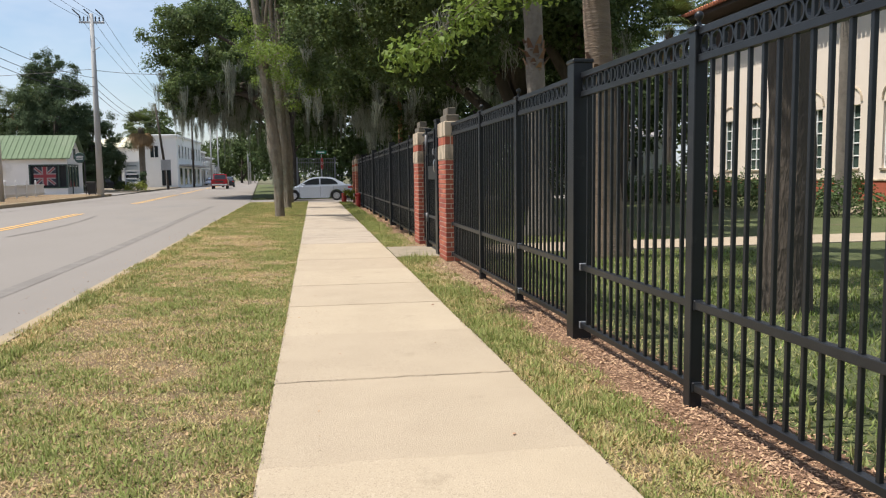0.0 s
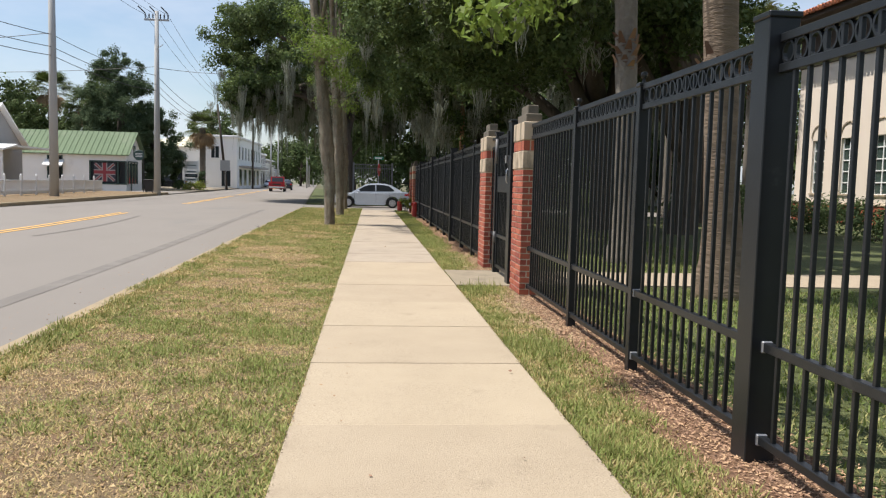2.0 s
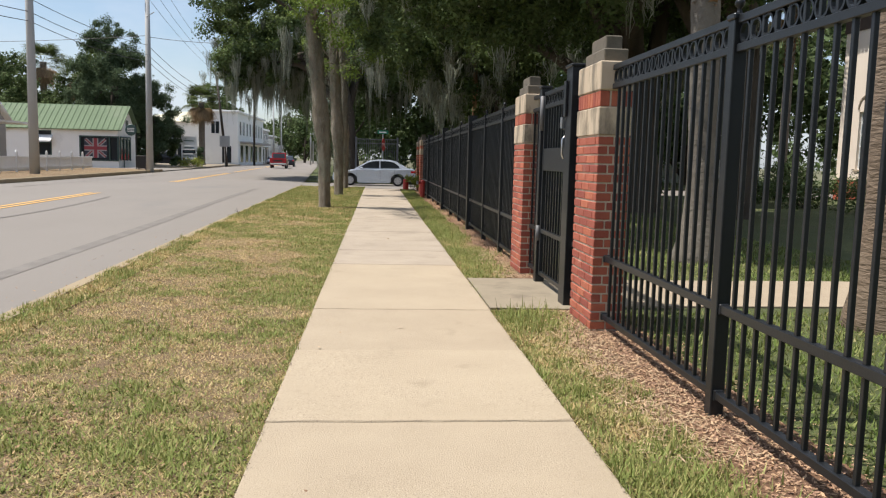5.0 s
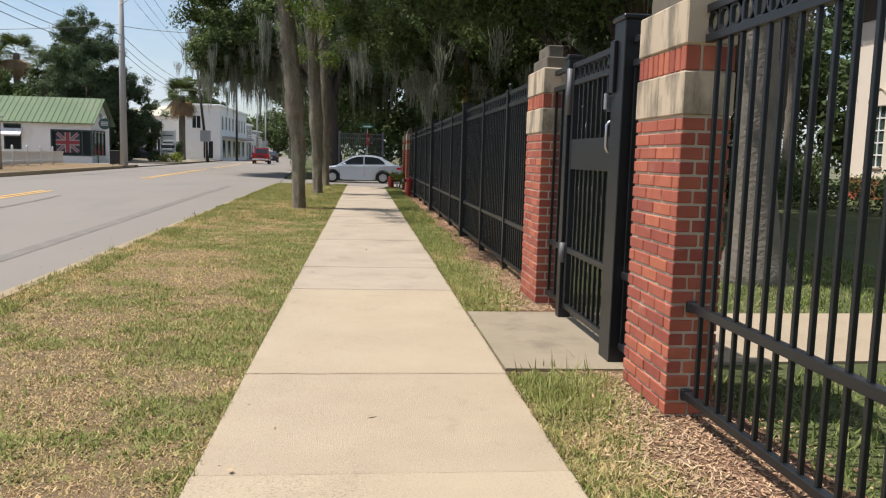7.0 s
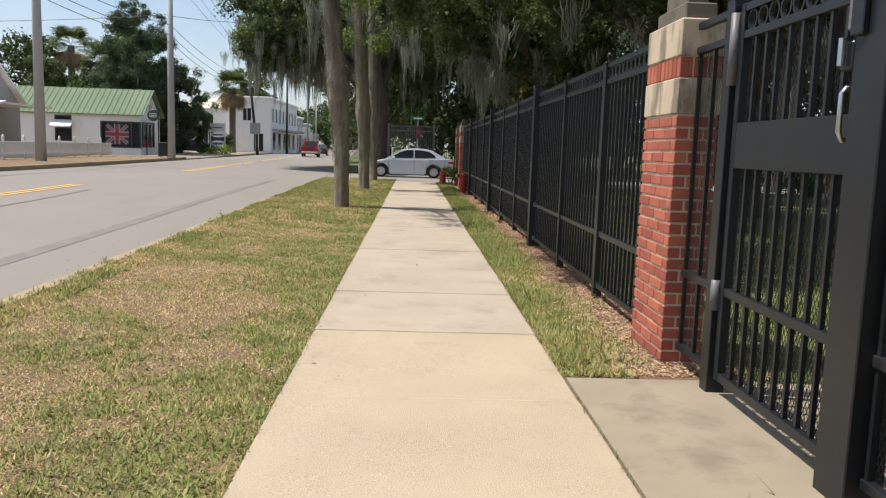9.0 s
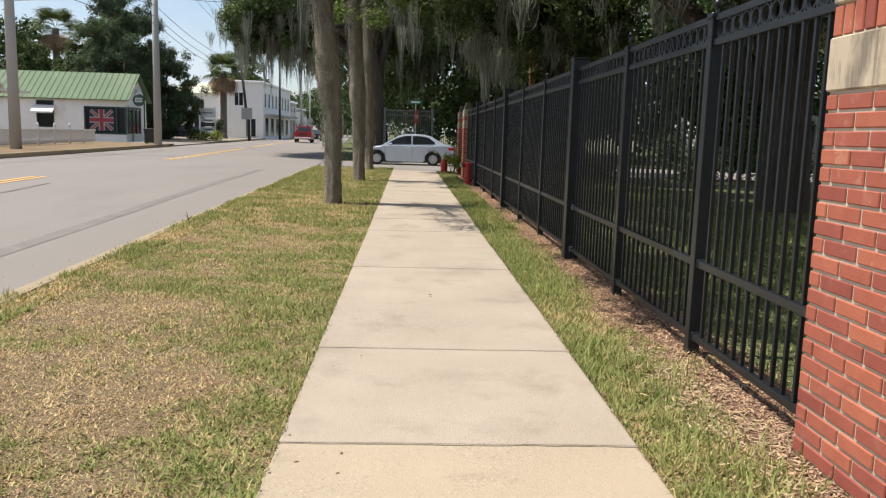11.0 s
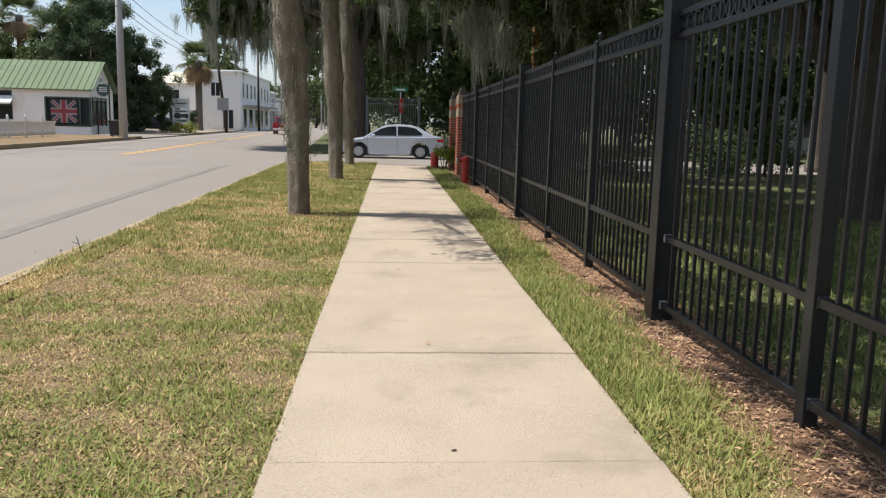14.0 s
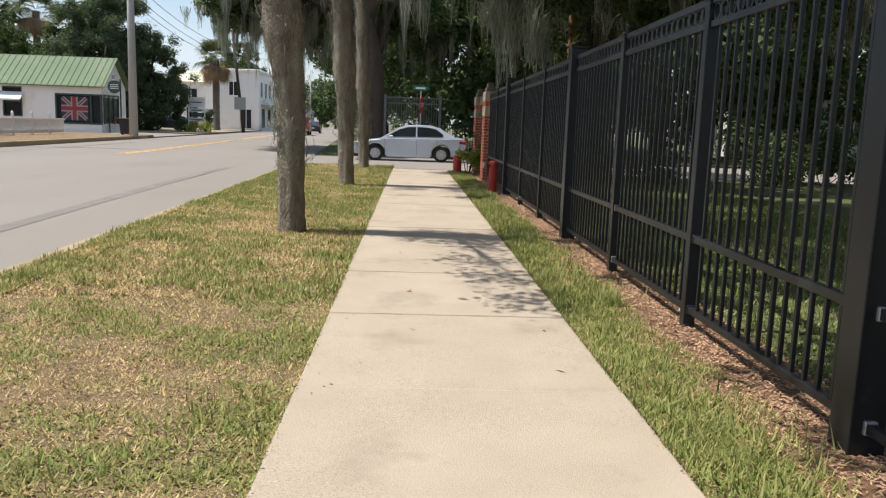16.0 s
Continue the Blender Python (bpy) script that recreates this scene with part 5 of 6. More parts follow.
for f in ((0, 1, 5, 4), (1, 2, 5), (2, 3, 4, 5), (3, 0, 4), (0, 3, 2, 1)):
    bm.faces.new([vs[i] for i in f])
bmesh.ops.recalc_face_normals(bm, faces=bm.faces)
part("roof", bm, M_TILE, bld, "terracotta barrel tile roof")
bm = bmesh.new()
y = YB0 - 1.3
while y < YB1 + 1.4:
    tube(bm, [(-1.5, y, zr + 0.03), (6.8 - 0.2, y, zr + 0.03 + 3.2 * 0.98)] if YB0 + 7 < y < YB1 - 7 else [(-1.5, y, zr + 0.03), (-1.4 + max(0.3, min(y - YB0 + 1.4, YB1 + 1.4 - y)), y, zr + 0.03 + 0.39 * max(0.3, min(y - YB0 + 1.4, YB1 + 1.4 - y)))], [0.11, 0.11], 8)
    y += 0.27
x = -1.2
while x < 14:
    d = min(x + 1.4, 15 - x)
    tube(bm, [(x, YB1 + 1.5, zr + 0.03), (x, YB1 + 1.4 - d, zr + 0.03 + 0.39 * d)], [0.11, 0.11], 8)
    x += 0.27
bmesh.ops.recalc_face_normals(bm, faces=bm.faces)
tagged(part("roof_tiles", bm, M_TILE, bld), kind="stuff")


# ---------------------------------------------------------------- houses across the street
def ribbed_roof(bm, x0, x1, y0, y1, z0, yr, zr_, over=0.35, step=0.45):
    """Gable roof with its ridge along x, ribs down the slopes."""
    for ya, sgn in ((y0 - over, 1), (y1 + over, -1)):
        a = [(x0 - over, ya, z0), (x1 + over, ya, z0), (x1 + over, yr, zr_), (x0 - over, yr, zr_)]
        lo = [bm.verts.new(q) for q in a]
        hi = [bm.verts.new((q[0], q[1], q[2] + 0.07)) for q in a]
        bm.faces.new(lo)
        bm.faces.new(list(reversed(hi)))
        for k in range(4):
            bm.faces.new((lo[k], hi[k], hi[(k + 1) % 4], lo[(k + 1) % 4]))
    bmesh.ops.recalc_face_normals(bm, faces=bm.faces)


hs = thing("green_roofed_house", (0, 0, 0), 0, "low white house with a green ribbed metal roof", "house")
X0, X1, Y0, Y1, E_, R_ = -34.5, -20.55, 75.0, 79.6, 3.15, 5.15
bm = bmesh.new()
for a, c, z0, z1 in ((X0, X1 - 6.6, 0, E_), (X1 - 6.6, X1 - 5.3, 0, 0.95), (X1 - 6.6, X1 - 5.3, 2.95, E_), (X1 - 5.3, X1 - 3.1, 0, E_), (X1 - 3.1, X1, 0, 0.65), (X1 - 3.1, X1, 2.5, E_)):
    box(bm, a, Y0, z0, c, Y0 + 0.2, z1)
box(bm, X1 - 0.2, Y0 + 0.2, 0, X1, Y1, E_)
box(bm, X0, Y1 - 0.2, 0, X1 - 0.2, Y1, E_)
box(bm, X0, Y0 + 0.2, 0, X0 + 0.2, Y1 - 0.2, E_)
prism(bm, [(Y0, E_), (Y1, E_), ((Y0 + Y1) / 2, R_ - 0.05)], "x", X1 - 0.2, X1)
prism(bm, [(Y0, E_), (Y1, E_), ((Y0 + Y1) / 2, R_ - 0.05)], "x", X0, X0 + 0.2)
part("wall", bm, M_WHITE, hs, "white painted boards")
bm = bmesh.new()
ribbed_roof(bm, X0, X1, Y0, Y1, E_ - 0.1, (Y0 + Y1) / 2, R_)
roof_ = part("roof", bm, M_GREEN_ROOF, hs, "green ribbed metal roof")
for ya, kk in ((Y0 - 0.35, 0), (Y1 + 0.35, 1)):
    rib = shared(tubem([(0, ya, E_ - 0.1 + 0.085), (0, (Y0 + Y1) / 2, R_ + 0.085)], [0.03, 0.03], 4), "roof_rib")
    for j in range(33):
        linked("roof_rib", rib, M_GREEN_ROOF, roof_).location = (X0 - 0.3 + 0.45 * j, 0, 0)
w = part("window", boxm(X1 - 6.6, Y0 + 0.12, 0.95, X1 - 5.3, Y0 + 0.16, 2.95), M_GLASS, hs, "dark sash window with a striped white awning")
bm = bmesh.new()
for a in (X1 - 6.6, X1 - 5.38):
    box(bm, a, Y0 - 0.03, 0.95, a + 0.08, Y0 + 0.11, 2.95)
for z in (0.95, 1.9, 2.87):
    box(bm, X1 - 6.52, Y0 - 0.03, z, X1 - 5.38, Y0 + 0.11, z + 0.08)
part("frame", bm, M_TEAL, w)
bm = bmesh.new()
prism(bm, [(Y0 - 0.65, 2.0), (Y0 - 0.65, 2.12), (Y0 - 0.03, 2.6), (Y0 - 0.03, 2.5)], "x", X1 - 6.75, X1 - 5.15)
part("awning", bm, M_VINYL, w, "small white metal awning")
# shop window with the flag, wrapping the corner
fw = part("window", boxm(X1 - 3.1, Y0 + 0.10, 0.65, X1, Y0 + 0.14, 2.5), M_GLASS, hs, "corner shop window with a large flag inside")
bm = bmesh.new()
for a in (X1 - 3.1, X1 - 0.75, X1 - 0.08):
    box(bm, a, Y0 - 0.05, 0.55, a + 0.1, Y0 + 0.09, 2.6)
for z in (0.55, 2.5):
    box(bm, X1 - 3.0, Y0 - 0.05, z, X1 - 0.08, Y0 + 0.09, z + 0.1)
part("frame", bm, M_TEAL, fw)
fx0, fx1, fz0, fz1 = X1 - 2.75, X1 - 0.95, 0.8, 2.4
part("flag_field", boxm(fx0, Y0 + 0.088, fz0, fx1, Y0 + 0.094, fz1), M_FLAG_B, fw, "faded navy flag with red and white crosses, dimmed as behind glass")
cx, cz = (fx0 + fx1) / 2, (fz0 + fz1) / 2


def flag_bar(a, b, width, y, material):
    d = Vector((b[0] - a[0], b[1] - a[1])).normalized()
    n_ = Vector((-d.y, d.x)) * width / 2
    bm_ = bmesh.new()
    prism(bm_, [(a[0] + n_.x, a[1] + n_.y), (b[0] + n_.x, b[1] + n_.y), (b[0] - n_.x, b[1] - n_.y), (a[0] - n_.x, a[1] - n_.y)], "y", y, y - 0.003)
    part("flag_stripe", bm_, material, fw)


for s in (1, -1):
    flag_bar((fx0 + 0.1, cz - s * 0.72), (fx1 - 0.1, cz + s * 0.72), 0.26, Y0 + 0.086, M_FLAG_W)
    flag_bar((fx0 + 0.1, cz - s * 0.72), (fx1 - 0.1, cz + s * 0.72), 0.09, Y0 + 0.082, M_FLAG_R)
flag_bar((fx0, cz), (fx1, cz), 0.46, Y0 + 0.078, M_FLAG_W)
flag_bar((cx, fz0), (cx, fz1), 0.46, Y0 + 0.074, M_FLAG_W)
flag_bar((fx0, cz), (fx1, cz), 0.27, Y0 + 0.070, M_FLAG_R)
flag_bar((cx, fz0), (cx, fz1), 0.27, Y0 + 0.066, M_FLAG_R)
sw = part("window", boxm(X1 + 0.01, Y0 + 0.3, 0.65, X1 + 0.05, Y0 + 2.9, 2.4), M_GLASS_G, hs, "green-framed side window")
bm = bmesh.new()
for k in range(4):
    yy = Y0 + 0.25 + 0.87 * k
    box(bm, X1 + 0.055, yy, 0.0 if k == 1 else 0.6, X1 + 0.12, yy + 0.09, 2.5)
box(bm, X1 + 0.055, Y0 + 0.2, 2.5, X1 + 0.12, Y0 + 3.0, 2.6)
part("frame", bm, M_TEAL, sw)
part("vent", boxm(X1 + 0.01, (Y0 + Y1) / 2 - 0.3, 3.1, X1 + 0.04, (Y0 + Y1) / 2 + 0.3, 4.0), M_GLASS, hs, "dark gable opening")

ph = thing("porch_house", (0, 0, 0), 0, "white house with a pale metal roof and a front porch", "house")
bm = bmesh.new()
box(bm, -38, 58.4, 0, -25.2, 58.6, 3.3)
box(bm, -25.4, 58.6, 0, -25.2, 65.6, 3.3)
prism(bm, [(58.4, 3.3), (65.6, 3.3), (62.0, 5.8)], "x", -25.4, -25.2)
part("wall", bm, M_GREYWALL, ph, "grey shaded boards under the gable")
bm = bmesh.new()
prism(bm, [(57.9, 3.2), (57.9, 3.3), (62.0, 6.15), (66.1, 3.3), (66.1, 3.2), (62.0, 6.0)], "x", -38, -24.9)
part("roof", bm, M_WHITE, ph, "pale metal gable roof")
bm = bmesh.new()
prism(bm, [(56.4, 2.75), (56.4, 2.87), (58.3, 3.2), (58.3, 3.08)], "x", -38, -22.4)
prism(bm, [(58.32, 3.0), (58.32, 3.12), (64.0, 3.12), (64.0, 3.0)], "x", -25.15, -22.4)
part("porch_roof", bm, M_WHITE, ph)
for x in (-35.0, -32, -29, -26, -22.7):
    part("porch_post", boxm(x - 0.08, 56.6, 0, x + 0.08, 56.76, 2.76), M_VINYL, ph)
part("porch_floor", boxm(-38, 56.4, -0.1, -22.4, 58.38, 0.3), M_GREYWALL, ph)
bm = bmesh.new()
x = -37.9
while x < -26.1:
    box(bm, x, 56.63, 0.4, x + 0.05, 56.68, 1.2)
    x += 0.16
box(bm, -37.9, 56.6, 1.2, -26.1, 56.72, 1.28)
part("balustrade", bm, M_VINYL, ph)
part("window", boxm(-27.6, 58.33, 1.0, -26.4, 58.38, 2.5), M_GLASS, ph, "dark porch window")

# white picket fence
for k in range(12):
    y0 = 41.0 + 2.4 * k
    xa, xb = -19.4 - 0.05 * (y0 - 41), -19.4 - 0.05 * (y0 + 2.4 - 41)
    pf = thing("picket_fence", ((xa + xb) / 2, y0 + 1.2, 0), math.degrees(math.atan2(-(xb - xa), 2.4)), "white vinyl picket fence panel with capped post", "fence", "white picket fence panels")
    part("post", boxm(-0.06, -1.2, -0.1, 0.06, -1.08, 1.15, 0.01), M_VINYL, pf)
    bm = bmesh.new()
    lathe(bm, [(0.07, 1.15), (0.08, 1.18), (0.04, 1.26), (0.005, 1.30)], 8, Matrix.Translation((0, -1.14, 0)))
    part("cap", bm, M_VINYL, pf)
    for z in (0.2, 0.82):
        part("rail", boxm(-0.025, -1.08, z, 0.025, 1.2, z + 0.09), M_VINYL, pf)
    for j in range(18):
        y = -1.0 + j * 0.122
        part("picket", boxm(-0.045, y, 0.08, -0.026, y + 0.085, 0.93), M_VINYL, pf)


# ---------------------------------------------------------------- white two-storey building and the row beyond
def storey_building(name, x0, x1, y0, y1, h, wall, label, win_s, win_e, roof=None, cornice=True):
    """Flat-fronted building with window openings as recessed panes on its south and street sides."""
    b_ = thing(name, (0, 0, 0), 0, label, "building")
    part("wall", boxm(x0, y0, -0.2, x1, y1, h), wall, b_)
    if cornice:
        part("cornice", boxm(x0 - 0.25, y0 - 0.25, h, x1 + 0.25, y1 + 0.25, h + 0.35, 0.05), M_WHITE, b_)
    for x, z, w_, hh in win_s:
        q = part("window", boxm(x - w_ / 2, y0 - 0.03, z, x + w_ / 2, y0 - 0.01, z + hh), M_GLASS, b_, "dark window")
        bm_ = bmesh.new()
        for a in (x - w_ / 2 - 0.1, x - 0.04, x + w_ / 2 + 0.02):
            box(bm_, a, y0 - 0.09, z, a + 0.08, y0 - 0.035, z + hh)
        for zz in (z - 0.1, z + hh):
            box(bm_, x - w_ / 2 - 0.1, y0 - 0.09, zz, x + w_ / 2 + 0.1, y0 - 0.035, zz + 0.1)
        part("frame", bm_, M_WHITE, q)
    for y, z, w_, hh in win_e:
        q = part("window", boxm(x1 + 0.01, y - w_ / 2, z, x1 + 0.03, y + w_ / 2, z + hh), M_GLASS, b_, "dark window")
        bm_ = bmesh.new()
        for a in (y - w_ / 2 - 0.1, y + w_ / 2 + 0.02):
            box(bm_, x1 + 0.035, a, z, x1 + 0.09, a + 0.08, z + hh)
        for zz in (z - 0.1, z + hh):
            box(bm_, x1 + 0.035, y - w_ / 2 - 0.1, zz, x1 + 0.09, y + w_ / 2 + 0.1, zz + 0.1)
        part("frame", bm_, M_WHITE, q)
    if roof:
        bm_ = bmesh.new()
        mx, my = (x0 + x1) / 2, (y0 + y1) / 2
        e = [bm_.verts.new(q) for q in ((x0 - .5, y0 - .5, h), (x1 + .5, y0 - .5, h), (x1 + .5, y1 + .5, h), (x0 - .5, y1 + .5, h))]
        r = [bm_.verts.new(q) for q in ((mx - 1.5, my, h + 1.9), (mx + 1.5, my, h + 1.9))]
        for f in ((e[0], e[1], r[1], r[0]), (e[1], e[2], r[1]), (e[2], e[3], r[0], r[1]), (e[3], e[0], r[0]), (e[3], e[2], e[1], e[0])):
            bm_.faces.new(f)
        bmesh.ops.recalc_face_normals(bm_, faces=bm_.faces)
        part("roof", bm_, roof, b_)
    return b_


wb = storey_building("white_building", -24.4, -19.4, 124.5, 150, 7.4, M_WHITE, "white two-storey corner building with tall upper windows",
                     [(-22.6, 4.4, 1.1, 1.7), (-21.0, 0.2, 1.3, 2.4)], [(126.5 + 3.0 * k, 4.3, 1.1, 1.9) for k in range(8)] + [(127.5 + 4.6 * k, 0.3, 2.6, 2.5) for k in range(5)])
part("awning", boxm(-19.35, 126, 3.1, -17.9, 149, 3.35), M_GREYWALL, wb, "flat canopy over the shopfronts")
storey_building("white_annexe", -34.5, -24.5, 126.5, 145, 6.0, M_WHITE, "white two-storey building with a pale hipped roof",
                [(-31.8, 3.6, 1.5, 1.5), (-28.6, 3.6, 1.5, 1.5), (-28.5, 0.4, 1.4, 2.3), (-32, 0.6, 1.6, 1.6)], [], M_TANROOF, False)
rb = storey_building("grey_shop_row", -30, -22.0, 152, 176, 6.4, M_GREYWALL, "grey two-storey shop row with a white balcony", [],
                     [(154 + 3.2 * k, 3.8, 1.2, 1.8) for k in range(7)] + [(155 + 4.6 * k, 0.3, 2.4, 2.4) for k in range(5)])
bm = bmesh.new()
box(bm, -21.95, 152, 3.0, -19.9, 176, 3.2)
for k in range(7):
    box(bm, -20.1, 152.3 + 3.9 * k, -0.1, -19.95, 152.45 + 3.9 * k, 3.0)
for z in (3.5, 3.85, 4.2):
    box(bm, -20.05, 152, z, -19.95, 176, z + 0.1)
part("balcony", bm, M_WHITE, rb, "white railed balcony")
storey_building("far_shop", -33, -25.0, 180, 215, 5.0, M_WHITE, "low white shop further along the street", [], [(182 + 5 * k, 0.4, 3.0, 2.3) for k in range(6)])
storey_building("far_shop", -36, -27.5, 220, 250, 6.5, M_GREYWALL, "grey shop further along the street", [], [(222 + 5 * k, 0.4, 3.0, 2.3) for k in range(5)])


storey_building("white_cottage", 22.0, 33.0, 72.0, 80.0, 4.6, M_WHITE, "white house glimpsed beyond the shaded grounds", [(24.0, 1.0, 1.1, 1.8), (27.2, 1.0, 1.1, 1.8), (30.4, 1.0, 1.1, 1.8)], [], M_GREYWALL, False)


# ---------------------------------------------------------------- poles and cables
def utility_pole(at, height, r0, r1, material, label, lean=(0, 0), arms=True):
    p = thing("utility_pole", at, 0, label, "utility pole", "utility poles")
    part("shaft", tubem([(0, 0, -0.2), (lean[0] * 0.5, lean[1] * 0.5, height / 2), (lean[0], lean[1], height)], [r0, (r0 + r1) / 2, r1], 14), material, p, smooth=True)
    if arms:
        part("crossarm", boxm(-0.95, -0.07, height - 0.75, 0.95, 0.07, height - 0.6, 0.01), M_GALV, p, "steel crossarm")
        for k in range(7):
            x = -0.87 + k * 1.74 / 6
            bm_ = bmesh.new()
            lathe(bm_, [(0.03, height - 0.6), (0.06, height - 0.5), (0.04, height - 0.42), (0.07, height - 0.32), (0.02, height - 0.2)], 8, Matrix.Translation((x, 0, 0)))
            part("insulator", bm_, M_PLASTIC, p)
        for x in (-0.87, 0, 0.87):
            part("switch_arm", tubem([(x, 0, height - 0.2), (x - 0.5, -0.2, height + 0.30)], [0.05, 0.05], 6), M_PLASTIC, p, "dark tilted insulator arm")
        part("brace", tubem([(-0.05, -0.2, height - 3.0), (0.55, -0.2, height - 2.6)], [0.03, 0.03], 6), M_GALV, p)
    return p


utility_pole((-16.45, 69.3, 0), 14.3, 0.27, 0.15, M_POLE, "tall tapered grey concrete utility pole with crossarm")
utility_pole((-18.05, 52.9, 0), 15.6, 0.27, 0.15, M_POLE, "tall tapered grey concrete utility pole")
utility_pole((-19.4, 18.0, 0), 15.3, 0.27, 0.15, M_POLE, "tall tapered grey concrete utility pole")
utility_pole((-18.3, 110.0, 0), 11.0, 0.18, 0.13, M_WOOD, "leaning dark wooden utility pole", (-1.3, 0.5), False)
for i, (x, y, h, m) in enumerate(((-17.6, 128, 11.5, M_WOOD), (-18.6, 158, 12, M_POLE), (-20.5, 186, 12, M_POLE), (-22.0, 215, 12, M_WOOD), (-12.3, 165, 11, M_POLE), (-13.8, 190, 11, M_POLE), (-15.4, 225, 11, M_POLE))):
    utility_pole((x, y, -0.1), h, 0.17, 0.12, m, "distant utility pole along the street", (0, 0), False)


def cable(a, b, sag, r=0.014, n=14):
    c = thing("overhead_cable", (0, 0, 0), 0, "thin black overhead cable", "cable", "overhead cables")
    pts = [Vector(a).lerp(Vector(b), t) - Vector((0, 0, sag * 4 * t * (1 - t))) for t in (i / n for i in range(n + 1))]
    part("wire", tubem(pts, [r] * (n + 1), 5), M_WIRE, c)


for dx in (-0.87, 0.0, 0.87):
    cable((-18.05 + dx, 52.9, 15.3), (-16.45 + dx, 69.3, 14.0), 0.4)
    cable((-19.4 + dx, 18.0, 15.1), (-18.05 + dx, 52.9, 15.3), 0.9)
    cable((-16.45 + dx, 69.3, 14.0), (-17.6 + dx * 0.5, 128, 11.4), 2.0)
for z, sag in ((9.4, 0.5), (8.7, 0.5), (8.2, 0.6)):
    cable((-18.05, 52.9, z), (-16.45, 69.3, z - 0.1), 0.3, 0.02)
    cable((-19.4, 18.0, z), (-18.05, 52.9, z), 0.8, 0.02)
    cable((-16.45, 69.3, z - 0.1), (-19.0, 110, z - 0.2), 0.9, 0.02)
cable((-16.45, 69.3, 9.9), (-0.6, 66.0, 10.2), 0.6, 0.02)
cable((-18.05, 52.9, 13.0), (4, 40, 12.5), 0.8, 0.016)
cable((-18.05, 52.9, 12.6), (4, 40, 12.1), 0.8, 0.016)
cable((-60, 72, 10.0), (-16.45, 69.3, 10.0), 1.0, 0.02)
cable((-60, 60, 9.0), (-18.05, 52.9, 9.5), 1.0, 0.02)

# ---------------------------------------------------------------- street furniture across the road
bn = thing("wheelie_bin", (-17.6, 71.2, 0), 10, "dark green wheeled rubbish bin", "bin")
bm = bmesh.new()
prism(bm, [(-0.28, 0.08), (0.28, 0.08), (0.36, 1.0), (-0.36, 1.0)], "y", -0.35, 0.35)
part("body", bm, M_PLASTIC, bn)
part("lid", boxm(-0.39, -0.40, 1.0, 0.39, 0.38, 1.08, 0.02), M_PLASTIC, bn)
for x in (-0.25, 0.25):
    part("wheel", tubem([(x - 0.04, 0.3, 0.1), (x + 0.04, 0.3, 0.1)], [0.1, 0.1], 12), M_RUBBER, bn)
sg = thing("shop_sign", (-18.6, 73.2, 0), 0, "dark oval hanging shop sign on a post", "sign")
part("post", tubem([(0, 0, -0.1), (0, 0, 3.6)], [0.05, 0.05], 8), M_PLASTIC, sg)
bm = bmesh.new()
lathe(bm, [(0.42, -0.03), (0.45, 0.0), (0.42, 0.03)], 24, Matrix.Translation((-0.35, -0.1, 3.1)) @ Matrix.Rotation(math.pi / 2, 4, "X"))
part("board", bm, M_TEAL, sg)
for z in (2.98, 3.1, 3.22):
    part("lettering_bar", boxm(-0.62, -0.138, z - 0.03, -0.08, -0.132, z + 0.03), M_SIGN_W, sg)
bd = thing("business_sign", (-19.6, 95.5, 0), 0, "stacked white and grey roadside business sign", "sign")
for x in (-0.75, 0.75):
    part("post", boxm(x - 0.06, -0.06, -0.1, x + 0.06, 0.06, 3.4), M_WHITE, bd)
for z0, z1, m in ((0.9, 1.3, M_SIGN_W), (1.38, 1.75, M_GLASS), (1.83, 2.15, M_SIGN_W), (2.25, 3.2, M_SIGN_W)):
    q = part("panel", boxm(-0.69, -0.05, z0, 0.69, 0.05, z1), m, bd)
    part("lettering_bar", boxm(-0.5, -0.056, (z0 + z1) / 2 - 0.05, 0.5, -0.051, (z0 + z1) / 2 + 0.05), M_TEAL, q)
rs = thing("road_sign", (-17.6, 105, 0), 0, "grey square road sign on a post", "sign")
part("post", tubem([(0, 0, -0.1), (0, 0, 3.6)], [0.04, 0.04], 8), M_GALV, rs)
part("plate", boxm(-0.6, -0.03, 2.3, 0.6, -0.01, 3.6), M_GALV, rs)

# corner across the side street: tall fence, stop sign and street name
# black fence given a grey colour in place of sun glinting on its bars
CORNER_PICKET = shared(boxm(-0.014, -0.014, 0.09, 0.014, 0.014, 2.0, 0.002), "corner_picket")
cf = thing("corner_fence", (-0.55, 56.0, -0.06), 0, "tall black metal fence at the street corner under the oak, coloured grey for sun glints", "fence")
for z in (0.15, 2.25, 2.5):
    part("rail", boxm(0, -0.02, z, 2.5, 0.02, z + 0.05), M_HINGE, cf)
for k in range(22):
    q = linked("picket", CORNER_PICKET, M_HINGE, cf)
    q.matrix_basis = pose(0.06 + k * 0.114, 0, 0) @ Matrix.Diagonal((1, 1, 1.27, 1))
for x in (0, 2.5):
    part("post", boxm(x - 0.06, -0.06, 0, x + 0.06, 0.06, 2.65), M_HINGE, cf)
for k in range(6):
    fp = thing("corner_fence", (2.2 + 2.2 * k, 57.2 + 0.1 * k, -0.06), 0, "low black metal fence before sunlit grass", "fence")
    for z in (0.15, 1.35):
        part("rail", boxm(0, -0.02, z, 2.16, 0.02, z + 0.05), M_IRON, fp)
    for j in range(18):
        part("picket", boxm(0.05 + j * 0.12, -0.01, 0.1, 0.07 + j * 0.12, 0.01, 1.5), M_IRON, fp)
ss = thing("stop_sign", (1.05, 54.8, -0.1), 76, "red octagonal stop sign with a green street name blade", "sign")
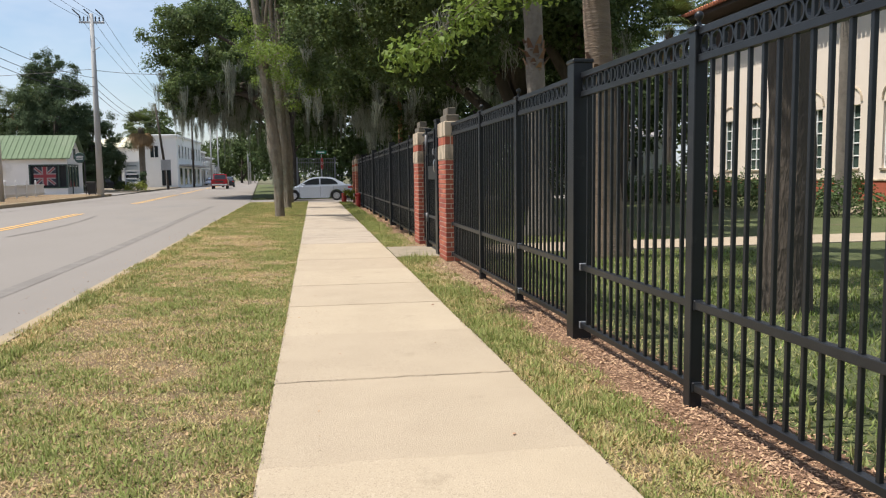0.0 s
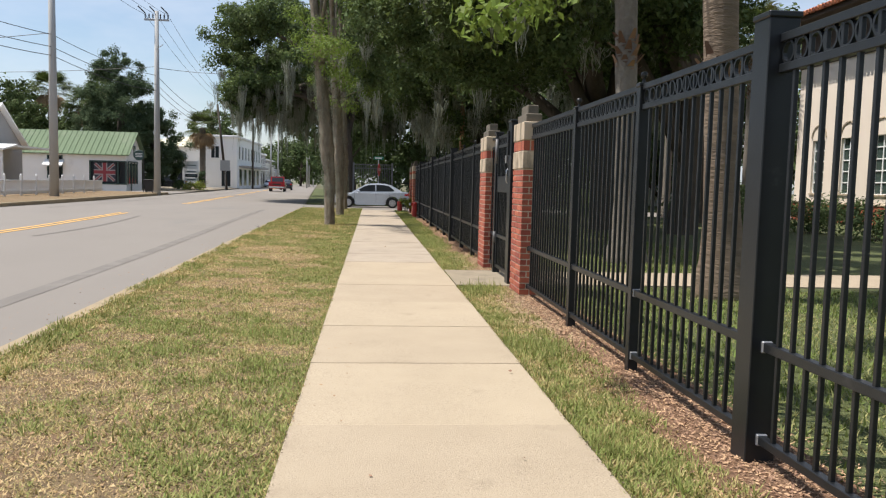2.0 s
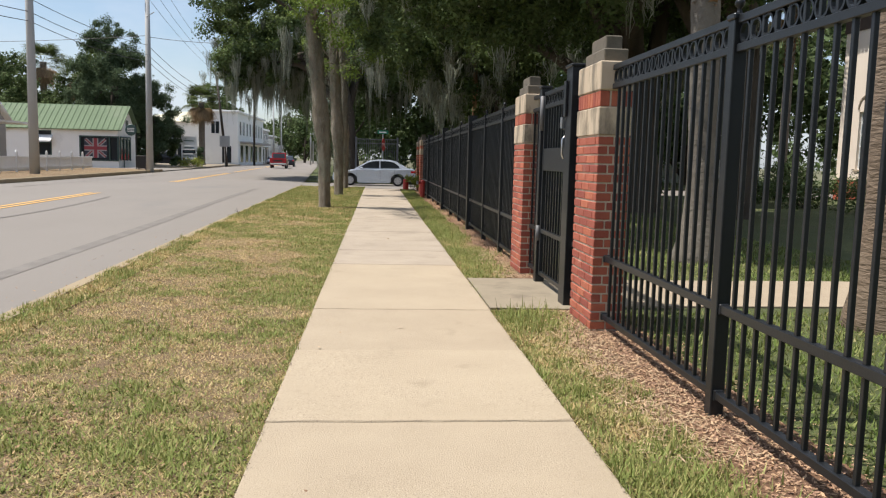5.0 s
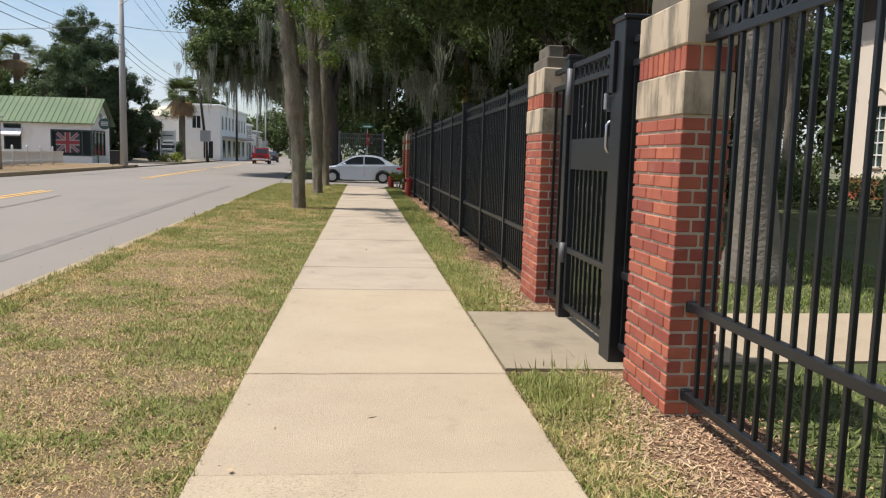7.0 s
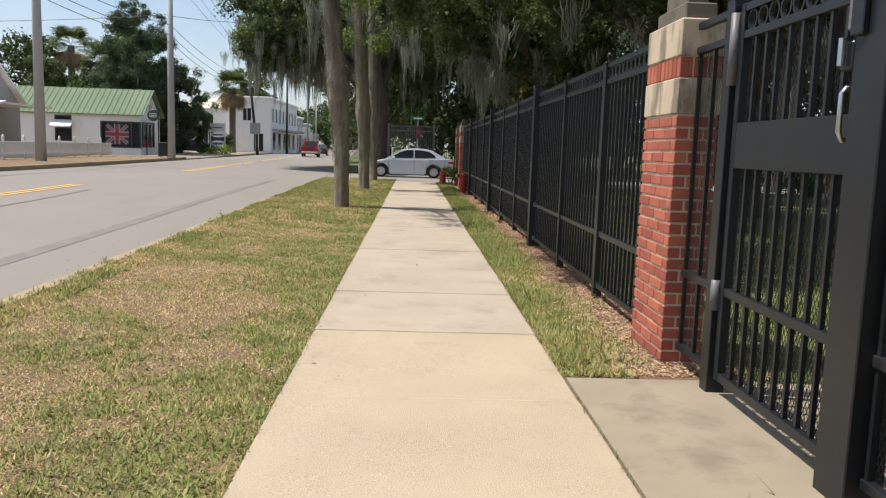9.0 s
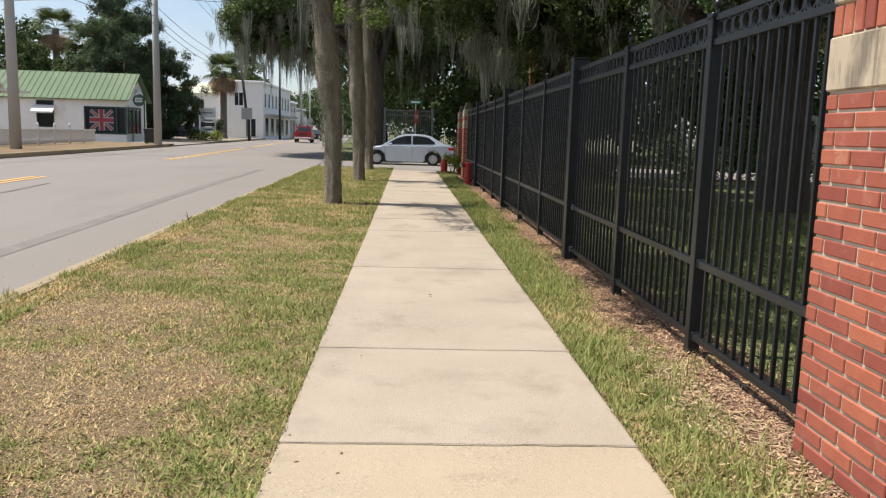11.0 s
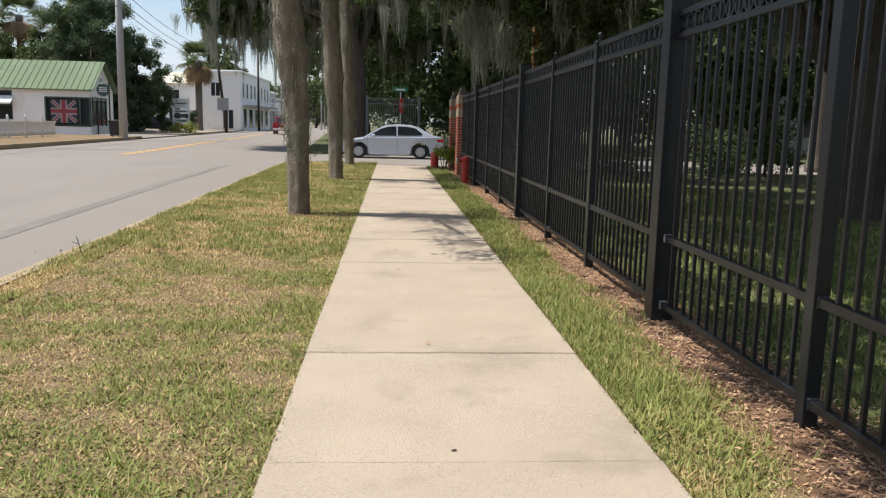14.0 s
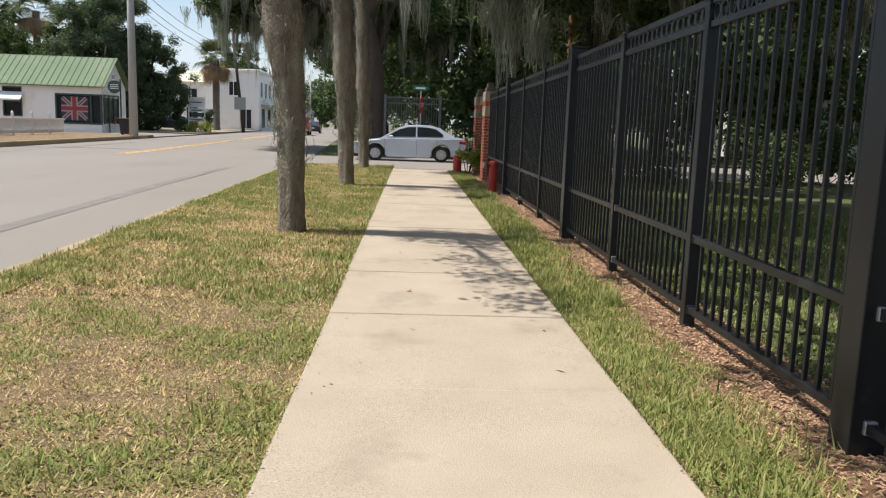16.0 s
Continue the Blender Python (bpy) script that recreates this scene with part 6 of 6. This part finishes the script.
part("post", tubem([(0, 0, 0), (0, 0, 2.95)], [0.03, 0.03], 8), M_GALV, ss)
bm = bmesh.new()
prism(bm, [(0.375 * math.cos(math.pi / 8 + k * math.pi / 4) / math.cos(math.pi / 8), 2.22 + 0.375 * math.sin(math.pi / 8 + k * math.pi / 4) / math.cos(math.pi / 8)) for k in range(8)], "y", -0.045, -0.032)
part("plate", bm, M_RED, ss, "red octagonal plate")
bt = bpy.data.curves.new("stop_text", "FONT")
bt.body, bt.size, bt.align_x, bt.align_y, bt.extrude = "STOP", 0.28, "CENTER", "CENTER", 0.002
bt.materials.append(M_SIGN_W)
tx = new("lettering", bt)
tx.parent = ss
tx.matrix_basis = pose(0, -0.05, 2.22, 90, 0, 0)
nb = thing("street_name_sign", (1.05, 54.76, 2.86), 4, "green street name blade", "sign")
part("blade", boxm(-0.32, -0.01, -0.10, 0.32, 0.01, 0.10, 0.004), M_SIGN_G, nb)
part("lettering_bar", boxm(-0.24, -0.016, -0.04, 0.20, -0.0105, 0.035), M_SIGN_W, nb)

# red standpipes by the end of the fence
hy = thing("red_bollard", (1.94, 40.9, -0.03), 0, "short fat red painted standpipe bollard", "bollard")
bm = bmesh.new()
lathe(bm, [(0.115, -0.1), (0.115, 0.46), (0.10, 0.49), (0.03, 0.5)], 18)
part("barrel", bm, M_RED, hy, smooth=False)
fc = thing("fire_connection", (2.30, 35.0, -0.03), 0, "red fire department pipe with a chrome cap", "standpipe")
bm = bmesh.new()
lathe(bm, [(0.085, -0.1), (0.085, 0.5), (0.095, 0.52), (0.095, 0.58), (0.06, 0.61), (0.01, 0.62)], 16)
part("pipe", bm, M_RED, fc)
part("inlet", tubem([(-0.06, 0, 0.52), (-0.16, -0.02, 0.53)], [0.05, 0.05], 12), M_RED, fc)
part("cap", tubem([(-0.16, -0.02, 0.53), (-0.2, -0.03, 0.533)], [0.065, 0.06], 12), M_STEEL, fc, "chrome inlet cap")


# ---------------------------------------------------------------- vehicles
def arc(cx_, cz_, r, a0, a1, n=9):
    return [(cx_ + r * math.cos(math.radians(a0 + (a1 - a0) * k / n)), cz_ + r * math.sin(math.radians(a0 + (a1 - a0) * k / n))) for k in range(n + 1)]


def wheel_on(car, x, y, r, side):
    w_ = part("wheel", tubem([(x, y - 0.10, r), (x, y - 0.085, r), (x, y + 0.085, r), (x, y + 0.10, r)], [r * 0.93, r, r, r * 0.93], 24), M_RUBBER, car, smooth=False)
    bm_ = bmesh.new()
    yo = y + side * 0.102
    lathe(bm_, [(r * 0.66, 0.0), (r * 0.66, 0.012), (r * 0.60, 0.014)], 24, Matrix.Translation((x, yo, r)) @ Matrix.Rotation(-side * math.pi / 2, 4, "X"))
    part("rim_back", bm_, M_GALV, w_)
    bm_ = bmesh.new()
    for k in range(7):
        m = Matrix.Translation((x, yo + side * 0.018, r)) @ Matrix.Rotation(2 * math.pi * k / 7, 4, "Y")
        vs = box(bm_, -0.028, -0.008, 0.03, 0.028, 0.008, r * 0.62)
        bmesh.ops.transform(bm_, matrix=m, verts=vs)
    lathe(bm_, [(0.06, 0.0), (0.06, 0.03), (0.02, 0.035)], 12, Matrix.Translation((x, yo, r)) @ Matrix.Rotation(-side * math.pi / 2, 4, "X"))
    part("rim", bm_, M_RIM, w_, "seven-spoke silver wheel cover")


def sedan(at, rz, paint, label, name="sedan_car"):
    """Four-door saloon, nose towards local -x."""
    car = thing(name, at, rz, label, "car")
    r, xf, xr, W = 0.31, -1.30, 1.30, 0.86
    # lower body side outline with wheel arches
    out = [(-2.22, 0.30), (-2.26, 0.48), (-2.20, 0.66), (-1.95, 0.77), (-1.5, 0.85), (-1.05, 0.915), (-0.6, 0.935), (0.2, 0.95), (1.1, 0.975), (1.6, 1.00), (2.1, 1.01), (2.22, 0.96), (2.27, 0.75), (2.26, 0.48), (2.20, 0.30), (1.72, 0.24)]
    out += arc(xr, r + 0.02, 0.385, -12, 192, 12)
    out += [(0.85, 0.19), (-0.85, 0.19)]
    out += arc(xf, r + 0.02, 0.385, -12, 192, 12)
    out += [(-1.75, 0.24)]
    bm_ = bmesh.new()
    prism(bm_, out, "y", -W, W)
    side_faces = [f for f in bm_.faces if len(f.verts) > 6]
    bmesh.ops.bevel(bm_, geom=[e for f in side_faces for e in f.edges], offset=0.055, segments=3, affect="EDGES", clamp_overlap=True)
    bmesh.ops.triangulate(bm_, faces=[f for f in bm_.faces if len(f.verts) > 4])
    part("body", bm_, paint, car, smooth=False)
    part("underbody", boxm(-2.0, -0.7, 0.2, 2.0, 0.7, 0.55), M_PLASTIC, car)
    # cabin: roof and pillars
    prof = [(-1.10, 0.92), (-0.36, 1.36), (-0.05, 1.435), (0.40, 1.465), (0.90, 1.445), (1.25, 1.36), (1.90, 1.0)]
    bm_ = bmesh.new()
    rows = []
    for x, z in prof:
        top = (z - 0.92) / 0.545
        hw = 0.83 - 0.22 * max(top, 0)
        ring = [bm_.verts.new(q) for q in ((x, -hw, z), (x, -hw * 0.55, z + 0.035 * top), (x, hw * 0.55, z + 0.035 * top), (x, hw, z))]
        rows.append(ring)
    for a, b2 in zip(rows, rows[1:]):
        for k in range(3):
            bm_.faces.new((a[k], b2[k], b2[k + 1], a[k + 1]))
    for k in (0, 3):
        base = [bm_.verts.new((x, (-0.845 if k == 0 else 0.845), 0.90)) for x, z in prof]
        for i in range(len(prof) - 1):
            bm_.faces.new((rows[i][k], rows[i + 1][k], base[i + 1], base[i]))
    bmesh.ops.recalc_face_normals(bm_, faces=bm_.faces)
    part("cabin", bm_, paint, car, smooth=False)

    def pane(name_, pts, lab=""):
        bm2 = bmesh.new()
        bm2.faces.new([bm2.verts.new(q) for q in pts])
        ext = bmesh.ops.solidify(bm2, geom=bm2.faces[:], thickness=0.006)
        part(name_, bm2, M_GLASS, car, lab)

    def side_pt(x, z, s):
        top = max((z - 0.92) / 0.545, 0)
        return (x, s * (0.845 - 0.235 * top + 0.012), z)
    for s in (-1, 1):
        pane("window", [side_pt(x, z, s) for x, z in ((-0.88, 0.99), (-0.36, 1.29), (-0.05, 1.385), (0.28, 1.405), (0.28, 1.01))], "dark front side window")
        pane("window", [side_pt(x, z, s) for x, z in ((0.34, 1.01), (0.34, 1.405), (0.75, 1.395), (1.08, 1.335), (1.36, 1.13), (1.38, 1.04))], "dark rear side window")
        for x in (0.33, 1.12, -0.93):
            part("door_seam", boxm(x - 0.006, s * 0.858, 0.30 if x < 1 else 0.55, x + 0.006, s * 0.864, 0.93), M_PLASTIC, car)
        for x in (0.16, 0.98):
            part("door_handle", boxm(x - 0.10, s * 0.86, 0.815, x + 0.10, s * 0.885, 0.85, 0.006), paint, car)
        part("mirror", boxm(-0.78, s * 0.84, 0.93, -0.60, s * 1.0, 1.05, 0.03), paint, car)
        part("sill", boxm(-0.85, s * 0.80, 0.17, 0.85, s * 0.862, 0.26, 0.01), paint, car)
        part("tail_light", boxm(1.98, s * 0.62, 0.74, 2.285, s * 0.866, 0.90, 0.03), M_TAIL, car, "red tail light")
        part("head_light", boxm(-2.20, s * 0.55, 0.62, -1.82, s * 0.862, 0.74, 0.03), M_HEADLAMP, car, "clear head light")
        for x in (xf, xr):
            wheel_on(car, x, s * 0.76, r, s)
    pane("windscreen", [(-1.05, -0.72, 0.965), (-1.05, 0.72, 0.965), (-0.38, 0.60, 1.365), (-0.38, -0.60, 1.365)])
    pane("rear_window", [(1.80, 0.68, 1.05), (1.80, -0.68, 1.05), (1.30, -0.57, 1.36), (1.30, 0.57, 1.36)])
    part("bumper", boxm(2.2, -0.7, 0.34, 2.30, 0.7, 0.52, 0.03), paint, car)
    part("number_plate", boxm(2.285, -0.16, 0.56, 2.30, 0.16, 0.72), M_SIGN_W, car)
    return car


waiting = sedan((0.57, 51.7, -0.185), 0, M_SILVER, "silver four-door saloon car waiting at the side street")
waiting.scale = (1.0, 1.0, 0.965)


def pickup(at, rz, paint, label):
    car = thing("pickup_truck", at, rz, label, "truck")
    out = [(-2.6, 0.45), (-2.62, 0.9), (-2.5, 1.08), (-1.5, 1.15), (2.7, 1.15), (2.72, 0.5), (2.2, 0.42)] + arc(1.75, 0.40, 0.48, -5, 185, 8) + [(0.9, 0.38), (-1.1, 0.38)] + arc(-1.65, 0.40, 0.48, -5, 185, 8)
    bm_ = bmesh.new()
    prism(bm_, out, "y", -0.95, 0.95)
    bmesh.ops.triangulate(bm_, faces=[f for f in bm_.faces if len(f.verts) > 4])
    part("body", bm_, paint, car)
    bm_ = bmesh.new()
    prism(bm_, [(-1.45, 1.15), (-0.8, 1.78), (0.55, 1.82), (0.75, 1.15)], "y", -0.80, 0.80)
    part("cabin", bm_, paint, car)
    bm_ = bmesh.new()
    prism(bm_, [(0.60, 1.72), (0.76, 1.2), (0.775, 1.2), (0.615, 1.72)], "y", -0.68, 0.68)
    part("rear_window", bm_, M_GLASS, car)
    for s in (-1, 1):
        part("window", boxm(-0.9, s * 0.80, 1.22, 0.5, s * 0.815, 1.68), M_GLASS, car)
        part("tail_light", boxm(2.6, s * 0.72, 0.75, 2.735, s * 0.94, 1.1, 0.02), M_TAIL, car, "red tail light")
        for x in (-1.65, 1.75):
            wheel_on(car, x, s * 0.84, 0.39, s)
    part("bumper", boxm(2.7, -0.9, 0.42, 2.82, 0.9, 0.6, 0.02), M_STEEL, car, "chrome rear bumper")
    part("tailgate_bar", boxm(2.722, -0.5, 0.8, 2.73, 0.5, 0.95), M_PLASTIC, car)
    return car


def road_spot(y, off):
    x = centre_line(y) + off
    return (x, y, road_z(x, y) + 0.01)


heading = math.degrees(math.atan(0.065))
pickup(road_spot(104, 1.9), -90 + heading, M_REDCAR, "red pickup truck far along the street")
sedan(road_spot(122, 2.2), -90 + heading, M_DARKCAR, "dark saloon car far along the street", "sedan_car")
sedan(road_spot(160, -2.6), 90 + heading, M_SILVER, "pale car coming along the street", "sedan_car")
sedan((-24.5, 104, -0.02), 15, M_DARKCAR, "dark car parked by the white building", "sedan_car")


# ---------------------------------------------------------------- grass, mulch and litter
def blades(x, y, z, length, dry, seed, width=0.0045, lie=0.5):
    """One thin leaning triangle a blade."""
    g = np.random.default_rng(seed)
    n = len(x)
    a = g.uniform(0, 2 * np.pi, n)
    tilt = np.clip(g.normal(lie, 0.38, n) + dry * 0.35, 0.05, 1.5)
    L = length * g.uniform(0.5, 1.35, n)
    d = np.stack([np.cos(a) * np.sin(tilt), np.sin(a) * np.sin(tilt), np.cos(tilt)], 1)
    s = np.stack([-np.sin(a), np.cos(a), np.zeros(n)], 1) * (width * g.uniform(0.6, 1.5, n))[:, None]
    p = np.stack([x, y, z], 1)
    v = np.empty((n, 3, 3))
    v[:, 0] = p - s
    v[:, 1] = p + s
    tip = p + d * L[:, None]
    tip[:, 2] = np.maximum(tip[:, 2] - 0.12 * L * np.sin(tilt), z + 0.003)
    v[:, 2] = tip
    return v.reshape(-1, 3), np.arange(3 * n).reshape(n, 3), np.repeat(dry, 3)


def turf(name, n, x0, x1, y0, y1, dryness, length, seed, label, width=0.0045, lie=0.75, mat=M_GRASS, z=-0.024):
    g = np.random.default_rng(seed)
    x, y = g.uniform(0, 1, n), g.uniform(y0, y1, n)
    a = np.array([x0(v) for v in y]) if callable(x0) else np.full(n, x0)
    b2 = np.array([x1(v) for v in y]) if callable(x1) else np.full(n, x1)
    x = a + (b2 - a) * x
    base = dryness(x, y)
    dry = np.clip(base + g.normal(size=n) * 0.34, 0, 1)
    apron = (y > 14.5) & (y < 16.42) & (x > SW_R) & (x < 20)
    keep = ~apron & (g.uniform(size=n) < np.clip(1.2 - 0.45 * base, 0.4, 1))
    tall = length * (1.0 + 0.55 * np.clip(0.5 - base, -0.3, 0.5)) * (1 + 0.3 * noise2(x, y, 0.5, seed + 3))
    x, y, dry, tall = x[keep], y[keep], dry[keep], tall[keep]
    v, f, dd = blades(x, y, np.full(len(x), z), tall, dry, seed + 1, width, lie)
    return tagged(linked(name, mesh_np(name, v, f, {"dry": dd}), mat), label, "grass", kind="stuff")


def verge_dry(x, y):
    mid = np.exp(-((x + 1.1) / 0.8) ** 2)
    patch = np.clip(1.5 * noise2(x, y, 1.5, 15), -0.6, 1)
    by_walk = np.clip((x + 0.55) / 0.6, 0, 1)
    return np.clip(0.36 - 0.08 * np.clip((16.5 - y) / 5, 0, 1) + 0.10 * np.clip((y - 17) / 3, 0, 1) - 0.16 * by_walk + 0.18 * mid + 0.30 * noise2(x, y, 3.4, 11) + 0.30 * patch
                   + 0.34 * noise2(x, y, 0.6, 12) + 0.30 * noise2(x, y, 0.16, 13) - 0.22 * np.clip((y - 26) / 8, 0, 1), 0, 1)


def strip_dry(x, y):
    return np.clip(0.16 - 0.22 * np.clip((y - 18) / 3, 0, 1) + 0.34 * noise2(x, y, 2.2, 21) + 0.30 * noise2(x, y, 0.3, 22) + 0.2 * np.clip((x - 1.95) / 0.3, 0, 1), 0, 1)


def lawn_dry(x, y):
    return np.clip(0.12 + 0.35 * noise2(x, y, 3.0, 31), 0, 1)


turf("verge_grass", 490000, lambda y: near_kerb(y) + 0.10, SW_L - 0.0, 4.6, 25, verge_dry, 0.033, 501, "short dry patchy grass in the verge", lie=1.0)
turf("verge_grass", 180000, lambda y: near_kerb(y) + 0.10, SW_L, 25, 43.5, verge_dry, 0.05, 511, "short green grass in the verge", width=0.007)
turf("strip_grass", 150000, SW_R + 0.005, lambda y: 2.28 + 0.06 * math.sin(2.1 * y) * math.sin(0.7 * y + 1), 4.2, 25, strip_dry, 0.044, 521, "green grass between sidewalk and fence", lie=0.9)
turf("strip_grass", 70000, SW_R + 0.005, 2.24, 25, 41.5, strip_dry, 0.06, 531, "green grass between sidewalk and fence", width=0.007)
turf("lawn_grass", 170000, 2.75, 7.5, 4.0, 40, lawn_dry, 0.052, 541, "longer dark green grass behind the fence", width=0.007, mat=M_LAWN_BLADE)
# ragged edges that lean over the pavement and the kerb
turf("edge_grass", 9000, SW_L - 0.05, SW_L + 0.02, 4.5, 30, lambda x, y: np.clip(0.3 + 0.4 * noise2(x, y, 1.0, 41), 0, 1), 0.032, 551, "ragged grass edge along the sidewalk")
turf("edge_grass", 9000, SW_R - 0.015, SW_R + 0.05, 4.2, 30, lambda x, y: np.clip(0.25 + 0.4 * noise2(x, y, 1.0, 42), 0, 1), 0.034, 552, "ragged grass edge along the sidewalk")
turf("edge_grass", 60000, lambda y: near_kerb(y) + 0.085 + 0.035 * math.sin(1.7 * y) * math.sin(0.53 * y), lambda y: near_kerb(y) + 0.42, 6, 40, lambda x, y: np.clip(0.3 + 0.6 * noise2(x, y, 1.5, 43), 0, 1), 0.045, 553, "tufty grass along the kerb", width=0.006, z=-0.014)


def tuft(at, n, spread, length, seed, label):
    g = np.random.default_rng(seed)
    x, y = at[0] + g.normal(size=n) * spread, at[1] + g.normal(size=n) * spread * 1.4
    ok = (x < SW_L - 0.03) | (x > SW_R + 0.02)
    x, y, n = x[ok], y[ok], int(ok.sum())
    v, f, dd = blades(x, y, np.full(n, -0.02), np.full(n, length), np.clip(g.normal(0.1, 0.15, n), 0, 1), seed + 1, 0.0045, 0.85)
    tagged(linked("grass_tuft", mesh_np("grass_tuft", v, f, {"dry": dd}), M_GRASS), label, "grass", kind="stuff")


for i, (x, y, s, l) in enumerate(((2.02, 14.15, 0.11, 0.14), (1.95, 13.9, 0.13, 0.12), (2.0, 17.2, 0.16, 0.13), (2.05, 18.6, 0.16, 0.12), (1.95, 20.9, 0.14, 0.15), (2.0, 22.6, 0.15, 0.13), (2.0, 25.6, 0.15, 0.14), (2.02, 27.5, 0.15, 0.14),
                                  (2.0, 10.6, 0.14, 0.11), (-0.25, 11.3, 0.13, 0.10), (-0.5, 8.6, 0.16, 0.10), (-1.0, 13.6, 0.16, 0.10), (-0.15, 15.8, 0.15, 0.10), (-0.3, 19.6, 0.16, 0.10), (-1.4, 20.8, 0.16, 0.09), (0.0, 22.8, 0.12, 0.10), (-1.1, 24.4, 0.15, 0.10), (-0.9, 6.8, 0.15, 0.09))):
    tuft((x, y), 700, s * 1.3, l * (0.6 if x < 0.2 else 0.85), 560 + i, "tuft of longer green grass")


def scatter(name, n, x0, x1, y0, y1, z, size, aspect, material, seed, label, category):
    """Flat chips lying at small angles."""
    g = np.random.default_rng(seed)
    p = np.stack([x0 + (x1 - x0) * (0.5 + 0.5 * np.clip(g.normal(0, 0.55, n), -1.3, 1.3)), g.uniform(y0, y1, n), z + g.uniform(0.0, 0.016, n)], 1)
    a = g.uniform(0, 2 * np.pi, n)
    u = np.stack([np.cos(a), np.sin(a), g.normal(0, 0.28, n)], 1) * (size * g.uniform(0.4, 1.6, n))[:, None]
    w = np.stack([-np.sin(a), np.cos(a), g.normal(0, 0.28, n)], 1) * (size * aspect * g.uniform(0.5, 1.5, n))[:, None]
    p = p[~((p[:, 1] > 14.5) & (p[:, 1] < 16.42) & (p[:, 0] > SW_R))] if x0 > 1.8 else p
    n, u, w = len(p), u[:len(p)], w[:len(p)]
    v = np.empty((n, 4, 3))
    v[:, 0], v[:, 1], v[:, 2], v[:, 3] = p - u - w * 0.4, p + u * 0.3 - w, p + u + w * 0.3, p - u * 0.2 + w
    v[:, :, 2] = np.maximum(v[:, :, 2], z + 0.001)
    tagged(linked(name, mesh_np(name, v.reshape(-1, 3), np.arange(n * 4).reshape(n, 4)), material), label, category, kind="stuff")


scatter("wood_chips", 76000, 2.17, 2.85, 4.0, 41, -0.012, 0.0125, 0.36, M_CHIP, 601, "red-brown wood chips scattered below the fence", "mulch")
scatter("straw_litter", 6500, 2.0, 2.5, 11, 19, -0.012, 0.024, 0.13, surface("pale_straw", (0.34, 0.235, 0.135), (0.52, 0.39, 0.25), 5, 0.9, 0.0, 40, island=0.3), 602, "pale straw litter near the gate pillars", "litter")
scatter("leaf_litter", 26, 0.3, 1.65, 4, 40, 0.003, 0.02, 0.5, M_CHIP, 603, "a few dead leaves on the sidewalk", "litter")
scatter("verge_litter", 9000, -2.3, 0.1, 4.5, 26, -0.012, 0.011, 0.45, M_DEADLEAF, 604, "brown leaf crumbs in the dry grass", "litter")

# soil crumbs along both edges of the sidewalk and in the cracked joints
scatter("soil_crumbs", 1300, SW_L - 0.012, SW_L + 0.016, 4.5, 32, 0.0015, 0.005, 0.7, M_CRUMB, 611, "dark soil crumbs along the sidewalk edge", "litter")
scatter("soil_crumbs", 1300, SW_R - 0.022, SW_R + 0.010, 4.2, 32, 0.0015, 0.005, 0.7, M_CRUMB, 612, "dark soil crumbs along the sidewalk edge", "litter")

# dead stalk standing in the grass at the kerb
wd = thing("weed_stalk", (-2.22, 24.9, -0.02), 0, "dry brown weed stalk standing in the grass by the kerb", "weed")
part("stem", tubem([(0, 0, -0.02), (-0.02, 0, 0.08), (-0.05, 0.01, 0.18)], [0.006, 0.005, 0.003], 6), M_BARK_DARK, wd)
part("side_shoot", tubem([(-0.02, 0, 0.07), (0.03, 0.01, 0.12)], [0.004, 0.002], 5), M_BARK_DARK, wd)
part("side_shoot", tubem([(-0.03, 0, 0.11), (-0.09, -0.01, 0.13)], [0.004, 0.002], 5), M_BARK_DARK, wd)
